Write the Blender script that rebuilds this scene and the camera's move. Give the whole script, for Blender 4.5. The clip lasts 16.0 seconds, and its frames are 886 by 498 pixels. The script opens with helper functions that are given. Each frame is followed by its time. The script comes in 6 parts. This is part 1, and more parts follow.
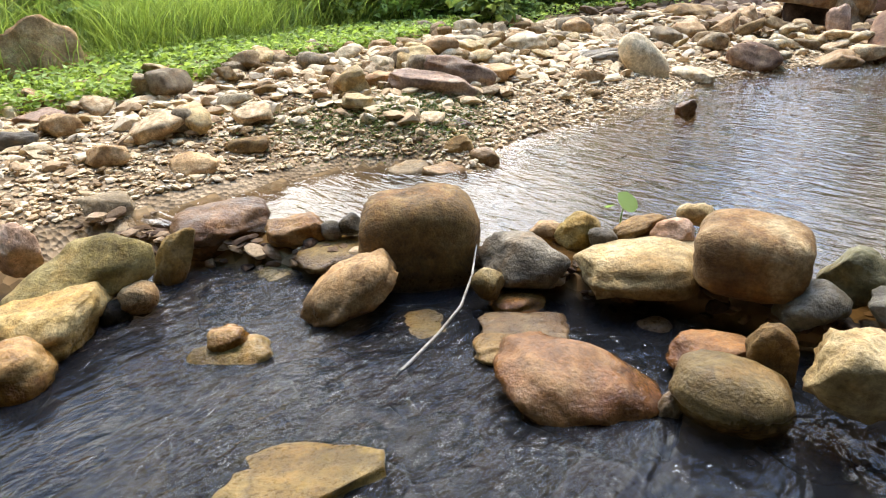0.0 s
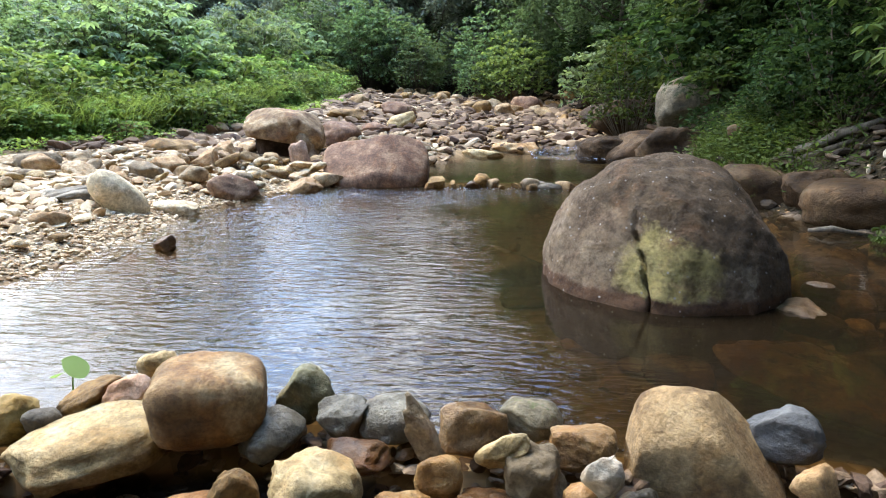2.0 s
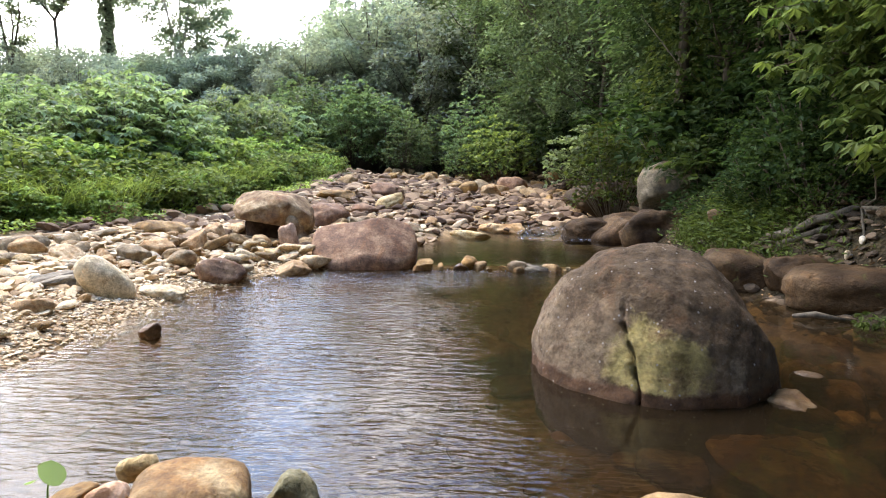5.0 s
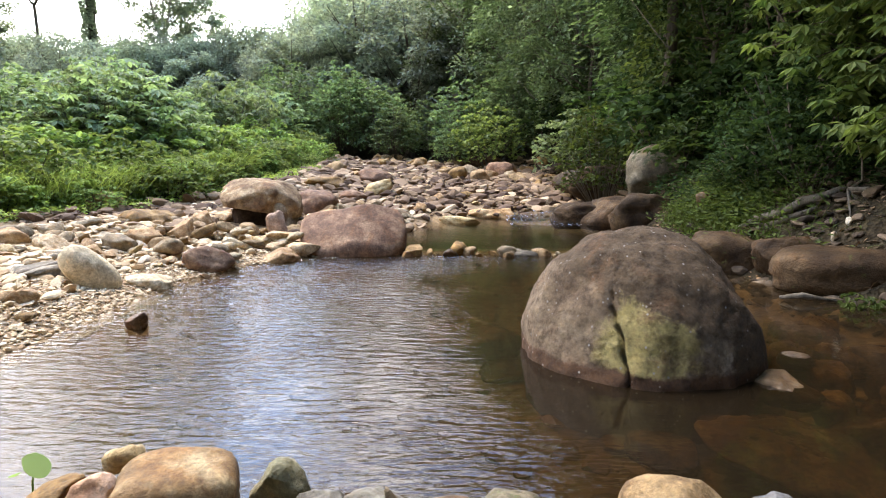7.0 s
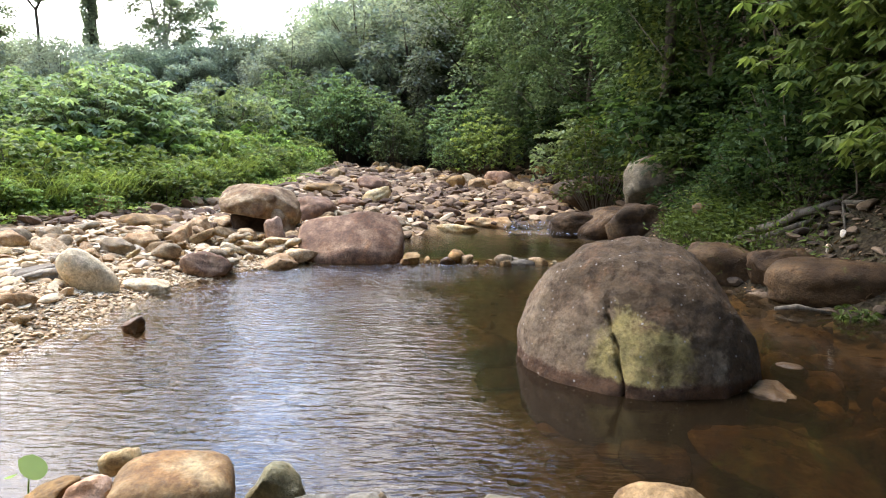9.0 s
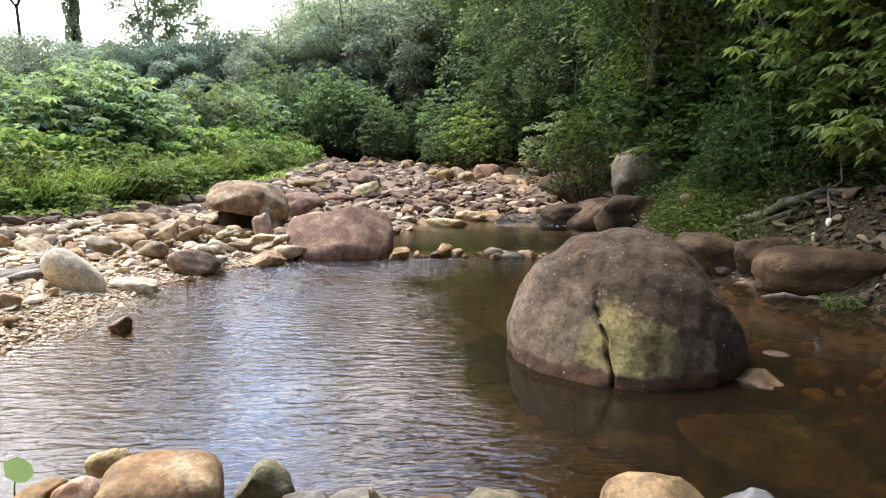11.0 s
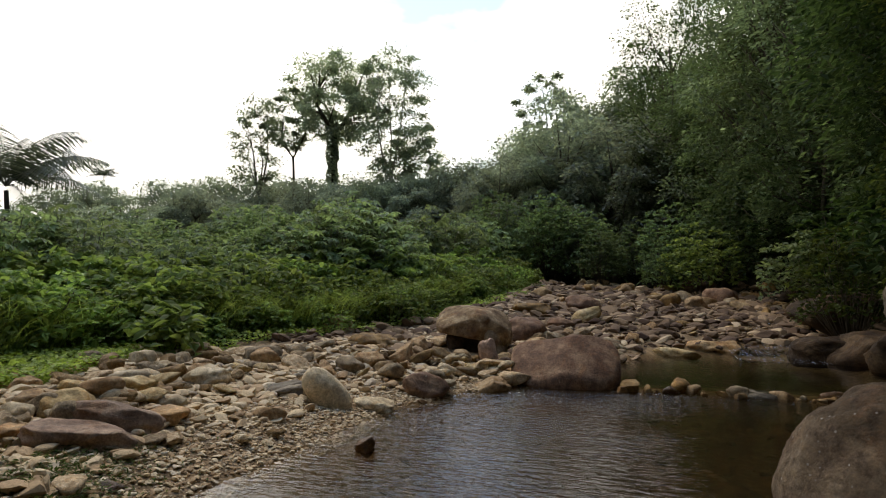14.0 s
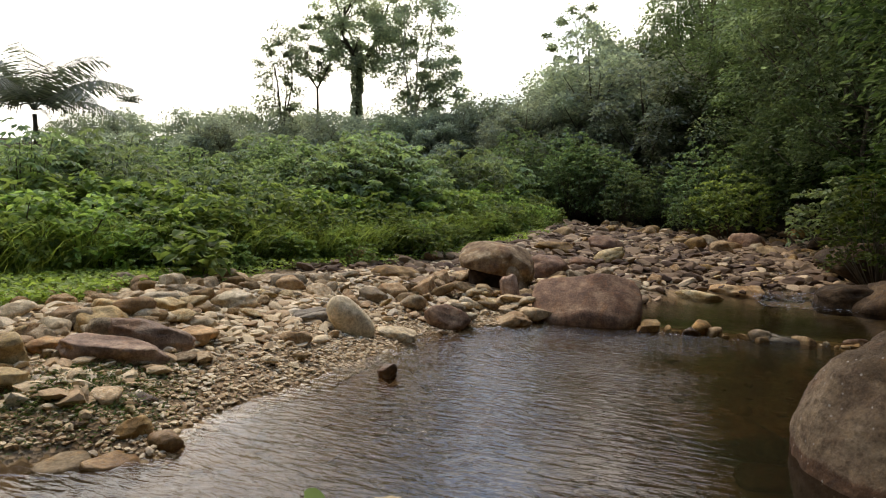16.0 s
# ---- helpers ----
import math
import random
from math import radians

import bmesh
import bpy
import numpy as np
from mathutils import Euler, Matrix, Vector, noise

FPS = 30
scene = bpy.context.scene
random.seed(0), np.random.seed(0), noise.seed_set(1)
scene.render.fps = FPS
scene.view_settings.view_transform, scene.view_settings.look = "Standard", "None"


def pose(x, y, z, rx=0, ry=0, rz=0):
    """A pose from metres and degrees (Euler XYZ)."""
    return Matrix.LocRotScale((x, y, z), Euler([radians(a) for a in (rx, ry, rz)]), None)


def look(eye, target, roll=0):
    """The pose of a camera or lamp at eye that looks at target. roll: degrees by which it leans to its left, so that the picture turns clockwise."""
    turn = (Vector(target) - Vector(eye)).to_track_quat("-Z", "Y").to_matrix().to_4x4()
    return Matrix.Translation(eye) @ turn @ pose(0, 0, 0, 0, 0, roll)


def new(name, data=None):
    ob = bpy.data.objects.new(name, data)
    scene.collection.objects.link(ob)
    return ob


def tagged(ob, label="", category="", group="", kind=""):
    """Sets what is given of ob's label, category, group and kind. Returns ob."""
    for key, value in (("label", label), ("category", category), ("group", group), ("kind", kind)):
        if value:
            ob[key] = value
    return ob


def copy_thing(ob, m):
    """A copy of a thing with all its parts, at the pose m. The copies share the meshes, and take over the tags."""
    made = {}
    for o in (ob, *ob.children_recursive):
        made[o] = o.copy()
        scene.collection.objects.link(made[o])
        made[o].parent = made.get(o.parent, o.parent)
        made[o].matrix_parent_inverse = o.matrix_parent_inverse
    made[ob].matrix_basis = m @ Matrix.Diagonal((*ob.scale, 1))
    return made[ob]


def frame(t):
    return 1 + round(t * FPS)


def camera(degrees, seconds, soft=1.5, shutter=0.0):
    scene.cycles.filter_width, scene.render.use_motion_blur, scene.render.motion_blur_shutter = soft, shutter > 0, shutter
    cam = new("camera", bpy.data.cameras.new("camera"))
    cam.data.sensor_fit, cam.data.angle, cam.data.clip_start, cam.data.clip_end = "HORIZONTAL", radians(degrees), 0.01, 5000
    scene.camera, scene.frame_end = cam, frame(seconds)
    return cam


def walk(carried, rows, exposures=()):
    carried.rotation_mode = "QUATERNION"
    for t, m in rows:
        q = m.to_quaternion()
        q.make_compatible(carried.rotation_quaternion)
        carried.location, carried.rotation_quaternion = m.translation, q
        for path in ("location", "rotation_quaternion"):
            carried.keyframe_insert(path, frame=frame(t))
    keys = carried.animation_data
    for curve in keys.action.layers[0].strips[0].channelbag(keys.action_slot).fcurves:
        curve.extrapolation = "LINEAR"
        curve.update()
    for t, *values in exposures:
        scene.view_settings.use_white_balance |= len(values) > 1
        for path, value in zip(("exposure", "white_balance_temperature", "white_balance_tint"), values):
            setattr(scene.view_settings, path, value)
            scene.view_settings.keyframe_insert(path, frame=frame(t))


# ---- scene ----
cam = camera(71.6, 16.0, 1.1)
PATH = [
    (0, (-0.262, -0.444, 1.334), (-1.566, 0.823, 0.501), -3.1),
    (0.5, (-0.19, -0.357, 1.313), (-1.254, 1.122, 0.489), -2.2),
    (1, (-0.096, -0.258, 1.3), (-0.828, 1.421, 0.496), -1.7),
    (1.5, (-0.007, -0.159, 1.309), (-0.273, 1.691, 0.597), -0.0),
    (2, (0.032, -0.133, 1.39), (-0.05, 1.803, 0.892), 0.3),
    (2.5, (0.025, -0.107, 1.472), (-0.007, 1.87, 1.171), 0.8),
    (3, (0.038, -0.118, 1.485), (0.016, 1.864, 1.221), 0.5),
    (3.2, (0.055, -0.138, 1.497), (0.036, 1.845, 1.24), 0.9),
    (5.3, (0.014, -0.139, 1.504), (-0.03, 1.843, 1.245), 0.5),
    (5.5, (0.014, -0.133, 1.5), (-0.013, 1.849, 1.233), 0.2),
    (6, (0.015, -0.135, 1.497), (-0.004, 1.844, 1.21), 0.3),
    (6.5, (0.019, -0.129, 1.495), (-0.008, 1.849, 1.202), 0.4),
    (7, (0.03, -0.112, 1.495), (0.019, 1.865, 1.192), 0.0),
    (7.5, (0.019, -0.124, 1.487), (-0.006, 1.853, 1.187), 0.4),
    (8, (0.021, -0.126, 1.49), (-0.015, 1.851, 1.194), 0.4),
    (8.5, (0.034, -0.131, 1.497), (0.023, 1.848, 1.21), 0.5),
    (9, (0.032, -0.143, 1.497), (0.029, 1.837, 1.22), 0.7),
    (11.5, (0.055, -0.133, 1.496), (0.087, 1.844, 1.196), -0.1),
    (12, (0.057, -0.136, 1.494), (0.093, 1.841, 1.192), 0.2),
    (12.5, (0.044, -0.145, 1.492), (0.041, 1.832, 1.187), 0.3),
    (13, (-0.007, -0.126, 1.522), (-0.173, 1.847, 1.242), -0.2),
    (13.5, (-0.085, -0.154, 1.626), (-0.468, 1.808, 1.659), -0.8),
    (14, (-0.132, -0.144, 1.603), (-0.775, 1.748, 1.697), -0.1),
    (14.5, (-0.114, -0.135, 1.578), (-0.76, 1.757, 1.533), 2.1),
    (15, (-0.101, -0.136, 1.573), (-0.729, 1.762, 1.508), 1.8),
    (15.5, (-0.121, -0.128, 1.566), (-0.753, 1.768, 1.5), 2.0),
    (16, (-0.18, -0.129, 1.554), (-0.886, 1.739, 1.443), 1.7),
]
EXPOSURES = [(0.0, 0.35, 6900, 10), (1.0, 0.4, 6400, 10), (1.5, 0.45, 6000, 7), (2.0, 0.48, 6150, 8), (3.0, 0.43, 6750, 14), (12.5, 0.43, 6650, 14), (13.0, 0.5, 6600, 12), (13.5, -0.17, 6800, 14), (14.0, -1.55, 7400, 11), (14.5, -1.38, 7800, 13), (16.0, -0.95, 7700, 13)]
walk(cam, [(t, look(eye, target, roll)) for t, eye, target, roll in PATH], EXPOSURES)

# ---- light: bright broken cloud, a veiled sun high ahead to the left ----
SUN_ELEVATION, SUN_TURN = 64.0, -42.0
CLOUD_DIM, CLOUD_BRIGHT = 0.6, 7.2
world = bpy.data.worlds.new("overcast")
scene.world = world
world.use_nodes = True
wn, wl = world.node_tree.nodes, world.node_tree.links
wn.clear()
sky = wn.new("ShaderNodeTexSky")
sky.sky_type, sky.sun_disc = "NISHITA", False
sky.dust_density, sky.air_density, sky.ozone_density = 0.3, 1.2, 2.5
sky.sun_elevation, sky.sun_rotation = radians(SUN_ELEVATION), radians(SUN_TURN)
bg_blue, bg_cloud = wn.new("ShaderNodeBackground"), wn.new("ShaderNodeBackground")
bg_blue.inputs["Strength"].default_value = 0.95
bg_cloud.inputs["Color"].default_value, bg_cloud.inputs["Strength"].default_value = (0.97, 0.98, 1.0, 1), 2.7
wl.new(sky.outputs[0], bg_blue.inputs["Color"])
# the cloud is brightest round the veiled sun
near_sun, sun_power, cloud_light = wn.new("ShaderNodeVectorMath"), wn.new("ShaderNodeMath"), wn.new("ShaderNodeMapRange")
near_sun.operation, sun_power.operation = "DOT_PRODUCT", "POWER"
near_sun.inputs[1].default_value = look((0, 0, 0), (math.sin(radians(SUN_TURN)), math.cos(radians(SUN_TURN)), 0.7)).to_3x3() @ Vector((0, 0, -1))
sun_power.use_clamp = True
sun_power.inputs[1].default_value = 1.1
cloud_light.inputs[3].default_value, cloud_light.inputs[4].default_value = CLOUD_DIM, CLOUD_BRIGHT
wco, wmap = wn.new("ShaderNodeTexCoord"), wn.new("ShaderNodeMapping")
wmap.inputs["Location"].default_value, wmap.inputs["Scale"].default_value = (0.35, 0.1, 0.0), (1.0, 1.0, 2.2)
cloud, cramp = wn.new("ShaderNodeTexNoise"), wn.new("ShaderNodeValToRGB")
cloud.inputs["Scale"].default_value, cloud.inputs["Detail"].default_value, cloud.inputs["Roughness"].default_value = 2.2, 6.0, 0.55
# the cloud thins towards a blue gap up the valley
clear_way, clear_power, thin = wn.new("ShaderNodeVectorMath"), wn.new("ShaderNodeMath"), wn.new("ShaderNodeMath")
clear_way.operation, clear_power.operation, thin.operation = "DOT_PRODUCT", "POWER", "MULTIPLY_ADD"
clear_way.inputs[1].default_value = (-0.28, 0.87, 0.41)
clear_power.use_clamp = True
# and overhead
up, height_power, gap_sum = wn.new("ShaderNodeSeparateXYZ"), wn.new("ShaderNodeMapRange"), wn.new("ShaderNodeMath")
gap_sum.operation = "ADD"
height_power.inputs[1].default_value, height_power.inputs[2].default_value = 0.53, 0.70
height_power.inputs[4].default_value = 1.25
clear_power.inputs[1].default_value, thin.inputs[1].default_value = 70.0, -0.25
cramp.color_ramp.elements[0].position, cramp.color_ramp.elements[1].position = 0.30, 0.46
wl.new(wco.outputs["Generated"], near_sun.inputs[0]); wl.new(near_sun.outputs["Value"], sun_power.inputs[0]); wl.new(sun_power.outputs[0], cloud_light.inputs[0]); wl.new(cloud_light.outputs[0], bg_cloud.inputs["Strength"])
wl.new(wco.outputs["Generated"], wmap.inputs[0]); wl.new(wmap.outputs[0], cloud.inputs["Vector"]); wl.new(cloud.outputs["Fac"], thin.inputs[2]); wl.new(thin.outputs[0], cramp.inputs[0])
wl.new(wco.outputs["Generated"], clear_way.inputs[0]); wl.new(clear_way.outputs["Value"], clear_power.inputs[0]); wl.new(clear_power.outputs[0], gap_sum.inputs[0]); wl.new(wco.outputs["Generated"], up.inputs[0]); wl.new(up.outputs[2], height_power.inputs[0]); wl.new(height_power.outputs[0], gap_sum.inputs[1]); wl.new(gap_sum.outputs[0], thin.inputs[0])
wmix, wout = wn.new("ShaderNodeMixShader"), wn.new("ShaderNodeOutputWorld")
wl.new(cramp.outputs[0], wmix.inputs[0]); wl.new(bg_blue.outputs[0], wmix.inputs[1]); wl.new(bg_cloud.outputs[0], wmix.inputs[2]); wl.new(wmix.outputs[0], wout.inputs[0])

sun = new("sun", bpy.data.lights.new("sun", "SUN"))
sun.data.energy, sun.data.angle, sun.data.color = 4.2, radians(22), (1.0, 0.91, 0.77)
se, sr = radians(SUN_ELEVATION), radians(SUN_TURN)
sun.matrix_world = look((math.cos(se) * math.sin(sr) * 50, math.cos(se) * math.cos(sr) * 50, math.sin(se) * 50), (0, 0, 0))


# ---- materials ----
def nodes_of(name):
    mat = bpy.data.materials.new(name)
    mat.use_nodes = True
    nt = mat.node_tree
    return mat, nt, nt.nodes["Principled BSDF"]


def add(nt, kind, **inputs):
    n = nt.nodes.new(kind)
    for key, value in inputs.items():
        n.inputs[key.replace("_", " ")].default_value = value
    return n


def ramp(nt, source, stops):
    r = nt.nodes.new("ShaderNodeValToRGB")
    while len(r.color_ramp.elements) < len(stops):
        r.color_ramp.elements.new(0.5)
    for i, (at, c) in enumerate(sorted(stops, key=lambda s: s[0])):
        e = r.color_ramp.elements[i]
        e.position, e.color = at, (*c, 1) if len(c) == 3 else c
    nt.links.new(source, r.inputs[0])
    return r.outputs[0]


def mixed(nt, fac, a, b, kind="MIX"):
    m = nt.nodes.new("ShaderNodeMix")
    m.data_type, m.blend_type = "RGBA", kind
    for value, slot in ((fac, 0), (a, 6), (b, 7)):
        if hasattr(value, "node"):
            nt.links.new(value, m.inputs[slot])
        elif slot == 0:
            m.inputs[0].default_value = value
        else:
            m.inputs[slot].default_value = (*value, 1)
    return m.outputs[2]


def shifted_coords(nt):
    """Object space, moved on by a random amount for each object."""
    co, info = nt.nodes.new("ShaderNodeTexCoord"), nt.nodes.new("ShaderNodeObjectInfo")
    sc = nt.nodes.new("ShaderNodeVectorMath")
    sc.operation = "MULTIPLY_ADD"
    nt.links.new(co.outputs["Object"], sc.inputs[0])
    sc.inputs[1].default_value = (1, 1, 1)
    mul = nt.nodes.new("ShaderNodeVectorMath")
    mul.operation = "SCALE"
    mul.inputs[0].default_value = (37, 19, 53)
    nt.links.new(info.outputs["Random"], mul.inputs["Scale"])
    nt.links.new(mul.outputs[0], sc.inputs[2])
    return sc.outputs[0], info.outputs["Random"]


def warmer(c):
    """A colour under a thin iron-brown patina."""
    return c[0] * 1.06, c[1] * 0.99, c[2] * 0.84


def stone_material(name, dark, mid, light, rough=0.75, stain=None, stain_amount=0.5, size=1.0, vary=0.25):
    """Weathered river stone: broad colour patches, speckle, pits, and a stain of moss or lichen where given."""
    dark, mid, light = warmer(dark), warmer(mid), warmer(light)
    mat, nt, bsdf = nodes_of(name)
    vec, rnd = shifted_coords(nt)
    broad = add(nt, "ShaderNodeTexNoise", Scale=4.0 / size, Detail=5.0, Roughness=0.62)
    grain = add(nt, "ShaderNodeTexNoise", Scale=46.0 / size, Detail=6.0, Roughness=0.7)
    pits = add(nt, "ShaderNodeTexVoronoi", Scale=75.0 / size)
    for n in (broad, grain, pits):
        nt.links.new(vec, n.inputs["Vector"])
    midn = add(nt, "ShaderNodeTexNoise", Scale=15.0 / size, Detail=6.0, Roughness=0.68)
    nt.links.new(vec, midn.inputs["Vector"])
    col = ramp(nt, broad.outputs["Fac"], [(0.36, dark), (0.52, mid), (0.66, light)])
    col = mixed(nt, 0.62, col, ramp(nt, midn.outputs["Fac"], [(0.36, (0.5, 0.47, 0.43)), (0.52, (1, 1, 1)), (0.66, (1.22, 1.2, 1.16))]), "MULTIPLY")
    g = ramp(nt, grain.outputs["Fac"], [(0.3, (0.45, 0.45, 0.45)), (0.55, (1, 1, 1)), (0.75, (1.25, 1.25, 1.22))])
    col = mixed(nt, 0.75, col, g, "MULTIPLY")
    if stain:
        spots = add(nt, "ShaderNodeTexNoise", Scale=7.0 / size, Detail=8.0, Roughness=0.7)
        nt.links.new(vec, spots.inputs["Vector"])
        edge = 0.72 - 0.3 * stain_amount
        col = mixed(nt, ramp(nt, spots.outputs["Fac"], [(edge, (0, 0, 0)), (edge + 0.07, (1, 1, 1))]), col, stain)
    # iron-brown blooms, thin pale veins and dark blotches
    iron = add(nt, "ShaderNodeTexNoise", Scale=3.4 / size, Detail=6.0, Roughness=0.62, Distortion=0.8)
    vein = add(nt, "ShaderNodeTexNoise", Scale=2.6 / size, Detail=4.0, Roughness=0.6, Distortion=1.6)
    blot = add(nt, "ShaderNodeTexNoise", Scale=11.0 / size, Detail=7.0, Roughness=0.72, Distortion=0.4)
    for n, move in ((iron, 3.1), (vein, 7.7), (blot, 12.3)):
        mv = nt.nodes.new("ShaderNodeVectorMath")
        mv.inputs[1].default_value = (move, -move, move * 0.5)
        nt.links.new(vec, mv.inputs[0]); nt.links.new(mv.outputs[0], n.inputs["Vector"])
    col = mixed(nt, ramp(nt, iron.outputs["Fac"], [(0.52, (0, 0, 0)), (0.66, (0.5, 0.5, 0.5))]), col, mixed(nt, 1.0, col, (1.12, 0.84, 0.58), "MULTIPLY"))
    col = mixed(nt, ramp(nt, vein.outputs["Fac"], [(0.475, (0, 0, 0)), (0.5, (0.4, 0.4, 0.4)), (0.525, (0, 0, 0))]), col, mixed(nt, 1.0, col, (1.5, 1.5, 1.5), "MULTIPLY"))
    col = mixed(nt, ramp(nt, blot.outputs["Fac"], [(0.57, (0, 0, 0)), (0.63, (0.4, 0.4, 0.4))]), col, mixed(nt, 1.0, col, (0.42, 0.38, 0.33), "MULTIPLY"))
    # splash line: wet rock just above and below the lower stream
    place, tide = nt.nodes.new("ShaderNodeNewGeometry"), nt.nodes.new("ShaderNodeSeparateXYZ")
    wave, wet = nt.nodes.new("ShaderNodeMath"), nt.nodes.new("ShaderNodeMapRange")
    wave.operation = "MULTIPLY_ADD"
    wave.inputs[1].default_value = 0.16
    nt.links.new(place.outputs["Position"], tide.inputs[0]); nt.links.new(broad.outputs["Fac"], wave.inputs[0]); nt.links.new(tide.outputs[2], wave.inputs[2])
    wet.inputs[1].default_value, wet.inputs[2].default_value, wet.inputs[3].default_value, wet.inputs[4].default_value = -0.02, 0.04, 1.0, 0.0
    nt.links.new(wave.outputs[0], wet.inputs[0])
    col = mixed(nt, wet.outputs[0], col, mixed(nt, 1.0, col, (0.58, 0.5, 0.42), "MULTIPLY"))
    hsv = add(nt, "ShaderNodeHueSaturation", Saturation=1.06)
    vr = nt.nodes.new("ShaderNodeMapRange")
    vr.inputs[3].default_value, vr.inputs[4].default_value = 1 - vary, 1 + vary
    nt.links.new(rnd, vr.inputs[0]); nt.links.new(vr.outputs[0], hsv.inputs["Value"]); nt.links.new(col, hsv.inputs["Color"])
    nt.links.new(hsv.outputs[0], bsdf.inputs["Base Color"])
    bsdf.inputs["Specular IOR Level"].default_value = 0.3 if mid[0] > 0.1 else 0.12
    rr = nt.nodes.new("ShaderNodeMapRange")
    rr.inputs[3].default_value, rr.inputs[4].default_value = rough - 0.15, min(1, rough + 0.15)
    nt.links.new(grain.outputs["Fac"], rr.inputs[0])
    sheen = nt.nodes.new("ShaderNodeMath")
    sheen.operation, sheen.use_clamp = "MULTIPLY_ADD", True
    sheen.inputs[1].default_value = -0.45
    nt.links.new(wet.outputs[0], sheen.inputs[0]); nt.links.new(rr.outputs[0], sheen.inputs[2]); nt.links.new(sheen.outputs[0], bsdf.inputs["Roughness"])
    b0 = add(nt, "ShaderNodeBump", Strength=0.6, Distance=0.03 * size)
    nt.links.new(midn.outputs["Fac"], b0.inputs["Height"])
    b1, b2 = add(nt, "ShaderNodeBump", Strength=0.6, Distance=0.014 * size), add(nt, "ShaderNodeBump", Strength=0.25, Distance=0.006 * size)
    nt.links.new(grain.outputs["Fac"], b1.inputs["Height"]); nt.links.new(pits.outputs["Distance"], b2.inputs["Height"])
    nt.links.new(b0.outputs[0], b1.inputs["Normal"])
    nt.links.new(b1.outputs[0], b2.inputs["Normal"]); nt.links.new(b2.outputs[0], bsdf.inputs["Normal"])
    return mat


BROWN = stone_material("brown_stone", (0.12, 0.074, 0.03), (0.225, 0.145, 0.064), (0.32, 0.225, 0.11))
ROUNDBROWN = stone_material("round_brown_stone", (0.16, 0.10, 0.055), (0.29, 0.19, 0.10), (0.46, 0.37, 0.24))
TAN = stone_material("tan_stone", (0.225, 0.138, 0.07), (0.375, 0.258, 0.15), (0.50, 0.38, 0.255))
YELLOW = stone_material("yellow_stone", (0.19, 0.13, 0.053), (0.335, 0.248, 0.118), (0.47, 0.385, 0.235))
OLIVE = stone_material("olive_stone", (0.14, 0.11, 0.04), (0.27, 0.22, 0.10), (0.38, 0.32, 0.17))
OLIVEBROWN = stone_material("olive_brown_stone", (0.06, 0.04, 0.014), (0.12, 0.085, 0.035), (0.20, 0.15, 0.08), 0.5)
ORANGE = stone_material("orange_stone", (0.15, 0.08, 0.03), (0.28, 0.165, 0.07), (0.40, 0.28, 0.145), 0.5)
RED = stone_material("reddish_stone", (0.17, 0.085, 0.04), (0.28, 0.155, 0.08), (0.37, 0.24, 0.14), 0.45)
PINK = stone_material("pinkish_stone", (0.30, 0.20, 0.15), (0.45, 0.33, 0.27), (0.56, 0.46, 0.40))
CREAM = stone_material("cream_stone", (0.32, 0.23, 0.115), (0.49, 0.385, 0.225), (0.60, 0.51, 0.35))
PALE = stone_material("pale_stone", (0.32, 0.26, 0.18), (0.47, 0.40, 0.29), (0.60, 0.53, 0.42))
WHITE = stone_material("white_quartz", (0.32, 0.29, 0.25), (0.48, 0.46, 0.43), (0.62, 0.61, 0.59), 0.6)
GREY = stone_material("grey_stone", (0.07, 0.06, 0.048), (0.14, 0.123, 0.1), (0.24, 0.215, 0.18))
BLUEGREY = stone_material("blue_grey_stone", (0.06, 0.062, 0.068), (0.10, 0.104, 0.115), (0.16, 0.165, 0.18), 0.6)
GREYBROWN = stone_material("grey_brown_stone", (0.13, 0.10, 0.065), (0.24, 0.19, 0.13), (0.35, 0.30, 0.22))
GREYGREEN = stone_material("grey_green_stone", (0.09, 0.09, 0.05), (0.19, 0.18, 0.11), (0.30, 0.28, 0.19), 0.6, (0.34, 0.24, 0.07), 0.35)
DARKGREY = stone_material("dark_grey_stone", (0.06, 0.055, 0.045), (0.13, 0.12, 0.10), (0.21, 0.20, 0.17), 0.5)
DARK = stone_material("black_wet_stone", (0.02, 0.018, 0.014), (0.045, 0.04, 0.032), (0.09, 0.08, 0.06), 0.35)
DARKWET = stone_material("dark_wet_stone", (0.05, 0.028, 0.014), (0.12, 0.065, 0.03), (0.21, 0.12, 0.06), 0.35)
REDWET = stone_material("sunken_stone", (0.20, 0.12, 0.06), (0.36, 0.235, 0.125), (0.50, 0.37, 0.22), 0.6)
REDSTONE = stone_material("red_brown_rock", (0.098, 0.057, 0.04), (0.172, 0.108, 0.076), (0.275, 0.19, 0.135), 0.8, (0.42, 0.36, 0.26), 0.2)
PURPLE = stone_material("purplish_slab", (0.15, 0.10, 0.078), (0.29, 0.21, 0.165), (0.44, 0.355, 0.285))
# dark rock, deepened further for the shade at the bank's foot
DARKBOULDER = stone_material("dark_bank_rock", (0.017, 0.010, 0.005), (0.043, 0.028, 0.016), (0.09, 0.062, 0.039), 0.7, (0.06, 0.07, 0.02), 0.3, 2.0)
LICHEN = stone_material("lichened_rock", (0.066, 0.0552, 0.0396), (0.126, 0.111, 0.084), (0.216, 0.198, 0.168), 0.9, (0.03, 0.036, 0.012), 0.6, 2.0)
MOSSYELLOW = stone_material("mossy_yellow_stone", (0.20, 0.145, 0.05), (0.34, 0.26, 0.11), (0.44, 0.36, 0.19), 0.8, (0.16, 0.15, 0.04), 0.2)
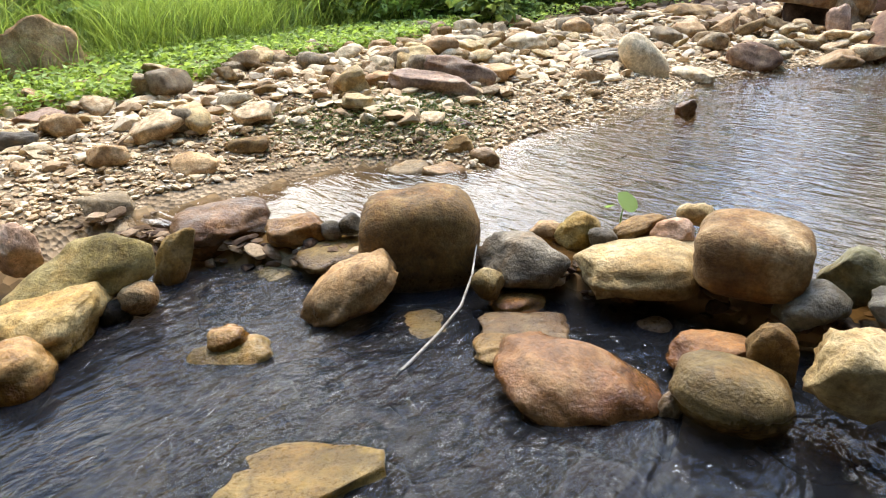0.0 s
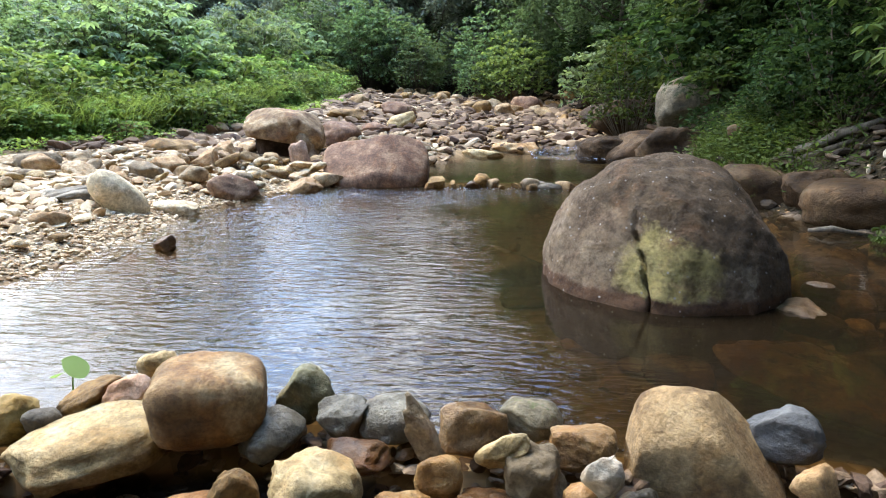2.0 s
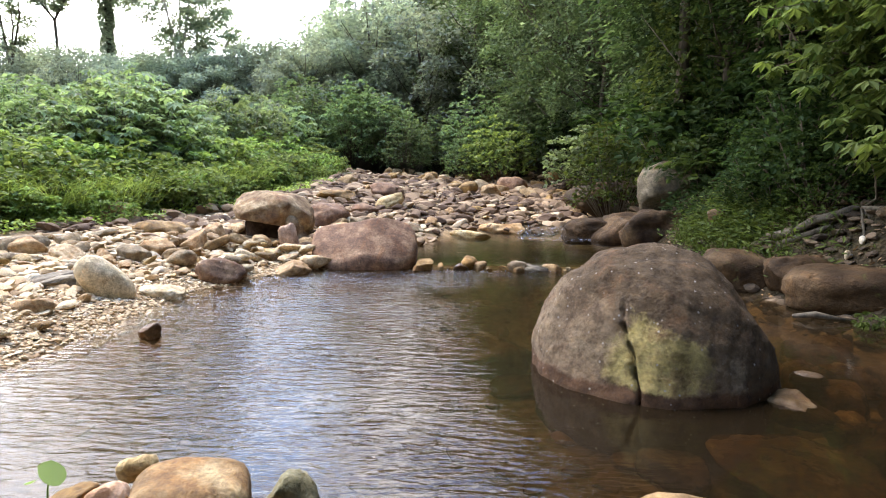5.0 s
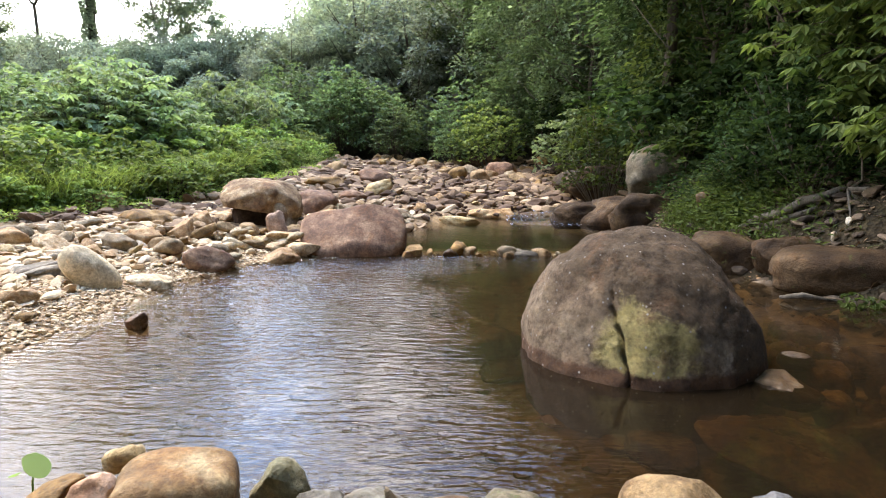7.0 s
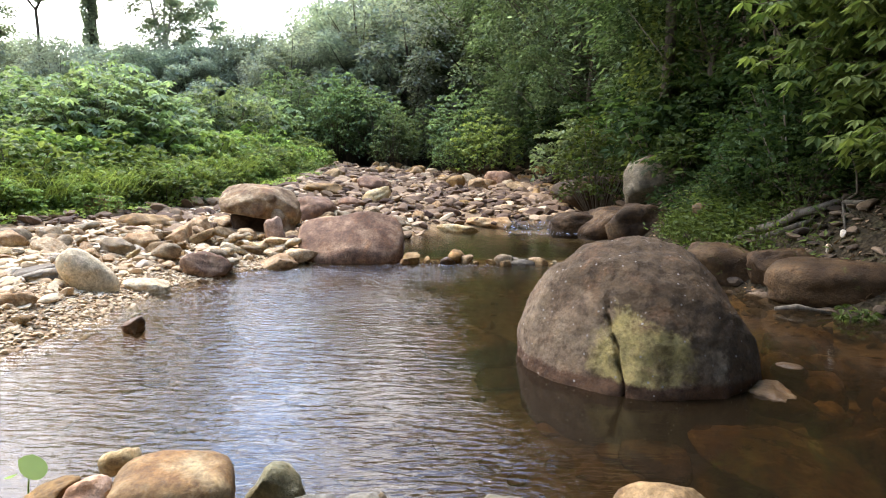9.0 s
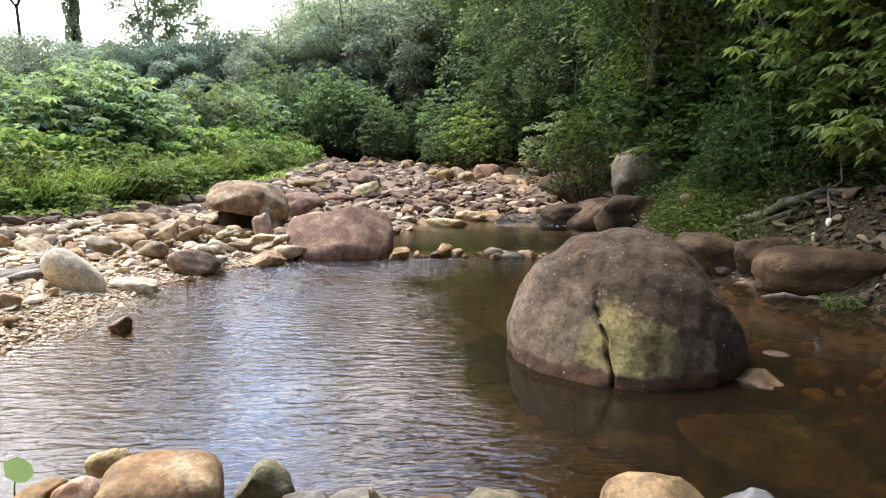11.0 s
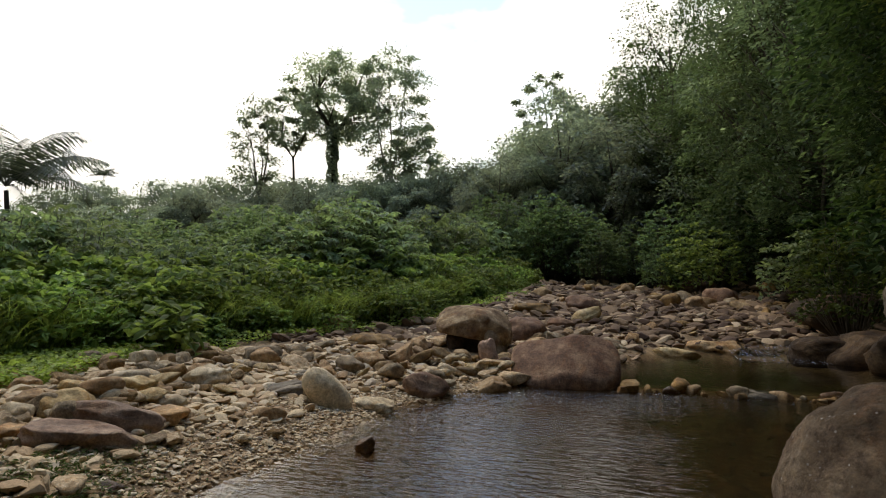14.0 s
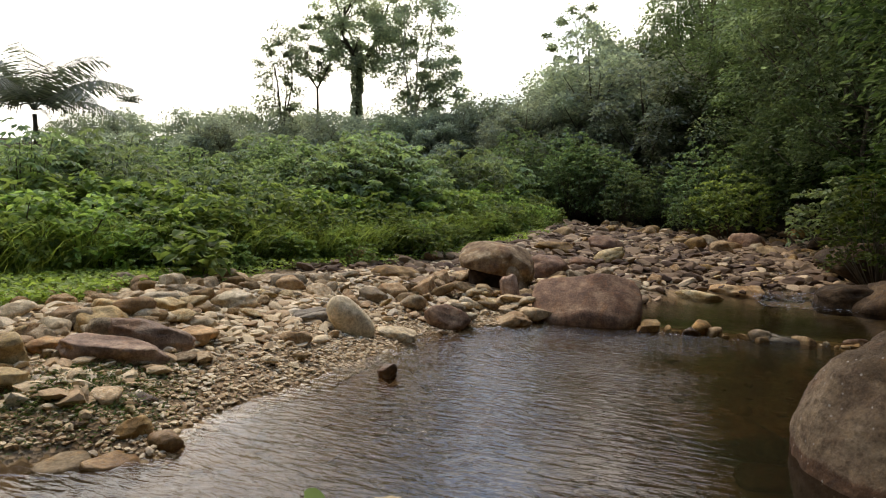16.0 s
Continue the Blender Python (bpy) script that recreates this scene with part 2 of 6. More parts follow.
MOSSGREY = stone_material("mossy_grey_stone", (0.07, 0.065, 0.04), (0.15, 0.13, 0.09), (0.24, 0.21, 0.15), 0.7, (0.09, 0.10, 0.03), 0.5)
MOSSBROWN = stone_material("mossy_brown_stone", (0.025, 0.016, 0.007), (0.052, 0.035, 0.017), (0.095, 0.068, 0.038), 0.6, (0.045, 0.043, 0.01), 0.55, 1.0, 0.1)
FLATBROWN = stone_material("rough_tan_stone", (0.15, 0.10, 0.055), (0.25, 0.18, 0.105), (0.36, 0.28, 0.18), 0.8)
GREYWET = stone_material("wet_grey_brown_stone", (0.05, 0.032, 0.018), (0.095, 0.063, 0.036), (0.15, 0.108, 0.066), 0.4)
TANWET = stone_material("wet_tan_stone", (0.12, 0.068, 0.03), (0.22, 0.14, 0.07), (0.32, 0.23, 0.14), 0.45)
COBBLE = stone_material("cobble", (0.24, 0.17, 0.105), (0.42, 0.33, 0.23), (0.57, 0.49, 0.38), 0.85, None, 0, 0.7, 0.35)


def cover_material(name, stops, scale=6.0, rough=0.95, bump=0.03, fine=60.0):
    mat, nt, bsdf = nodes_of(name)
    geo = nt.nodes.new("ShaderNodeNewGeometry")
    a, b = add(nt, "ShaderNodeTexNoise", Scale=scale, Detail=6.0, Roughness=0.65), add(nt, "ShaderNodeTexVoronoi", Scale=fine)
    nt.links.new(geo.outputs["Position"], a.inputs["Vector"]); nt.links.new(geo.outputs["Position"], b.inputs["Vector"])
    col = ramp(nt, a.outputs["Fac"], stops)
    col = mixed(nt, 0.6, col, ramp(nt, b.outputs["Color"], [(0.2, (0.5, 0.5, 0.5)), (0.8, (1.25, 1.2, 1.15))]), "MULTIPLY")
    nt.links.new(col, bsdf.inputs["Base Color"])
    bsdf.inputs["Roughness"].default_value, bsdf.inputs["Specular IOR Level"].default_value = rough, 0.06
    bp = add(nt, "ShaderNodeBump", Strength=0.8, Distance=bump)
    nt.links.new(b.outputs["Distance"], bp.inputs["Height"]); nt.links.new(bp.outputs[0], bsdf.inputs["Normal"])
    return mat


GRAVEL = cover_material("gravel_and_sand", [(0.3, (0.15, 0.10, 0.056)), (0.5, (0.26, 0.185, 0.11)), (0.7, (0.38, 0.285, 0.18))], 3.0, 0.95, 0.03, 30.0)
POOLBED = cover_material("silty_pool_bed", [(0.3, (0.11, 0.066, 0.029)), (0.5, (0.22, 0.142, 0.068)), (0.72, (0.33, 0.235, 0.13))], 1.6, 0.9, 0.02, 14.0)
LITTER = cover_material("leaf_litter_soil", [(0.3, (0.02, 0.015, 0.009)), (0.5, (0.038, 0.03, 0.018)), (0.7, (0.06, 0.052, 0.026))], 4.0, 1.0, 0.05, 20.0)


def leaf_material(name, dark, light, gloss=0.42, glow=0.5, shine=0.5):
    mat, nt, bsdf = nodes_of(name)
    geo, info = nt.nodes.new("ShaderNodeNewGeometry"), nt.nodes.new("ShaderNodeObjectInfo")
    col = ramp(nt, geo.outputs["Random Per Island"], [(0.0, dark), (0.75, light), (1.0, tuple(min(1, c * 1.25) for c in light))])
    hsv = add(nt, "ShaderNodeHueSaturation")
    for lo, hi, slot in ((0.485, 0.515, "Hue"), (0.7, 1.3, "Value")):
        mr = nt.nodes.new("ShaderNodeMapRange")
        mr.inputs[3].default_value, mr.inputs[4].default_value = lo, hi
        nt.links.new(info.outputs["Random"], mr.inputs[0]); nt.links.new(mr.outputs[0], hsv.inputs[slot])
    nt.links.new(col, hsv.inputs["Color"]); nt.links.new(hsv.outputs[0], bsdf.inputs["Base Color"])
    bsdf.inputs["Roughness"].default_value, bsdf.inputs["Specular IOR Level"].default_value = gloss, shine
    tr, mx = nt.nodes.new("ShaderNodeBsdfTranslucent"), nt.nodes.new("ShaderNodeMixShader")
    warm = mixed(nt, 1.0, hsv.outputs[0], (1.1, 1.15, 0.72), "MULTIPLY")
    nt.links.new(warm, tr.inputs[0])
    mx.inputs[0].default_value = glow
    nt.links.new(bsdf.outputs[0], mx.inputs[1]); nt.links.new(tr.outputs[0], mx.inputs[2]); nt.links.new(mx.outputs[0], nt.nodes["Material Output"].inputs[0])
    return mat


SHRUBLEAF = leaf_material("broad_shrub_leaf", (0.10, 0.135, 0.068), (0.24, 0.30, 0.15), 0.55, 0.5, 0.25)
HERBLEAF = leaf_material("bright_herb_leaf", (0.10, 0.15, 0.042), (0.27, 0.345, 0.11), 0.55, 0.5, 0.25)
# colours darkened for the wooded bank's shade: WOODLEAF, UNDERLEAF, BANKLEAF, BOUGHLEAF, SEDGELEAF
WOODLEAF = leaf_material("shaded_forest_leaf", (0.02, 0.036, 0.016), (0.062, 0.095, 0.038), 0.7, 0.45, 0.07)
# a little distance haze is put into this colour
MIDLEAF = leaf_material("mid_haze_leaf", (0.072, 0.10, 0.05), (0.165, 0.222, 0.11), 0.6, 0.5, 0.12)
UNDERLEAF = leaf_material("shaded_undergrowth_leaf", (0.012, 0.025, 0.009), (0.038, 0.06, 0.021), 0.7, 0.4, 0.05)
BANKLEAF = leaf_material("shaded_bank_leaf", (0.022, 0.042, 0.013), (0.068, 0.102, 0.03), 0.65, 0.45, 0.08)
MEADOWLEAF = leaf_material("meadow_leaf", (0.13, 0.175, 0.035), (0.33, 0.385, 0.10), 0.55, 0.5, 0.3)
BOUGHLEAF = leaf_material("bough_leaf", (0.045, 0.075, 0.02), (0.14, 0.18, 0.052), 0.55, 0.45, 0.15)
SEDGELEAF = leaf_material("bank_sedge", (0.03, 0.047, 0.012), (0.082, 0.11, 0.028), 0.6, 0.45, 0.1)
# paler and greyer with distance: haze put into FARLEAF, SKYLEAF and HAZYLEAF
FARLEAF = leaf_material("distant_haze_leaf", (0.20, 0.22, 0.195), (0.36, 0.395, 0.335), 0.65, 0.55, 0.08)
SKYLEAF = leaf_material("skyline_haze_leaf", (0.19, 0.215, 0.19), (0.36, 0.39, 0.335), 0.7, 0.7, 0.05)
DRYLEAF = leaf_material("dry_leaf", (0.06, 0.035, 0.018), (0.20, 0.13, 0.07), 0.8, 0.1)
PALMLEAF = leaf_material("palm_leaflet", (0.07, 0.085, 0.065), (0.16, 0.18, 0.135), 0.4, 0.4)
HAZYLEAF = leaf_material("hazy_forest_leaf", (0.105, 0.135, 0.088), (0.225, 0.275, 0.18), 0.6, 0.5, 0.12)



def bark_material(name, dark, light):
    mat, nt, bsdf = nodes_of(name)
    co, mp = nt.nodes.new("ShaderNodeTexCoord"), nt.nodes.new("ShaderNodeMapping")
    mp.inputs["Scale"].default_value = (6, 6, 1.2)
    n = add(nt, "ShaderNodeTexNoise", Scale=3.0, Detail=7.0, Roughness=0.7)
    nt.links.new(co.outputs["Object"], mp.inputs[0]); nt.links.new(mp.outputs[0], n.inputs["Vector"])
    nt.links.new(ramp(nt, n.outputs["Fac"], [(0.3, dark), (0.7, light)]), bsdf.inputs["Base Color"])
    bsdf.inputs["Roughness"].default_value, bsdf.inputs["Specular IOR Level"].default_value = 0.9, 0.1
    bp = add(nt, "ShaderNodeBump", Strength=0.7, Distance=0.03)
    nt.links.new(n.outputs["Fac"], bp.inputs["Height"]); nt.links.new(bp.outputs[0], bsdf.inputs["Normal"])
    return mat


PALEBARK = bark_material("pale_bark", (0.34, 0.32, 0.27), (0.66, 0.63, 0.57))
STICKWOOD = bark_material("bleached_stick", (0.16, 0.12, 0.08), (0.58, 0.54, 0.46))
DARKBARK = bark_material("dark_bark", (0.045, 0.038, 0.028), (0.14, 0.115, 0.085))
DEADWOOD = bark_material("weathered_dead_wood", (0.034, 0.027, 0.02), (0.165, 0.14, 0.105))


def water_material(name, tint, scale, stretch, strength, distance, fine=3.2, foam=0.0, ior=1.36, milk=0.0, body=(0.62, 0.68, 0.80), shelter=False):
    """Clear water: a mirror by Fresnel over a see-through body, its ripples as relief."""
    mat, nt, bsdf = nodes_of(name)
    nt.nodes.remove(bsdf)
    geo, mp = nt.nodes.new("ShaderNodeNewGeometry"), nt.nodes.new("ShaderNodeMapping")
    mp.inputs["Scale"].default_value = stretch
    nt.links.new(geo.outputs["Position"], mp.inputs[0])
    a, b = add(nt, "ShaderNodeTexNoise", Scale=scale, Detail=2.0, Roughness=0.5, Distortion=0.5), add(nt, "ShaderNodeTexNoise", Scale=scale * fine, Detail=2.0, Roughness=0.5, Distortion=0.6)
    calm = add(nt, "ShaderNodeTexNoise", Scale=0.6, Detail=2.0)
    for n in (a, b):
        nt.links.new(mp.outputs[0], n.inputs["Vector"])
    nt.links.new(geo.outputs["Position"], calm.inputs["Vector"])
    amount = nt.nodes.new("ShaderNodeMapRange")
    amount.inputs[1].default_value, amount.inputs[2].default_value = 0.35, 0.65
    amount.inputs[3].default_value, amount.inputs[4].default_value = 0.35 * strength, 1.15 * strength
    nt.links.new(calm.outputs["Fac"], amount.inputs[0])
    rippled = amount.outputs[0]
    if shelter:
        # the wind misses the water in the lee of the bank and the great boulder; the inflow stirs the head of the pool
        where, lee, both = nt.nodes.new("ShaderNodeSeparateXYZ"), nt.nodes.new("ShaderNodeMapRange"), nt.nodes.new("ShaderNodeMath")
        lee.inputs[1].default_value, lee.inputs[2].default_value, lee.inputs[3].default_value, lee.inputs[4].default_value = 2.35, 2.9, 1.0, 0.12
        both.operation = "MULTIPLY"
        lean, near = nt.nodes.new("ShaderNodeMath"), nt.nodes.new("ShaderNodeMath")
        lean.operation, near.operation = "MULTIPLY_ADD", "MINIMUM"
        lean.inputs[1].default_value, near.inputs[1].default_value = 0.65, 3.8
        nt.links.new(geo.outputs["Position"], where.inputs[0]); nt.links.new(where.outputs[1], near.inputs[0]); nt.links.new(near.outputs[0], lean.inputs[0]); nt.links.new(where.outputs[0], lean.inputs[2]); nt.links.new(lean.outputs[0], lee.inputs[0])
        nt.links.new(lee.outputs[0], both.inputs[0]); nt.links.new(rippled, both.inputs[1])
        inflow, sum_up = nt.nodes.new("ShaderNodeMapRange"), nt.nodes.new("ShaderNodeMath")
        inflow.inputs[1].default_value, inflow.inputs[2].default_value, inflow.inputs[4].default_value = 7.3, 8.9, 0.55
        nt.links.new(where.outputs[1], inflow.inputs[0]); nt.links.new(inflow.outputs[0], sum_up.inputs[0]); nt.links.new(both.outputs[0], sum_up.inputs[1])
        rippled = sum_up.outputs[0]
    b1, b2 = add(nt, "ShaderNodeBump", Distance=distance), add(nt, "ShaderNodeBump", Distance=distance * 0.28)
    nt.links.new(rippled, b1.inputs["Strength"]); nt.links.new(rippled, b2.inputs["Strength"])
    nt.links.new(a.outputs["Fac"], b1.inputs["Height"]); nt.links.new(b.outputs["Fac"], b2.inputs["Height"]); nt.links.new(b1.outputs[0], b2.inputs["Normal"])
    fr = add(nt, "ShaderNodeFresnel", IOR=ior)
    nt.links.new(b2.outputs[0], fr.inputs["Normal"])
    clear, gl, mx = nt.nodes.new("ShaderNodeBsdfTransparent"), nt.nodes.new("ShaderNodeBsdfGlossy"), nt.nodes.new("ShaderNodeMixShader")
    # the deeper the water, the more it takes from the light
    deep, span = nt.nodes.new("ShaderNodeAttribute"), nt.nodes.new("ShaderNodeMapRange")
    deep.attribute_name = "depth"
    span.inputs[2].default_value = 0.6
    nt.links.new(deep.outputs["Fac"], span.inputs[0])
    nt.links.new(ramp(nt, span.outputs[0], [(0.0, (1, 1, 1)), (0.33, tuple(c ** 0.5 for c in tint)), (0.67, tint), (1.0, tuple(c ** 1.5 for c in tint))]), clear.inputs[0])
    gl.inputs["Roughness"].default_value = 0.012
    nt.links.new(b2.outputs[0], gl.inputs["Normal"])
    nt.links.new(fr.outputs[0], mx.inputs[0]); nt.links.new(clear.outputs[0], mx.inputs[1]); nt.links.new(gl.outputs[0], mx.inputs[2])
    last = mx.outputs[0]
    if foam:
        df, fm = nt.nodes.new("ShaderNodeBsdfDiffuse"), nt.nodes.new("ShaderNodeMixShader")
        df.inputs[0].default_value = (*body, 1)
        f = add(nt, "ShaderNodeTexNoise", Scale=13.0, Detail=6.0, Roughness=0.75, Distortion=1.2)
        nt.links.new(mp.outputs[0], f.inputs["Vector"])
        nt.links.new(ramp(nt, f.outputs["Fac"], [(foam - 0.25, (milk, milk, milk)), (foam, (milk * 1.6, milk * 1.6, milk * 1.6)), (foam + 0.05, (0.7, 0.7, 0.7))]), fm.inputs[0])
        nt.links.new(last, fm.inputs[1]); nt.links.new(df.outputs[0], fm.inputs[2])
        last = fm.outputs[0]
    nt.links.new(last, nt.nodes["Material Output"].inputs[0])
    return mat


UPPERWATER = water_material("upper_pool_water", (0.06, 0.065, 0.03), 7.0, (1.0, 1.7, 1.0), 0.25, 0.03, 2.4)
POOLWATER = water_material("pool_water", (0.27, 0.21, 0.115), 7.5, (0.6, 2.1, 1.0), 0.44, 0.042, 2.3, 0.97, 1.42, 0.022, (0.36, 0.25, 0.13), True)
STREAMWATER = water_material("running_water", (0.085, 0.095, 0.11), 8.0, (1.7, 0.8, 1.0), 1.0, 0.045, 2.6, 0.69, 1.24, 0.009)
RIFFLEWATER = water_material("riffle_water", (0.6, 0.62, 0.55), 6.0, (1.0, 1.4, 1.0), 1.0, 0.05, 2.6, 0.58)


# ---- mesh helpers ----
def mesh_of(name, verts, faces, material, smooth=False):
    me = bpy.data.meshes.new(name)
    me.from_pydata([tuple(v) for v in verts] if not isinstance(verts, np.ndarray) else verts.tolist(), [], faces if isinstance(faces, list) else faces.tolist())
    for m in material if isinstance(material, (list, tuple)) else [material]:
        me.materials.append(m)
    if smooth:
        me.polygons.foreach_set("use_smooth", [True] * len(me.polygons))
    me.update()
    return me


def piece(name, me, parent=None, label="", at=None):
    ob = new(name, me)
    if parent:
        ob.parent = parent
    if at is not None:
        ob.matrix_local = at
    if label:
        ob["label"] = label
    return ob


def thing(name, label, category, at, group="", kind=""):
    ob = new(name)
    ob.empty_display_size = 0.1
    ob.matrix_world = at
    return tagged(ob, label, category, group, kind)


def tube(points, radii, sides=7, base=0):
    """Verts and quads of a tapering tube along points."""
    vs, fs = [], []
    pts = [Vector(p) for p in points]
    for i, (p, r) in enumerate(zip(pts, radii)):
        d = (pts[min(i + 1, len(pts) - 1)] - pts[max(i - 1, 0)]).normalized()
        u = d.orthogonal().normalized() if i == 0 else (u - d * u.dot(d)).normalized()
        w = d.cross(u)
        for k in range(sides):
            a = 2 * math.pi * k / sides
            vs.append(p + (u * math.cos(a) + w * math.sin(a)) * r)
        if i:
            a0, b0 = base + (i - 1) * sides, base + i * sides
            fs += [(a0 + k, a0 + (k + 1) % sides, b0 + (k + 1) % sides, b0 + k) for k in range(sides)]
    fs.append(tuple(base + (len(pts) - 1) * sides + k for k in range(sides)))
    fs.append(tuple(base + sides - 1 - k for k in range(sides)))
    return vs, fs


def tubes(paths, sides=7):
    vs, fs = [], []
    for points, radii in paths:
        v, f = tube(points, radii, sides, len(vs))
        vs += v
        fs += f
    return vs, fs


def leaves(rng, centres, outward, length, width, droop=0.5, broad=False):
    """Folded leaves at centres: each a pair of triangles, or four for a broad leaf; tips point outward and down."""
    n = len(centres)
    d = outward + rng.normal(0, 0.45, (n, 3))
    d[:, 2] = d[:, 2] * 0.5 - droop * rng.random(n)
    d /= np.linalg.norm(d, axis=1)[:, None] + 1e-9
    up = np.array([0, 0, 1.0]) + rng.normal(0, 0.35, (n, 3))
    side = np.cross(d, up)
    side /= np.linalg.norm(side, axis=1)[:, None] + 1e-9
    nor = np.cross(side, d)
    ln = (length * rng.uniform(0.65, 1.25, n))[:, None]
    wd = (width * rng.uniform(0.7, 1.2, n))[:, None]
    b, t = centres - d * ln * 0.5, centres + d * ln * 0.5
    lift = nor * wd * 0.18
    if broad:
        m1, m2 = centres - d * ln * 0.12, centres + d * ln * 0.22
        v = np.stack([b, m1 - side * wd * 0.5 + lift, m2 - side * wd * 0.36 + lift, t - nor * ln * 0.06, m2 + side * wd * 0.36 + lift, m1 + side * wd * 0.5 + lift], 1).reshape(-1, 3)
        i = np.arange(n)[:, None] * 6
        f = np.concatenate([i + [[0, 3, 2, 1]], i + [[0, 5, 4, 3]]])
    else:
        v = np.stack([b, centres - side * wd * 0.5 + lift, t, centres + side * wd * 0.5 + lift], 1).reshape(-1, 3)
        i = np.arange(n)[:, None] * 4
        f = np.concatenate([i + [[0, 2, 1]], i + [[0, 3, 2]]])
    return v, f


def whorls(rng, hubs, length, leaflets=7, droop=0.35, slim=0.42):
    """Palmate leaves: leaflets spread round each hub, drooping at the tips."""
    n = len(hubs)
    a = rng.uniform(0, 6.28, n)[:, None] + np.arange(leaflets)[None] * (6.28 / leaflets) + rng.normal(0, 0.12, (n, leaflets))
    tilt = rng.normal(0, 0.28, (n, 1, 2))
    ca, sa = np.cos(a), np.sin(a)
    d = np.stack([ca, sa, tilt[..., 0] * ca + tilt[..., 1] * sa - droop * rng.uniform(0.5, 1.4, (n, leaflets))], -1)
    d /= np.linalg.norm(d, axis=2, keepdims=True)
    side = np.stack([-sa, ca, tilt[..., 1] * ca - tilt[..., 0] * sa], -1)
    nor = np.cross(d, side)
    ln = (length * rng.uniform(0.7, 1.2, (n, 1)) * rng.uniform(0.8, 1.1, (n, leaflets)))[..., None]
    h = hubs[:, None, :]
    b, t = h + d * ln * 0.08, h + d * ln - np.array([0, 0, 0.12]) * ln
    m = h + d * ln * 0.55
    w = side * ln * slim * 0.5
    v = np.stack([b, m - w + nor * ln * 0.05, t, m + w + nor * ln * 0.05], 2).reshape(-1, 3)
    i = np.arange(n * leaflets)[:, None] * 4
    return v, np.concatenate([i + [[0, 1, 2]], i + [[0, 2, 3]]])


def ball_points(rng, n, centre, radii, shell=0.55, low=-0.35):
    p = rng.normal(0, 1, (n * 2, 3))
    p /= np.linalg.norm(p, axis=1)[:, None]
    p = p[p[:, 2] > low][:n]
    r = shell + (1 - shell) * rng.random(len(p)) ** 0.6
    return np.asarray(centre) + p * r[:, None] * np.asarray(radii), p

# ---- the lie of the land ----
def lerp_line(v, xs, ys):
    return np.interp(v, xs, ys)


def left_shore(y):
    return lerp_line(y, [-40, -6, -2, 0.3, 0.75, 1.4, 2.2, 2.5, 2.75, 3.05, 3.5, 5, 7, 7.8, 8.6, 9.2, 10.3, 12.9, 15, 18, 30, 60],
                     [-6, -4.4, -4.0, -4.2, -4.25, -4.1, -3.92, -3.6, -3.22, -3.32, -3.42, -3.28, -3.2, -2.9, -2.3, -1.7, -1.2, -0.4, 1.2, 1.6, 0.5, -12])


def right_shore(y):
    return lerp_line(y, [-40, 2, 5, 6, 7.8, 9, 13, 16, 22, 28, 60, 250],
                     [6, 5.6, 5.2, 4.2, 3.7, 3.6, 3.7, 4.2, 4.6, 3.0, -8.5, -70])


def dam_line(x):
    return lerp_line(x, [-4.6, -3.6, -3.0, -2.4, -1.9, -1.4, -1, -0.5, 0, 0.5, 0.9, 1.3, 2, 3, 6],
                     [0.45, 0.95, 1.35, 1.65, 1.95, 2.2, 2.25, 2.25, 2.1, 2.05, 2.05, 2.1, 1.95, 1.7, 1.5])


def thicket_edge(y):
    return lerp_line(y, [-30, 0.5, 3, 5, 7.5, 10, 12, 15, 20, 26, 32], [-7, -6.6, -6.7, -7.0, -7.4, -7.2, -6.2, -5.3, -4.9, -5.0, -5.4])


def bed_level(y):
    return np.where(y > 9.1, 0.06, 0.0) + 0.050 * np.clip(y - 11.5, 0, 40) + 0.02 * np.clip(y - 51.5, 0, 300)


def wobble(x, y, s, k=0.0):
    return (np.sin(x / s + 1.7 + k) * np.cos(y / s * 1.13 - 0.6 + k) + 0.6 * np.sin(x / s * 2.1 + y / s * 1.7 + k * 2)
            + 0.4 * np.sin(y / s * 3.3 - x / s * 2.7 + k)) / 2.0


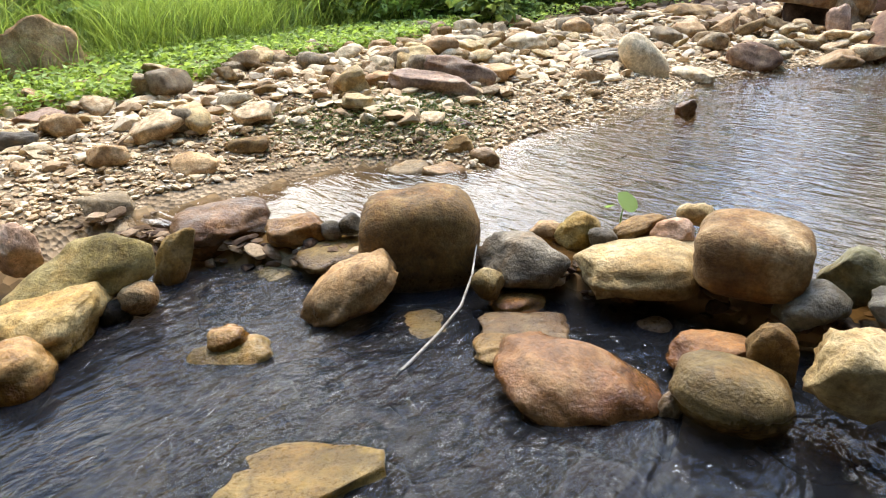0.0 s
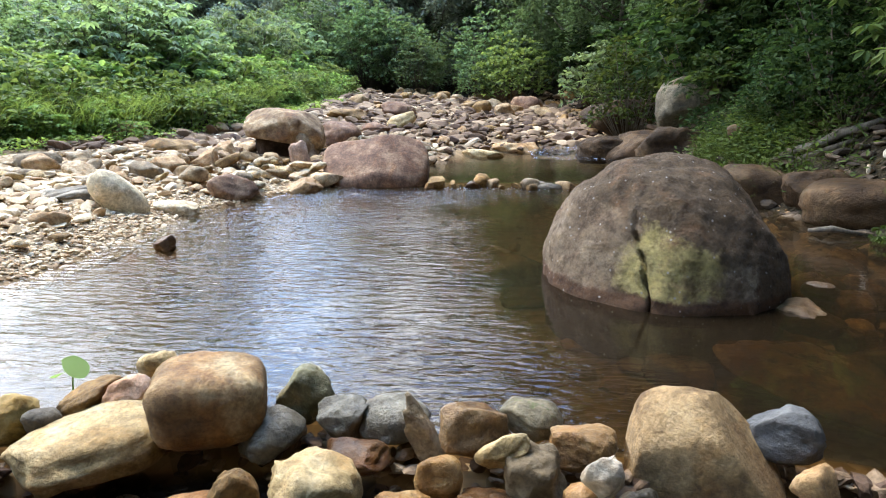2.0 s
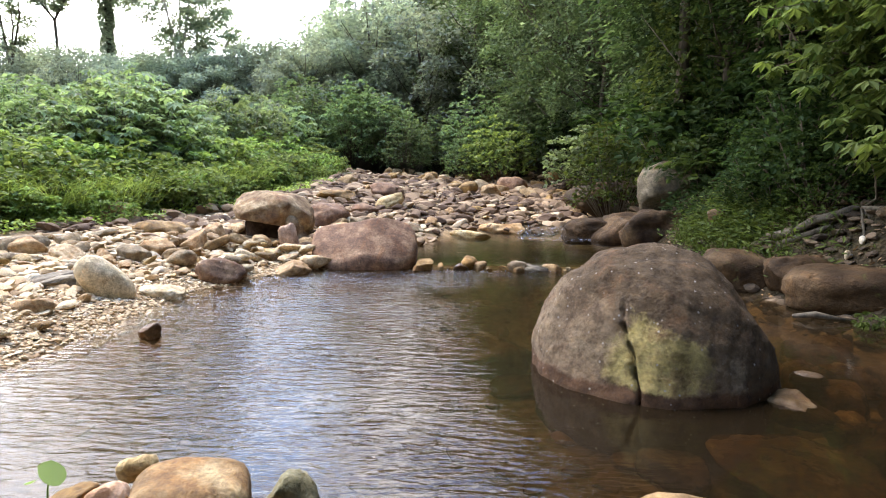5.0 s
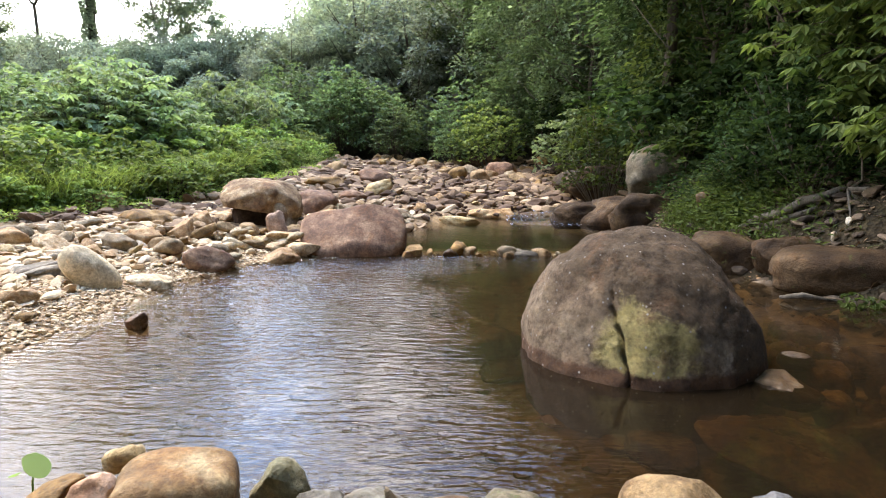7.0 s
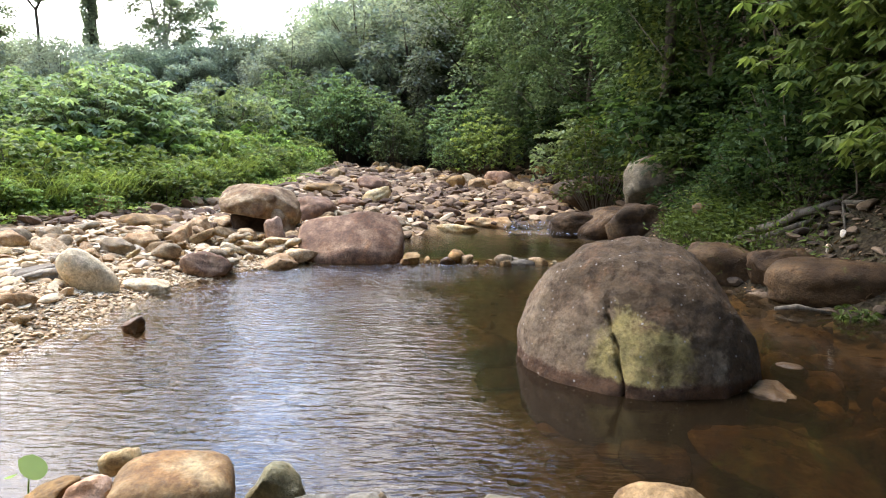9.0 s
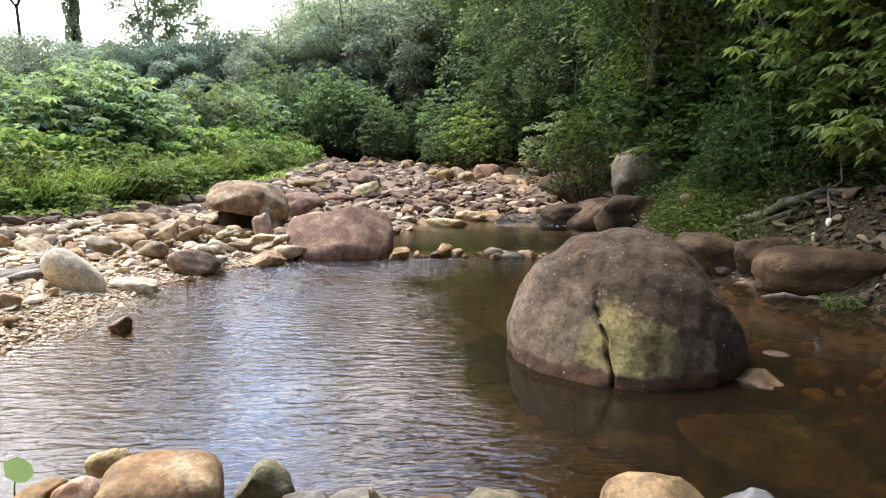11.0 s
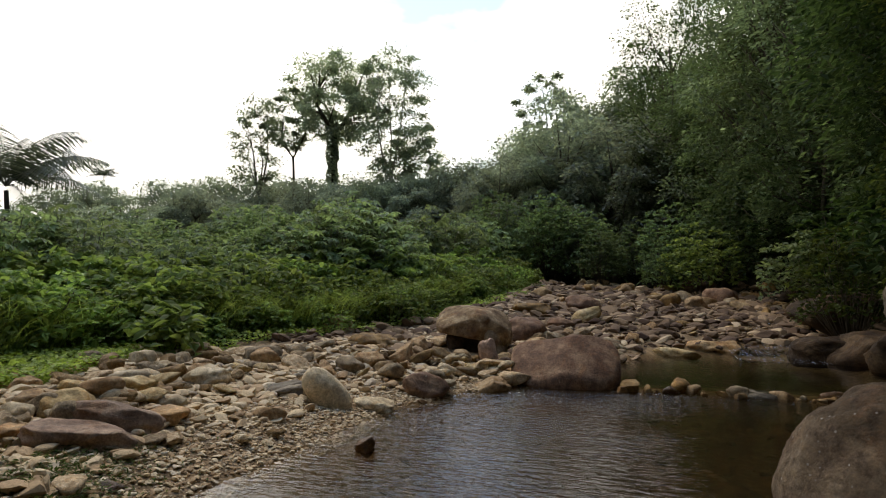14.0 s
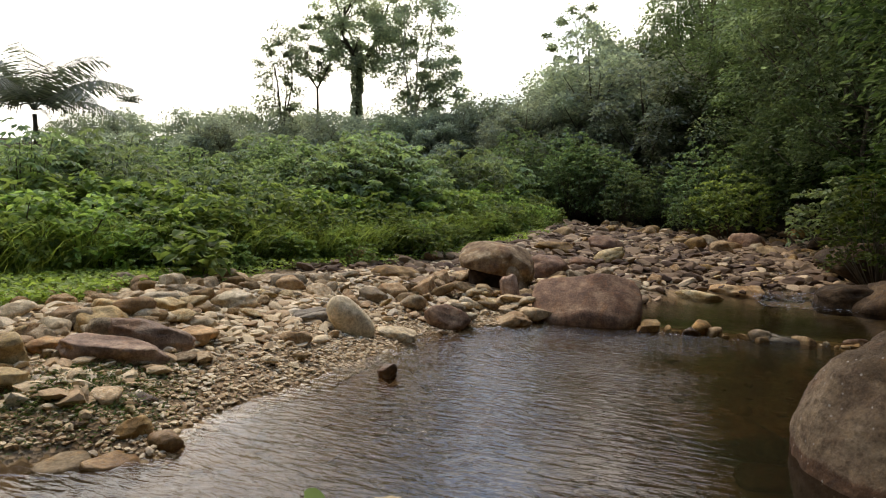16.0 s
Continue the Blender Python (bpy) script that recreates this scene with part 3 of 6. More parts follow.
def ground_z(x, y):
    x, y = np.asarray(x, float), np.asarray(y, float)
    base = bed_level(y)
    dl, dr = left_shore(y) - x, x - right_shore(y)
    rise = lerp_line(y, [-4, 3, 6, 9, 12], [0.30, 0.36, 0.28, 0.14, 0.10])
    p = np.clip(dl, 0, None)
    left = rise * (1 - np.exp(-p / 0.9)) + 0.045 * np.clip(p, 0, 12) + 0.012 * np.clip(p - 12, 0, 80) + 0.03 * wobble(x, y, 0.7) * np.clip(p, 0, 1)
    left = left + 70 * np.clip((np.hypot(x, y) - 260) / 500, 0, 1) ** 1.3 * (0.7 + 0.3 * wobble(x, y, 130))
    q = np.clip(dr, 0, None)
    steep = lerp_line(y, [-20, 2, 6, 9, 14, 40], [0.35, 0.4, 0.5, 0.72, 0.75, 0.62])
    right = 0.25 * (1 - np.exp(-q / 0.4)) + 42 * (1 - np.exp(-steep * q / 42)) + 0.12 * wobble(x, y, 1.1) * np.clip(q, 0, 1) + 0.9 * wobble(x, y, 6, 2) * np.clip(q / 8, 0, 1)
    inner = np.clip(np.minimum(-dl, -dr), 0, None)
    pool = -0.40 * (1 - np.exp(-inner / 0.7)) + 0.03 * wobble(x, y, 0.45)
    upper = -0.22 * (1 - np.exp(-inner / 0.5))
    riffle = -0.10 * (1 - np.exp(-inner / 0.6)) + 0.05 * wobble(x, y, 0.6)
    chan = np.where(y > 14.5, riffle, np.where(y > 9.1, upper, pool))
    gap = y - dam_line(x)
    low = -0.17 - 0.30 * (1 - np.exp(-inner / 0.5)) + 0.04 * wobble(x, y, 0.3)
    chan = np.where(gap < 0, np.maximum(low, -0.6), chan)
    near_dam = np.exp(-((gap + 0.06) / 0.16) ** 2) * (y < 4)
    chan = chan * (1 - near_dam) + near_dam * -0.07
    row = np.exp(-((y - 9.08) / 0.22) ** 2)
    chan = chan * (1 - 0.9 * row) + 0.9 * row * 0.0
    return base + np.where(dl > 0, left, np.where(dr > 0, right, chan))

# ---- ground: one sheet, finest round the pool, out to the horizon ----
def ground_sheet():
    n, k = 460, 8.6
    u = np.linspace(-1, 1, n)
    gx, gy = -1.5 + 2000 / math.sinh(k) * np.sinh(k * u), 4.5 + 2000 / math.sinh(k) * np.sinh(k * u)
    X, Y = np.meshgrid(gx, gy)
    Z = ground_z(X, Y)
    verts = np.stack([X, Y, Z], -1).reshape(-1, 3)
    i = (np.arange(n - 1)[:, None] * n + np.arange(n - 1)[None, :]).reshape(-1, 1)
    faces = np.concatenate([i, i + 1, i + n + 1, i + n], 1)
    me = mesh_of("ground", verts, faces, [GRAVEL, POOLBED, LITTER], True)
    c = verts[faces].mean(1)
    wet = (c[:, 0] > left_shore(c[:, 1])) & (c[:, 0] < right_shore(c[:, 1])) & ((c[:, 1] < 14) | (c[:, 0] > 1.2))
    green = (c[:, 0] < thicket_edge(c[:, 1]) + 0.4 * wobble(c[:, 0], c[:, 1], 0.5)) | (c[:, 0] > right_shore(c[:, 1]) - 0.25) | (c[:, 1] > 29)
    me.polygons.foreach_set("material_index", np.where(green, 2, np.where(wet, 1, 0)).astype(np.int32))
    return tagged(new("ground", me), "sandy gravel banks, brown silty stream bed and leaf-littered forest slopes", "ground", "", "structure")


ground = ground_sheet()


def water_sheet(name, label, xs, lows, highs, level, material, steps=40, swell=0.0):
    """A sheet of water between two lines over x; level is a function of (x, y)."""
    verts, faces, m = [], [], steps + 1
    for x in xs:
        lo, hi = lows(x), highs(x)
        for j in range(m):
            y = lo + (hi - lo) * j / steps
            verts.append((x, y, level(x, y) + swell * float(wobble(x, y, 0.16)) + swell * 0.7 * float(wobble(y, x, 0.07, 1.0))))
    for i in range(len(xs) - 1):
        faces += [(i * m + j, (i + 1) * m + j, (i + 1) * m + j + 1, i * m + j + 1) for j in range(steps)]
    me = mesh_of(name, verts, faces, material, True)
    v = np.array(verts)
    me.attributes.new("depth", "FLOAT", "POINT").data.foreach_set("value", np.clip(v[:, 2] - ground_z(v[:, 0], v[:, 1]), 0, 1).astype(np.float32))
    return tagged(new(name, me), label, "water", "", "structure")


water_sheet("water", "clear brown pool with wind ripples mirroring the sky", np.arange(-5.2, 6.3, 0.1), lambda x: float(dam_line(x)) - 0.02, lambda x: 9.1, lambda x, y: 0.0, POOLWATER)
water_sheet("water", "shallow stream running fast below the stone dam", np.arange(-5.2, 6.3, 0.06), lambda x: -14.0 if x < -4.9 or x > 6 else -3.0, lambda x: float(dam_line(x)) - 0.05,
            lambda x, y: -0.17, STREAMWATER, 110, 0.005)
water_sheet("water", "slow stream continuing behind", np.arange(-6, 6.6, 0.6), lambda x: -40.0, lambda x: -3.0, lambda x, y: -0.17, STREAMWATER)
water_sheet("water", "greenish upper pool above the row of stones", np.arange(-1.8, 4.6, 0.15), lambda x: 9.06, lambda x: 14.6 if x < 1.4 else 12.5, lambda x, y: 0.055, UPPERWATER)
water_sheet("water", "thin riffle threading down the stony bed", np.arange(1.3, 4.6, 0.1), lambda x: 14.4 if x < 1.4 else 12.4, lambda x: 26.0, lambda x, y: float(bed_level(y)) - 0.06, RIFFLEWATER, 60, 0.02)


# ---- stones ----
def blob(detail):
    bm = bmesh.new()
    bmesh.ops.create_icosphere(bm, subdivisions=detail, radius=1.0)
    v = np.array([p.co[:] for p in bm.verts])
    f = [[q.index for q in p.verts] for p in bm.faces]
    bm.free()
    return v, f


BLOBS = {d: blob(d) for d in (1, 2, 3, 4, 5, 6)}
stone_count = 0


def lumps(v, freq, seed):
    out = np.zeros(len(v))
    r = np.random.default_rng(seed)
    for octave in range(5):
        w = r.normal(0, 1, (3, 3)) * freq * 1.7 ** octave
        ph = r.uniform(0, 6.28, 3)
        out += np.prod(np.sin(v @ w + ph)[:, :2], 1) * 0.62 ** octave
    return out


def stone_mesh(size, box, cuts, seed, material, detail=4, rough=0.10, low=0.58):
    """A water-worn stone: a ball squared off by box, sheared by cuts, with lumps."""
    r = np.random.default_rng(seed)
    v, f = BLOBS[detail]
    v = v.copy()
    if box:
        p = 2 + 4 * box
        v = v / (np.sum(np.abs(v) ** p, 1) ** (1 / p))[:, None]
        v *= 1 / np.abs(v).max()
    for _ in range(cuts):
        n = r.normal(0, 1, 3)
        n /= np.linalg.norm(n)
        c = r.uniform(low, 0.88)
        over = np.clip(v @ n - c, 0, None)
        v -= np.outer(over * 0.88, n)
    if rough:
        nrm = v / np.linalg.norm(v, axis=1)[:, None]
        v = v + nrm * (rough * 0.55 * lumps(v, 1.6, seed) + rough * 0.24 * lumps(v, 4.5, seed + 1) + rough * 0.045 * lumps(v, 13, seed + 2))[:, None]
    return mesh_of("stone", v * np.asarray(size) * 0.5, f, material, True)


def stone(name, label, at, size, turn, tilt, box, cuts, material):
    """One stone of the dam, the stream or the banks; turn about the upright, tilt in the plane it shows."""
    global stone_count
    stone_count += 1
    me = stone_mesh(size, box, cuts + 2 if cuts else 0, 100 + stone_count, material, 4 if max(size) > 0.2 else 3, 0.17 if cuts else 0.08)
    ob = new(name, me)
    ob.matrix_world = pose(*at, 0, 0, turn) @ pose(0, 0, 0, 0, -tilt, 0)
    return tagged(ob, label, name, "stones of the dam and stream" if name == "stone" else "boulders along the stream")


stone("stone", "brown squarish stone wedged in the dam", (-2.49, 1.55, 0.00), (0.61, 0.43, 0.59), 48, 0, 0.55, 0, BROWN)
stone("stone", "smooth tan stone leaning in the water", (-2.48, 1.05, -0.06), (0.51, 0.41, 0.25), 56, 33, 0.2, 3, TAN)
stone("stone", "dark wet brown stone in the dam", (-3.62, 1.00, -0.02), (0.59, 0.42, 0.28), 67, 0, 0.2, 3, DARKWET)
stone("stone", "orange block of stone in the dam", (-3.22, 1.26, 0.00), (0.34, 0.24, 0.19), 60, 0, 0.4, 3, ORANGE)
stone("stone", "small grey pebble in the dam", (-3.03, 1.38, 0.00), (0.13, 0.10, 0.14), 57, 0, 0, 1, GREY)
stone("stone", "small dark pebble in the dam", (-2.95, 1.47, 0.02), (0.17, 0.13, 0.15), 54, 0, 0, 1, DARK)
stone("stone", "yellowish stone half under water", (-2.93, 1.32, -0.10), (0.42, 0.42, 0.11), 56, 0, 0.2, 2, YELLOW)
stone("stone", "angular yellow stone tilted in the dam", (-3.49, 0.64, -0.05), (0.18, 0.12, 0.43), 71, -35, 0.4, 5, YELLOW)
stone("stone", "large olive yellow stone in the dam", (-3.58, 0.26, -0.02), (0.71, 0.53, 0.39), 78, 12, 0.3, 5, OLIVE)
stone("stone", "broken cream-yellow rock beside the water", (-3.32, -0.05, -0.10), (0.59, 0.48, 0.32), 83, 8, 0.3, 8, YELLOW)
stone("stone", "wet amber stone beside the water", (-3.08, -0.30, -0.15), (0.38, 0.31, 0.28), 87, 20, 0.2, 4, ORANGE)
stone("stone", "small cream stone against the dam", (-3.28, 0.35, -0.10), (0.19, 0.16, 0.19), 75, 0, 0, 2, TAN)
stone("stone", "dark wedge-shaped stone against the dam", (-3.32, 0.24, -0.14), (0.16, 0.13, 0.16), 77, 0, 0.2, 4, DARK)
stone("stone", "pinkish broken slab on the bank", (-3.95, 0.02, 0.08), (0.24, 0.17, 0.31), 83, 15, 0.3, 6, PINK)
stone("stone", "grey-brown stone at the pool edge", (-4.41, 0.58, 0.00), (0.39, 0.31, 0.26), 76, 0, 0.3, 4, GREYBROWN)
stone("stone", "grey-green stone under shallow running water", (-3.18, 0.93, -0.26), (0.55, 0.45, 0.22), 65, 0, 0.2, 2, GREYGREEN)
stone("stone", "orange-brown slab breaking the water", (-2.57, 0.46, -0.20), (0.36, 0.24, 0.14), 62, 4, 0.5, 4, OLIVE)
stone("stone", "olive stone just under the water", (-2.18, 1.10, -0.215), (0.54, 0.32, 0.09), 51, 4, 0.2, 2, OLIVE)
stone("stone", "yellow-tan rock awash in the stream", (-1.78, 0.20, -0.235), (0.78, 0.50, 0.26), 60, 5, 0.45, 5, OLIVE)
stone("stone", "small yellow pebble against the dam", (-1.98, 1.51, -0.05), (0.16, 0.13, 0.16), 41, 0, 0, 1, YELLOW)
stone("stone", "speckled grey stone in the dam", (-1.95, 1.77, -0.01), (0.46, 0.32, 0.25), 37, -3, 0.2, 2, GREY)
stone("stone", "long cream stone with a yellow end in the dam", (-1.51, 1.98, 0.00), (0.66, 0.43, 0.21), 27, 5, 0.3, 3, CREAM)
stone("stone", "yellowish mossy stone on the dam", (-1.84, 2.06, 0.07), (0.24, 0.17, 0.20), 32, 0, 0, 1, MOSSYELLOW)
stone("stone", "small tan stone on the dam", (-2.03, 2.04, 0.04), (0.18, 0.14, 0.10), 36, 0, 0, 2, TAN)
stone("stone", "small grey stone on the dam", (-1.70, 2.04, 0.08), (0.17, 0.13, 0.11), 30, 0, 0, 2, GREY)
stone("stone", "long brown stone on the dam", (-1.60, 2.21, 0.10), (0.30, 0.21, 0.13), 27, 18, 0.1, 2, BROWN)
stone("stone", "broken pinkish stone on the dam", (-1.41, 2.21, 0.08), (0.21, 0.17, 0.22), 23, 0, 0.3, 6, PINK)
stone("stone", "small cream stone on the dam", (-1.43, 2.50, 0.12), (0.17, 0.13, 0.16), 22, 0, 0.1, 2, CREAM)
stone("stone", "round brown stone with a pale streak on the dam", (-1.02, 2.12, 0.16), (0.455, 0.38, 0.31), 18, 0, 0.45, 0, ROUNDBROWN)
stone("stone", "thin grey slab awash in the stream", (-1.68, 1.40, -0.13), (0.40, 0.36, 0.03), 40, 2, 0.4, 2, GREYBROWN)
stone("stone", "yellow stone under the slab", (-1.67, 1.24, -0.15), (0.24, 0.19, 0.11), 43, -8, 0.2, 3, YELLOW)
stone("stone", "wet amber stone in running water", (-1.88, 1.61, -0.18), (0.27, 0.24, 0.12), 41, 0, 0.2, 2, ORANGE)
stone("stone", "large smooth reddish stone in the stream", (-1.31, 1.27, -0.20), (0.65, 0.49, 0.31), 35, -18, 0.15, 3, RED)
stone("stone", "reddish stone under water", (-1.02, 0.93, -0.36), (0.46, 0.36, 0.30), 32, -15, 0.15, 2, PINK)
stone("stone", "brown rock behind the reddish stone", (-0.98, 1.36, -0.25), (0.10, 0.09, 0.29), 25, 0, 0.3, 4, GREYBROWN)
stone("stone", "grey stone under the water", (-3.27, 0.95, -0.30), (0.58, 0.52, 0.14), 67, 0, 0.2, 2, GREYGREEN)
stone("stone", "small tan stone in running water", (-1.30, 1.85, -0.20), (0.18, 0.16, 0.11), 27, 0, 0.2, 2, TAN)
stone("stone", "dark grey stone under the round stone", (-0.78, 2.10, 0.00), (0.28, 0.23, 0.21), 19, 0, 0.2, 3, DARKGREY)
stone("stone", "grey-green stone with a yellow patch on the dam", (-0.68, 2.29, 0.10), (0.24, 0.19, 0.27), 15, 0, 0.1, 2, GREYGREEN)
stone("stone", "dark grey stone on the dam", (-0.47, 2.18, 0.06), (0.24, 0.19, 0.17), 11, 0, 0.1, 3, DARKGREY)
stone("stone", "dark speckled stone on the dam", (-0.27, 2.16, 0.06), (0.29, 0.23, 0.18), 6, 0, 0.1, 3, DARKGREY)
stone("stone", "slanted grey-brown stone in the dam", (-0.13, 2.07, 0.03), (0.11, 0.08, 0.43), 3, 28, 0.3, 4, GREYBROWN)
stone("stone", "tan stone on the dam", (0.04, 2.05, 0.10), (0.29, 0.23, 0.23), -1, 0, 0.2, 5, TANWET)
stone("stone", "mossy dark stone on the dam", (0.30, 2.13, 0.10), (0.26, 0.20, 0.16), -8, 0, 0.1, 2, MOSSGREY)
stone("stone", "tan and orange stone on the dam", (0.47, 1.98, 0.08), (0.27, 0.22, 0.17), -13, 0, 0.2, 2, TANWET)
stone("stone", "slim pale stone lying on the dam", (0.17, 1.84, 0.12), (0.21, 0.08, 0.11), -5, 34, 0.2, 3, CREAM)
stone("stone", "wet orange stone in the dam", (-0.07, 1.87, 0.00), (0.17, 0.14, 0.17), 2, 0, 0.2, 4, ORANGE)
stone("stone", "upright grey-brown stone in the dam", (0.29, 1.83, 0.02), (0.21, 0.15, 0.30), -8, 8, 0.2, 2, GREYBROWN)
stone("stone", "jagged white quartz stone on the dam", (0.49, 1.67, 0.14), (0.14, 0.08, 0.21), -15, -15, 0.2, 8, WHITE)
stone("stone", "broken white stone on the dam", (0.44, 1.60, 0.06), (0.13, 0.11, 0.08), -14, 0, 0.2, 6, WHITE)
stone("stone", "round tan pebble in the dam", (0.43, 1.71, 0.04), (0.13, 0.10, 0.11), -13, 0, 0, 1, TANWET)
stone("stone", "large rough tan-brown boulder at the end of the dam", (0.94, 1.99, 0.03), (0.60, 0.33, 0.50), -24, -2, 0.5, 0, FLATBROWN)
stone("stone", "smooth blue-grey stone beside the boulder", (1.26, 2.04, 0.12), (0.28, 0.22, 0.20), -30, 0, 0.1, 1, BLUEGREY)
stone("stone", "black wet stone in the stream", (-0.10, 1.56, -0.08), (0.18, 0.15, 0.20), 3, 0, 0.1, 2, DARK)
stone("stone", "large brown stone with moss patches", (0.31, 1.50, -0.10), (0.68, 0.44, 0.27), -11, -5, 0.4, 1, MOSSBROWN)
stone("stone", "broken white quartz lying on the mossy stone", (0.41, 1.29, 0.08), (0.19, 0.15, 0.08), -16, 0, 0.2, 8, WHITE)
stone("stone", "angular cream stone in the stream", (-0.50, 1.64, 0.05), (0.35, 0.30, 0.30), 15, 0, 0.2, 7, CREAM)
stone("stone", "brown-red stone in the stream", (-0.76, 1.70, -0.02), (0.17, 0.14, 0.24), 22, 20, 0.2, 3, BROWN)
stone("stone", "flat reddish stone in the stream", (-0.98, 1.69, -0.10), (0.31, 0.25, 0.13), 28, 5, 0.3, 4, RED)
stone("stone", "smooth olive brown stone in the stream", (-0.82, 1.47, -0.08), (0.41, 0.33, 0.23), 26, -8, 0.1, 0, OLIVEBROWN)
stone("stone", "wet amber stone below the dam", (-0.14, 1.69, -0.04), (0.30, 0.24, 0.13), 4, -8, 0.2, 3, ORANGE)
stone("stone", "wet brown stone in the dam", (-0.40, 1.99, 0.00), (0.29, 0.24, 0.11), 10, -6, 0.2, 3, DARKWET)
stone("stone", "small black stone on the dam", (0.62, 1.68, 0.04), (0.14, 0.11, 0.15), -19, 0, 0.1, 3, DARK)
stone("stone", "tan stone at the edge of the stream", (0.59, 1.30, 0.00), (0.22, 0.17, 0.09), -22, 0, 0.1, 2, TAN)
stone("stone", "yellowish stone under running water", (-0.21, 1.66, -0.24), (0.27, 0.24, 0.27), 6, 0, 0.2, 2, YELLOW)
stone("stone", "dark wet stone below the dam", (0.12, 1.78, -0.05), (0.25, 0.22, 0.11), -4, 0, 0.2, 4, DARKWET)
stone("stone", "tan stone beside the flat boulder", (1.29, 1.84, 0.02), (0.15, 0.13, 0.17), -32, 0, 0.2, 2, TAN)
stone("stone", "red-brown stone lying in the shallow pool", (2.29, 3.80, -0.05), (0.42, 0.34, 0.2), -31, 0, 0.3, 4, GREYWET)
stone("stone", "small red-brown stone in the shallow pool", (2.68, 4.38, -0.05), (0.26, 0.20, 0.13), -31, 0, 0.1, 0, GREYWET)
stone("stone", "stone under the pool water", (2.44, 3.73, -0.10), (0.32, 0.29, 0.04), -32, 0, 0.2, 2, REDWET)
stone("stone", "large sunken stone in the pool", (2.05, 3.10, -0.17), (1.10, 0.80, 0.16), -32, -8, 0.3, 3, REDWET)
rng = np.random.default_rng(29)
for i in range(30):
    sx, sy = rng.uniform(2.2, 4.4), rng.uniform(3.2, 6.4)
    wide, floor_z = rng.uniform(0.28, 0.62), float(ground_z(sx, sy))
    if (sx - 1.51) ** 2 + (sy - 4.5) ** 2 > 1.0 and sx < float(right_shore(sy)):
        stone("stone", "flat brown stone under the shallow water", (sx, sy, 0.5 * floor_z - 0.03), (wide, wide * rng.uniform(0.55, 0.9), max(0.09, -0.06 - floor_z)), rng.uniform(0, 180), rng.uniform(-5, 5), 0.3, 3, (REDWET, TANWET, REDWET)[i % 3])
stone("stone", "large sunken stone in the pool", (0.31, 5.67, -0.25), (0.92, 0.74, 0.39), -3, 0, 0.3, 3, REDWET)
stone("stone", "sunken stone in the pool", (1.37, 3.48, -0.35), (0.45, 0.36, 0.24), -20, 0, 0.3, 3, REDWET)
stone("stone", "sunken dark stone in the pool", (0.55, 4.93, -0.35), (0.44, 0.35, 0.18), -6, 0, 0.3, 3, DARKWET)
stone("stone", "dark pointed stub standing in the pool", (-2.67, 5.08, 0.04), (0.19, 0.13, 0.21), 27, 10, 0.4, 6, DARKWET)
stone("boulder", "red-brown boulder at the pool edge", (-3.08, 7.79, 0.12), (0.62, 0.56, 0.39), 21, -8, 0.2, 4, REDSTONE)
stone("boulder", "tan angular rock at the pool edge", (-2.40, 8.57, 0.03), (0.61, 0.49, 0.26), 16, 14, 0.3, 5, TAN)
stone("boulder", "pale smooth oval boulder leaning on the gravel", (-3.76, 6.29, 0.26), (0.71, 0.39, 0.39), 31, -48, 0.1, 0, PALE)
stone("boulder", "flat pale stone at the water edge", (-3.37, 6.78, 0.06), (0.52, 0.47, 0.21), 26, -5, 0.2, 2, PALE)
stone("boulder", "brown slab on the gravel bar", (-5.03, 10.28, 0.43), (0.87, 0.78, 0.36), 26, 0, 0.3, 5, BROWN)
stone("boulder", "smooth cream stone before the shrubs", (-6.72, 12.01, 0.57), (0.70, 0.63, 0.43), 29, -10, 0.1, 1, CREAM)
stone("boulder", "small cream stone before the shrubs", (-6.90, 11.61, 0.51), (0.42, 0.38, 0.28), 31, 0, 0.1, 1, CREAM)
stone("boulder", "flat grey slab on the gravel", (-4.30, 6.35, 0.25), (0.55, 0.50, 0.19), 34, 6, 0.3, 3, GREY)
stone("boulder", "pinkish boulder behind the red boulder", (-2.77, 12.80, 0.46), (0.95, 0.85, 0.56), 12, 0, 0.3, 3, REDSTONE)
stone("boulder", "flat dark rock before the shrubs", (-3.37, 16.66, 0.72), (1.22, 1.10, 0.38), 11, 0, 0.4, 3, BROWN)
stone("boulder", "rounded brown boulder in the stream bed", (-2.04, 17.98, 0.82), (0.96, 0.87, 0.59), 7, 0, 0.2, 3, REDSTONE)
stone("boulder", "leaning cream slab in the stream bed", (-1.69, 15.62, 0.63), (0.74, 0.60, 0.41), 6, 20, 0.4, 5, CREAM)
stone("boulder", "brown boulder in the stream bed", (-2.17, 14.36, 0.51), (0.72, 0.64, 0.31), 9, 0, 0.2, 3, REDSTONE)
stone("boulder", "flat cream slab in the upper pool", (0.34, 13.16, 0.04), (0.87, 0.70, 0.29), -1, -4, 0.3, 3, CREAM)
stone("boulder", "flat tan slab beside the upper pool", (1.06, 14.27, 0.11), (1.08, 0.98, 0.33), -4, 0, 0.2, 3, TAN)
stone("boulder", "flat grey stone in the row of stones", (1.18, 9.21, -0.03), (0.56, 0.50, 0.18), -7, 0, 0.2, 1, GREY)
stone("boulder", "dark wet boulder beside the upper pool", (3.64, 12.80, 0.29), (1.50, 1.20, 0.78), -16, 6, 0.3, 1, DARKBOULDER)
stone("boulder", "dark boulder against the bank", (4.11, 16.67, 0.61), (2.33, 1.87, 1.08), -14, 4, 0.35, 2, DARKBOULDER)
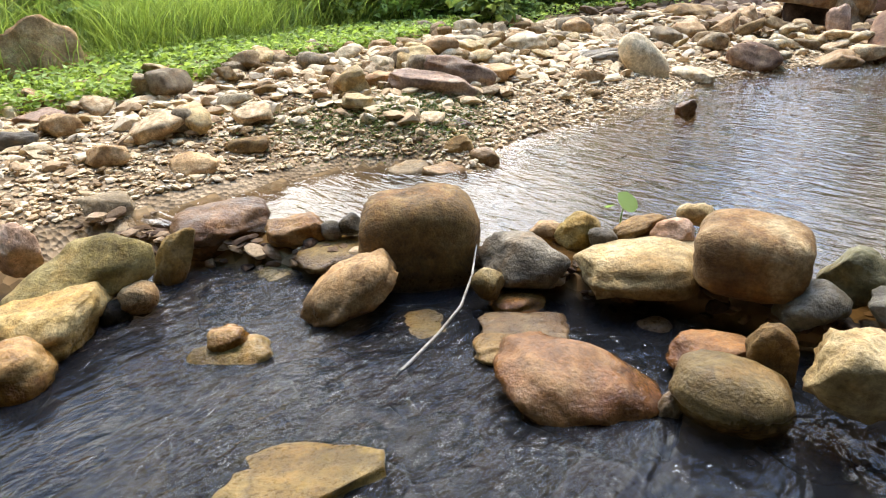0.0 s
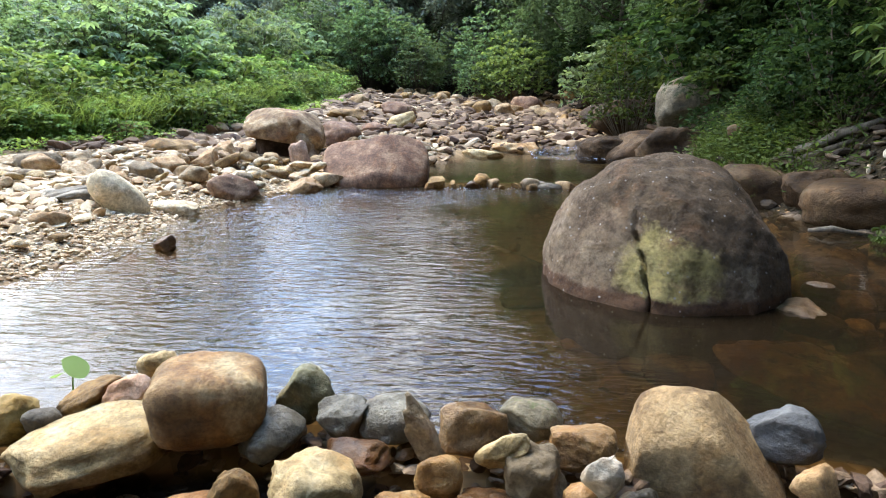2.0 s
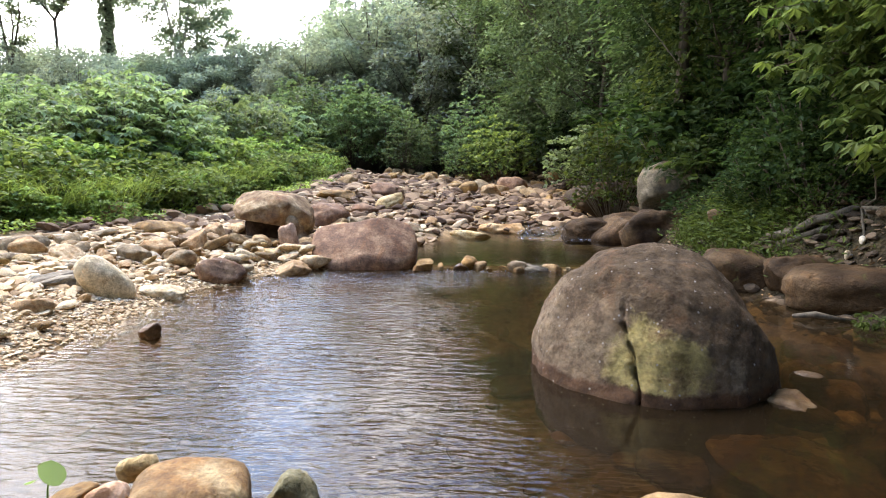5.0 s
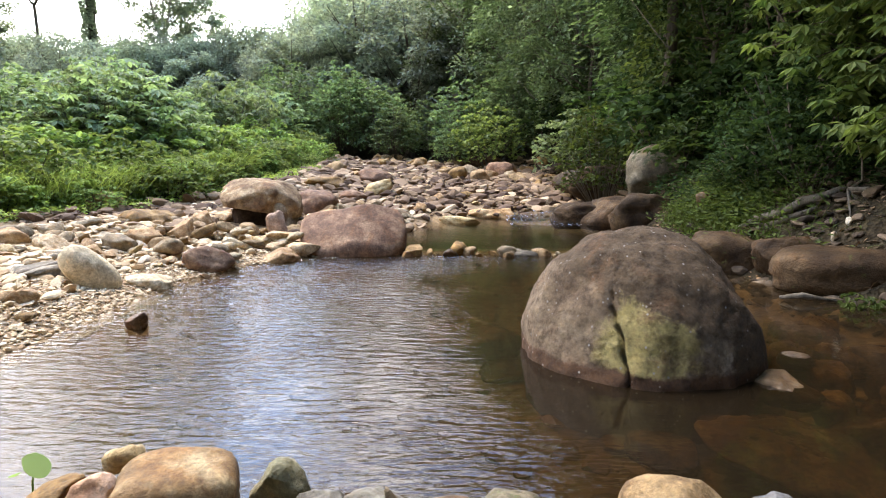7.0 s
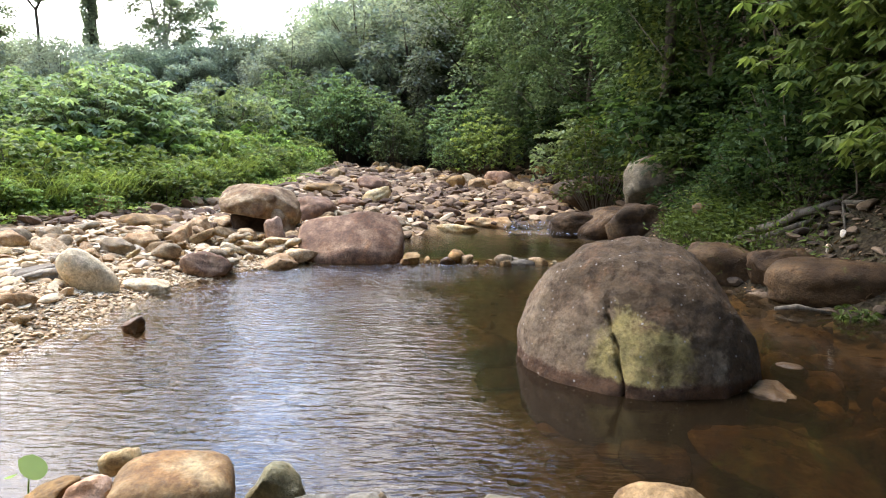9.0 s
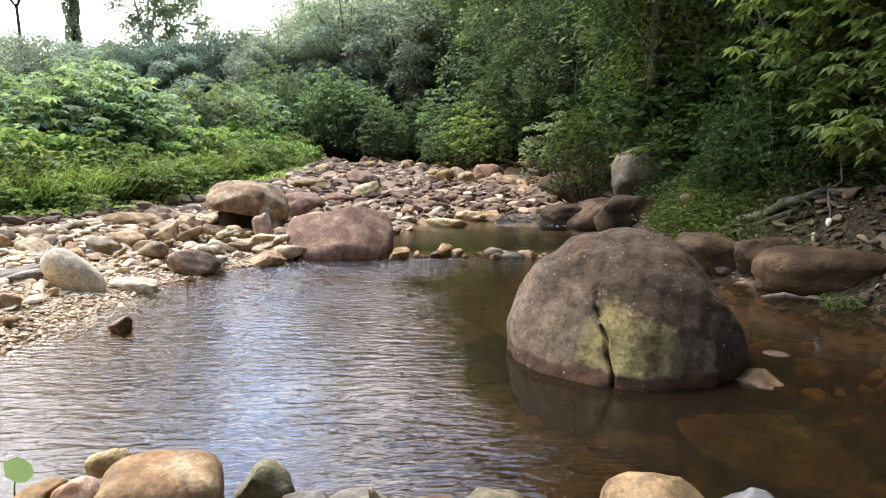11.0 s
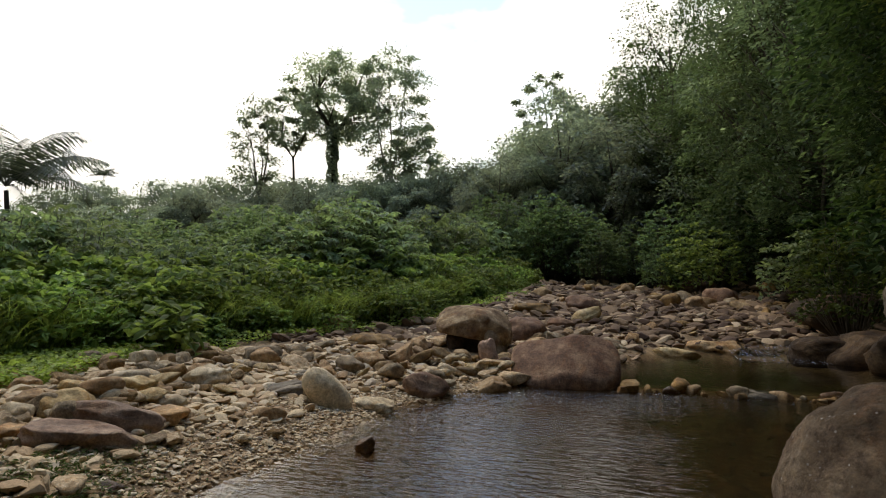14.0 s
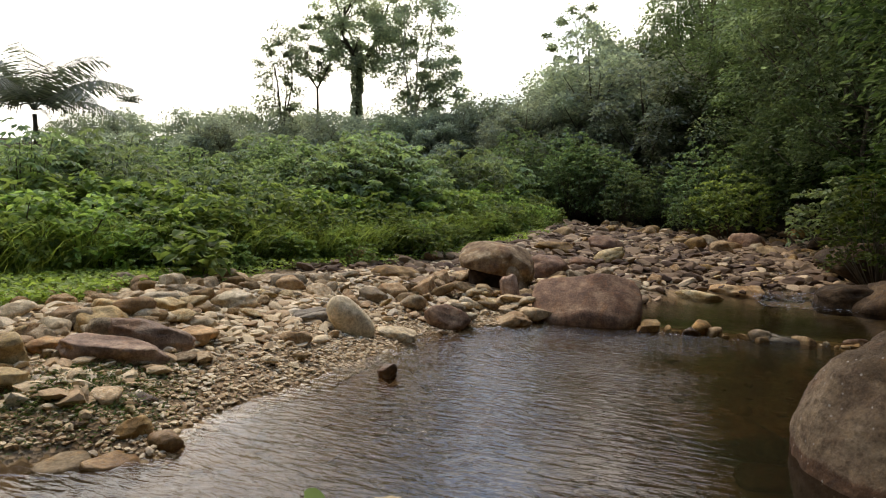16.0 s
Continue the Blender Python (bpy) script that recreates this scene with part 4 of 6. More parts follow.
stone("boulder", "dark red boulder up the stream bed", (1.65, 29.02, 1.09), (1.88, 1.70, 0.80), -3, 0, 0.2, 3, REDSTONE)
stone("boulder", "tan angular boulder up the stream bed", (1.21, 21.04, 0.72), (0.80, 0.72, 0.53), -3, 10, 0.3, 5, TAN)
stone("boulder", "brown boulder up the stream bed", (2.19, 24.04, 0.83), (1.14, 1.02, 0.81), -5, 0, 0.2, 4, REDSTONE)
stone("boulder", "dark boulder up the stream bed", (4.36, 23.40, 0.87), (0.92, 0.83, 0.65), -10, 0, 0.2, 4, DARKBOULDER)
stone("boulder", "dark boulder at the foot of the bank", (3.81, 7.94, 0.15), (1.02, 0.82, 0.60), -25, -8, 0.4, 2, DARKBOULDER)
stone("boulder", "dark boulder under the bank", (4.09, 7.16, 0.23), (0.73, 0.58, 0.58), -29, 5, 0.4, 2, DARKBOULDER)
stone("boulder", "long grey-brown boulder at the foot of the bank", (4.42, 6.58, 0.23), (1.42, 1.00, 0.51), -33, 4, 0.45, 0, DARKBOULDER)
stone("boulder", "grey lichened rock on the overgrown bank", (4.30, 12.6, 1.16), (1.15, 0.8, 1.05), -19, 10, 0.3, 6, LICHEN)
stone("boulder", "mossy rock on the overgrown bank", (4.19, 9.54, 0.77), (0.57, 0.46, 0.33), -23, 0, 0.2, 3, MOSSBROWN)
stone("boulder", "dark wet rock behind the big boulder", (2.90, 13.24, 0.14), (1.14, 1.02, 0.63), -12, 0, 0.2, 1, DARKBOULDER)
stone("boulder", "purplish leaning slab on the gravel bar", (-4.45, 3.64, 0.34), (0.84, 0.44, 0.29), 49, -13, 0.5, 3, PURPLE)
stone("boulder", "second purplish slab leaning on the first", (-4.50, 4.00, 0.37), (0.74, 0.37, 0.29), 47, -17, 0.5, 3, PURPLE)
stone("boulder", "rounded pale stone on the gravel", (-5.51, 4.77, 0.45), (0.40, 0.32, 0.25), 48, -8, 0.1, 2, PALE)
stone("boulder", "rounded tan stone on the gravel", (-4.80, 4.93, 0.34), (0.38, 0.30, 0.18), 43, 0, 0.1, 2, PALE)
stone("boulder", "flat pale stone on the gravel", (-5.92, 5.50, 0.44), (0.51, 0.46, 0.21), 46, 0, 0.2, 3, PALE)
stone("boulder", "pale slab on the gravel", (-5.33, 6.06, 0.39), (0.60, 0.54, 0.29), 40, 5, 0.2, 4, PALE)
stone("boulder", "flat grey stone on the gravel", (-4.27, 6.27, 0.25), (0.52, 0.47, 0.16), 33, 8, 0.3, 4, GREY)
stone("boulder", "pale stone on the gravel", (-5.00, 3.44, 0.41), (0.20, 0.18, 0.24), 54, 0, 0.1, 2, PALE)
stone("boulder", "brown stone before the grass", (-7.25, 6.16, 0.51), (0.43, 0.39, 0.23), 49, 0, 0.2, 3, GREYBROWN)
stone("boulder", "pale stone before the grass", (-7.48, 7.32, 0.49), (0.36, 0.32, 0.23), 45, 0, 0.1, 3, PALE)
stone("boulder", "low wet brown stone in the muddy water edge", (-3.32, 2.66, -0.045), (0.44, 0.36, 0.15), 48, -8, 0.3, 4, TANWET)
stone("boulder", "flat wet brown stone in the muddy water edge", (-3.58, 2.46, -0.03), (0.36, 0.30, 0.14), 53, 0, 0.3, 4, GREYBROWN)
stone("boulder", "dark stone on the gravel", (-3.80, 3.23, 0.11), (0.27, 0.24, 0.15), 48, 0, 0.2, 3, DARKWET)
stone("boulder", "tan boulder among the grass", (-7.80, 1.28, 0.70), (0.74, 0.59, 0.78), 77, -10, 0.3, 5, TAN)
stone("boulder", "tan stone at the pool edge", (-4.56, 1.33, 0.09), (0.42, 0.38, 0.26), 68, 0, 0.2, 4, TAN)
stone("boulder", "flat pale stone on the gravel", (-4.78, 0.89, 0.10), (0.33, 0.29, 0.09), 74, 0, 0.3, 4, PALE)
stone("boulder", "brown slab among the grass", (-8.12, 1.75, 0.57), (0.63, 0.50, 0.22), 74, -15, 0.3, 5, BROWN)
stone("boulder", "pinkish stone on the gravel", (-5.95, 0.73, 0.38), (0.35, 0.31, 0.20), 78, 0, 0.2, 3, PINK)
stone("boulder", "pinkish block propped under the undercut boulder", (-2.67, 9.62, 0.36), (0.32, 0.23, 0.46), 15, 12, 0.4, 2, PINK)
stone("boulder", "flat grey stone on the gravel", (-5.56, 0.48, 0.33), (0.31, 0.28, 0.19), 80, 0, 0.2, 3, GREY)
stone("stone", "brown stone under running water", (-2.94, 0.32, -0.31), (0.44, 0.40, 0.08), 74, 0, 0.2, 3, REDWET)
stone("stone", "grey-green stone under running water", (-2.33, 0.62, -0.31), (0.40, 0.36, 0.08), 63, 0, 0.2, 3, GREYGREEN)
stone("stone", "olive stone under running water", (-2.24, 0.28, -0.30), (0.56, 0.50, 0.06), 70, 6, 0.3, 4, OLIVE)
stone("stone", "grey-green stone under running water", (-1.83, 0.52, -0.31), (0.34, 0.31, 0.13), 58, 0, 0.2, 3, GREYGREEN)
stone("stone", "pinkish stone under running water", (-2.07, 0.86, -0.32), (0.29, 0.26, 0.06), 54, 0, 0.2, 3, PINK)
stone("stone", "grey-green stone under running water", (-1.63, 0.79, -0.33), (0.37, 0.34, 0.08), 48, 0, 0.2, 3, GREYGREEN)
stone("stone", "blue-grey stone under running water", (-2.87, -0.05, -0.33), (0.39, 0.35, 0.11), 82, 0, 0.2, 3, BLUEGREY)
stone("stone", "brown stone under running water", (-2.62, -0.27, -0.34), (0.37, 0.33, 0.10), 86, 0, 0.2, 3, OLIVEBROWN)
stone("stone", "olive stone under running water", (-1.26, 0.94, -0.33), (0.31, 0.28, 0.07), 36, 0, 0.2, 3, OLIVE)
stone("stone", "grey-green stone under running water", (-1.41, 1.64, -0.33), (0.39, 0.35, 0.16), 38, 0, 0.2, 3, GREYGREEN)
stone("stone", "brown stone under running water", (-0.60, 1.66, -0.33), (0.32, 0.29, 0.07), 18, 0, 0.2, 3, REDWET)
stone("boulder", "dark boulder below the lichened rock", (3.79, 11.73, 0.38), (1.17, 0.94, 0.84), -18, 0, 0.3, 2, DARKBOULDER)
stone("stone", "small rust-brown stone resting on the awash slab", (-2.62, 0.49, -0.11), (0.19, 0.14, 0.09), 62, 3, 0.3, 3, ORANGE)
stone("boulder", "small wet stone in the muddy water edge", (-3.22, 2.92, 0.02), (0.22, 0.18, 0.15), 20, 0, 0.2, 4, TANWET)
stone("boulder", "small brown stone above the muddy water edge", (-3.46, 2.86, 0.09), (0.24, 0.2, 0.17), 70, 10, 0.2, 4, BROWN)
stone("boulder", "broken brown stone above the muddy water edge", (-3.78, 2.72, 0.11), (0.25, 0.2, 0.12), 10, 5, 0.3, 5, TANWET)
for label, x, y, size, turn, tilt, material in (
        ("rounded cream boulder on the gravel before the creeper", -4.78, 2.95, (0.36, 0.32, 0.28), 20, 0, CREAM),
        ("small rounded cream stone beside a cream boulder", -4.44, 2.72, (0.25, 0.21, 0.17), 60, 0, CREAM),
        ("rounded tan boulder on the gravel before the creeper", -5.24, 4.52, (0.47, 0.37, 0.31), 40, 6, TAN),
        ("broad cream slab among the cobbles", -5.42, 5.12, (0.45, 0.34, 0.21), 30, -6, CREAM),
        ("rounded orange-tan stone among the shingle", -4.40, 4.48, (0.35, 0.28, 0.17), 15, 0, TAN),
        ("cream rock heaped behind the purplish slabs", -5.08, 3.98, (0.42, 0.32, 0.27), 75, 10, CREAM),
        ("broken cream rock heaped behind the purplish slabs", -5.28, 3.68, (0.36, 0.28, 0.21), 130, -8, PALE),
        ("low tan rock before the creeper", -4.86, 3.32, (0.30, 0.24, 0.15), 100, 0, TAN),
        ("grey rounded stone at the creeper's edge", -6.55, 6.35, (0.34, 0.30, 0.28), 10, 0, PALE),
        ("small broken white stone on the bank rubble", 4.50, 6.92, (0.10, 0.07, 0.12), 10, 15, WHITE),
        ("small broken white stone on the bank rubble", 4.68, 6.98, (0.09, 0.06, 0.11), 70, -20, WHITE)):
    stone("boulder" if size[0] > 0.2 else "stone", label, (x, y, float(ground_z(x, y)) + size[2] * 0.32), size, turn, tilt, 0.25, 3, material)


def split_boulder():
    """The great pool boulder: domed, with a narrow upright cleft, a stained foot and a bare yellow-green patch."""
    v, f = BLOBS[6]
    v = v.copy()
    # crowd the vertices along the cleft
    off = v[:, 0] - (-0.14 - 0.17 * v[:, 2])
    near = (np.abs(off) < 0.2) & (v[:, 1] < 0)
    v[:, 0] = np.where(near, v[:, 0] - off + off * np.abs(off) / 0.2, v[:, 0])
    v = v / (np.sum(np.abs(v) ** 2.06, 1) ** (1 / 2.06))[:, None]
    n = np.array([-0.45, -0.75, 0.48]); n /= np.linalg.norm(n)
    v -= np.outer(np.clip(v @ n - 0.86, 0, None) * 0.7, n)
    n = np.array([0.75, -0.1, 0.65]); n /= np.linalg.norm(n)
    v -= np.outer(np.clip(v @ n - 0.93, 0, None) * 0.7, n)
    d = v / np.linalg.norm(v, axis=1)[:, None]
    v = v + d * (0.024 * lumps(v, 1.3, 5) + 0.016 * lumps(v, 4, 6) + 0.008 * lumps(v, 12, 7) + 0.004 * lumps(v, 30, 8))[:, None]
    x, z = v[:, 0], v[:, 2]
    line = -0.14 - 0.17 * z
    deep = np.exp(-((x - line) / (0.006 + 0.004 * np.abs(np.sin(z * 6)))) ** 2) * (v[:, 1] < 0) * np.clip((0.68 - z) / 0.1, 0, 1)
    v = v - d * (deep * 0.12)[:, None]
    v[:, 0] += (0.02 * np.sin(z * 8) + 0.008 * np.sin(z * 21)) * np.exp(-((x - line) / 0.15) ** 2)
    v[:, :2] *= (1 - 0.03 * np.clip(v[:, 2], 0, 1) ** 1.2)[:, None]
    v = v * np.array([0.915, 0.87, 1.0])
    mat, nt, bsdf = nodes_of("great_boulder")
    co = nt.nodes.new("ShaderNodeTexCoord")
    sep = nt.nodes.new("ShaderNodeSeparateXYZ")
    nt.links.new(co.outputs["Object"], sep.inputs[0])
    broad, grain = add(nt, "ShaderNodeTexNoise", Scale=2.2, Detail=6.0, Roughness=0.65), add(nt, "ShaderNodeTexNoise", Scale=38.0, Detail=6.0, Roughness=0.7)
    spot = add(nt, "ShaderNodeTexVoronoi", Scale=24.0)
    for q in (broad, grain, spot):
        nt.links.new(co.outputs["Object"], q.inputs["Vector"])

    edge = add(nt, "ShaderNodeTexNoise", Scale=9.0, Detail=8.0, Roughness=0.72, Distortion=0.6)
    nt.links.new(co.outputs["Object"], edge.inputs["Vector"])
    rag = nt.nodes.new("ShaderNodeMath")
    rag.operation = "ADD"
    nt.links.new(broad.outputs["Fac"], rag.inputs[0]); nt.links.new(edge.outputs["Fac"], rag.inputs[1])

    def level(source, amount, a, b):
        """Where source, frayed by amount, passes from a to b."""
        m = nt.nodes.new("ShaderNodeMath")
        m.operation = "MULTIPLY_ADD"
        nt.links.new(rag.outputs[0], m.inputs[0])
        m.inputs[1].default_value = amount
        nt.links.new(source, m.inputs[2])
        return ramp(nt, m.outputs[0], [(a, (0, 0, 0)), (b, (1, 1, 1))])

    col = ramp(nt, broad.outputs["Fac"], [(0.36, (0.14, 0.092, 0.056)), (0.5, (0.235, 0.165, 0.10)), (0.64, (0.32, 0.245, 0.16))])
    # a scoured patch beside the cleft
    far = nt.nodes.new("ShaderNodeVectorMath")
    far.operation = "DISTANCE"
    nt.links.new(co.outputs["Object"], far.inputs[0])
    far.inputs[1].default_value = (-0.01, -0.80, 0.34)
    col = mixed(nt, level(far.outputs["Value"], 0.28, 0.66, 0.54), col, (0.42, 0.335, 0.13))
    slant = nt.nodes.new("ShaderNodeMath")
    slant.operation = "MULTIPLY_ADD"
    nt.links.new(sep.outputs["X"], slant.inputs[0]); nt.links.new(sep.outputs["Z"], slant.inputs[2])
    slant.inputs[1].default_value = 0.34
    # dark crust over the crown; the flank's shade is put into its colour
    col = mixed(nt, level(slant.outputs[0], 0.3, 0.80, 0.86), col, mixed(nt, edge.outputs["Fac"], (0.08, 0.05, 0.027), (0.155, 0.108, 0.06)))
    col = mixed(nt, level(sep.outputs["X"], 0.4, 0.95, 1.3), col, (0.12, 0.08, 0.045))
    rust = add(nt, "ShaderNodeTexNoise", Scale=4.5, Detail=7.0, Roughness=0.68)
    nt.links.new(co.outputs["Object"], rust.inputs["Vector"])
    col = mixed(nt, ramp(nt, rust.outputs["Fac"], [(0.52, (0, 0, 0)), (0.64, (0.6, 0.6, 0.6))]), col, (0.18, 0.095, 0.045))
    # iron stain along the water line
    col = mixed(nt, level(sep.outputs["Z"], 0.10, 0.25, 0.225), col, (0.12, 0.062, 0.03))
    mottle = add(nt, "ShaderNodeTexNoise", Scale=11.0, Detail=7.0, Roughness=0.7)
    nt.links.new(co.outputs["Object"], mottle.inputs["Vector"])
    col = mixed(nt, 0.85, col, ramp(nt, mottle.outputs["Fac"], [(0.34, (0.45, 0.41, 0.36)), (0.5, (1, 1, 1)), (0.66, (1.35, 1.3, 1.2))]), "MULTIPLY")
    dots = ramp(nt, spot.outputs["Distance"], [(0.14, (1, 1, 1)), (0.24, (0, 0, 0))])
    few = ramp(nt, spot.outputs["Color"], [(0.66, (0, 0, 0)), (0.74, (0.85, 0.85, 0.85))])
    col = mixed(nt, mixed(nt, 1.0, dots, few, "MULTIPLY"), col, (0.47, 0.42, 0.36))
    col = mixed(nt, 0.7, col, ramp(nt, grain.outputs["Fac"], [(0.3, (0.5, 0.5, 0.5)), (0.6, (1.05, 1.05, 1.05)), (0.75, (1.3, 1.3, 1.3))]), "MULTIPLY")
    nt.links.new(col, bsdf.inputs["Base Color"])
    bsdf.inputs["Roughness"].default_value, bsdf.inputs["Specular IOR Level"].default_value = 0.85, 0.25
    rugged = add(nt, "ShaderNodeTexNoise", Scale=10.0, Detail=8.0, Roughness=0.72)
    nt.links.new(co.outputs["Object"], rugged.inputs["Vector"])
    b0, bp = add(nt, "ShaderNodeBump", Strength=1.0, Distance=0.1), add(nt, "ShaderNodeBump", Strength=0.8, Distance=0.03)
    nt.links.new(rugged.outputs["Fac"], b0.inputs["Height"]); nt.links.new(b0.outputs[0], bp.inputs["Normal"])
    nt.links.new(grain.outputs["Fac"], bp.inputs["Height"]); nt.links.new(bp.outputs[0], bsdf.inputs["Normal"])
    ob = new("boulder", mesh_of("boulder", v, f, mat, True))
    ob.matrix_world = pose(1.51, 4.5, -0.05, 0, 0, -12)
    return tagged(ob, "huge rounded grey-brown boulder with an upright crack, standing in the pool", "boulder")


split_boulder()


def wedge_boulder():
    """The tan boulder that ends the dam: a rough block with its outer shoulder broken off."""
    ob = next(o for o in bpy.data.objects if "end of the dam" in o.get("label", ""))
    me = ob.data
    v = np.array([p.co[:] for p in me.vertices])
    half = np.abs(v).max(0)
    for n, c, k in (((0.78, -0.1, 0.62), 0.52, 0.92), ((-0.25, -0.62, 0.72), 0.70, 0.85), ((0.1, -0.95, 0.05), 0.66, 0.85), ((-0.95, -0.2, 0.15), 0.80, 0.9), ((-0.6, -0.2, 0.75), 0.92, 0.85)):
        n = np.array(n) / np.linalg.norm(n)
        v = v - np.outer(np.clip(v / half @ n - c, 0, None) * k, n) * half
    me.vertices.foreach_set("co", v.ravel())
    me.update()


wedge_boulder()


def red_boulder():
    me = stone_mesh((1.62, 1.25, 1.1), 0.25, 3, 11, REDSTONE, 4, 0.07)
    ob = new("boulder", me)
    ob.matrix_world = pose(-1.43, 9.45, 0.22, 0, 0, 6)
    tagged(ob, "large smooth reddish-brown boulder at the head of the pool", "boulder")


red_boulder()


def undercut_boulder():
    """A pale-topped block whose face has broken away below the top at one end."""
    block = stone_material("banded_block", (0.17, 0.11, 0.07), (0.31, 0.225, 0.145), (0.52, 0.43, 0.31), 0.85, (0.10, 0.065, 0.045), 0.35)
    # shade under the lip, put into the colour of the foot
    shade = stone_material("undercut_shade_face", (0.025, 0.017, 0.014), (0.05, 0.034, 0.028), (0.085, 0.06, 0.048), 0.9)
    v, f = BLOBS[5]
    p = 3.4
    v = v / (np.sum(np.abs(v) ** p, 1) ** (1 / p))[:, None]
    foot = v.copy()
    # the slab on top: a sloping pale face, a rounded back and a flat broken underside
    for n, c, k in (((-0.55, -0.62, 0.56), 0.88, 0.9), ((0.75, -0.2, 0.62), 0.98, 0.7), ((0.55, -0.8, -0.1), 0.98, 0.8), ((-0.1, -0.2, -1.0), 0.62, 0.95)):
        n = np.array(n) / np.linalg.norm(n)
        v = v - np.outer(np.clip(v @ n - c, 0, None) * k, n)
    v = v * (1 + 0.04 * lumps(v, 1.6, 3) + 0.02 * lumps(v, 5, 4) + 0.008 * lumps(v, 14, 8))[:, None]
    v = v * np.array([0.66, 0.60, 0.36]) + [0, 0, 0.26]
    v[:, 2] -= 0.12 * v[:, 0]
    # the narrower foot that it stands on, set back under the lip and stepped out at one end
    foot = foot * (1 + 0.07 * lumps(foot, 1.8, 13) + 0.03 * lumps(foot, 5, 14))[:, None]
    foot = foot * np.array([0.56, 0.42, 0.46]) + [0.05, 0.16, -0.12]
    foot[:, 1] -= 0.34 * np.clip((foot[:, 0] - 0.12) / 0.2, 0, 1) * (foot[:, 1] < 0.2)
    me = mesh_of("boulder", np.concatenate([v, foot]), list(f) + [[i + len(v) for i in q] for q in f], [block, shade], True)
    # the shade colour goes on the recessed end of the foot
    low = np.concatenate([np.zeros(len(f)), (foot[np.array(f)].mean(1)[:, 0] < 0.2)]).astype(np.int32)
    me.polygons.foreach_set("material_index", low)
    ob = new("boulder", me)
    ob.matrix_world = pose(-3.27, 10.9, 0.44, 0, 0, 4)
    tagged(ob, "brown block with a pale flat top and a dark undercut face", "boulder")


undercut_boulder()


def stone_row():
    """The row of small stones that holds back the upper pool."""
    r = np.random.default_rng(4)
    for i in range(34):
        x = -0.62 + i * 0.10 + r.uniform(-0.08, 0.08)
        if 0.98 < x < 1.42:
            continue
        w = 0.08 + 0.32 * r.random() ** 2
        me = stone_mesh((w, w * 0.8, w * r.uniform(0.45, 0.8)), 0.25, 8, 300 + i, (BROWN, GREYBROWN, TAN, BROWN, FLATBROWN, DARKWET)[int(r.integers(0, 6))], 3, 0.16, 0.4)
        ob = new("stone", me)
        ob.matrix_world = pose(x, 9.08 + r.normal(0, 0.11), -0.01 + w * 0.12, r.uniform(-15, 15), r.uniform(-15, 15), r.uniform(0, 180))
        tagged(ob, "small water-worn stone in the row across the stream", "stone", "row of stones across the stream")


stone_row()


# ---- loose stones on the gravel bar and the stream bed ----
PEBBLES = []
for k in range(14):
    r = np.random.default_rng(700 + k)
    PEBBLES.append(stone_mesh((1.1, r.uniform(0.6, 0.95), r.uniform(0.3, 0.6)), r.uniform(0.1, 0.5), int(r.integers(6, 12)), 710 + k, (COBBLE, TAN, FLATBROWN, PALE, GREYBROWN, CREAM, BROWN)[k % 7], 3, 0.16, 0.4))


def clear_of_block(x, y):
    """False on the patch of sand before the undercut block."""
    return ~((x > -4.1) & (x < -2.45) & (y > 9.75) & (y < 10.9))


def bank_spots(rng, n, y0, y1, near, far, bias=1.0):
    y = rng.uniform(y0, y1, n)
    d = near + (far - near) * rng.random(n) ** bias + np.where(y < 2.6, 0.3, 0.0)
    x = left_shore(y) - d
    keep = (x > thicket_edge(y) - 0.3) & clear_of_block(x, y)
    return x[keep], y[keep]


def cobbles():
    """The larger loose stones, each on its own."""
    rng = np.random.default_rng(21)
    x1, y1 = bank_spots(rng, 260, -0.8, 13.0, 0.15, 4.2)
    n2 = 110
    y2 = rng.uniform(13.5, 26, n2)
    x2 = rng.uniform(0, 1, n2) * (right_shore(y2) - thicket_edge(y2)) + thicket_edge(y2)
    xs, ys = np.concatenate([x1, x2]), np.concatenate([y1, y2])
    zs = ground_z(xs, ys)
    for i, (x, y, z) in enumerate(zip(xs, ys, zs)):
        s = (0.12 + 0.2 * rng.random() ** 2) * (1.0 if y < 8 else 1.3 if y < 13.5 else 1.6)
        ob = piece("stone", PEBBLES[int(rng.integers(0, 14))], ground)
        ob.matrix_local = pose(x, y, z + s * 0.16, rng.uniform(-14, 14), rng.uniform(-14, 14), rng.uniform(0, 360)) @ Matrix.Diagonal((s, s, s, 1))


cobbles()


def rock_heap():
    """Middling tan rocks heaped between the block and the pool."""
    rng = np.random.default_rng(23)
    for i in range(110):
        y = rng.uniform(7.6, 13.5)
        x = float(left_shore(y)) - rng.uniform(0.1, 3.2)
        s = 0.26 + 0.28 * rng.random() ** 1.5
        if 9.7 < y < 11 and -4.2 < x < -2.5:
            continue
        ob = piece("stone", PEBBLES[int(rng.integers(0, 14))], ground)
        ob.matrix_local = pose(x, y, float(ground_z(x, y)) + s * 0.2, rng.uniform(-25, 25), rng.uniform(-25, 25), rng.uniform(0, 360)) @ Matrix.Diagonal((s, s, s, 1))


rock_heap()


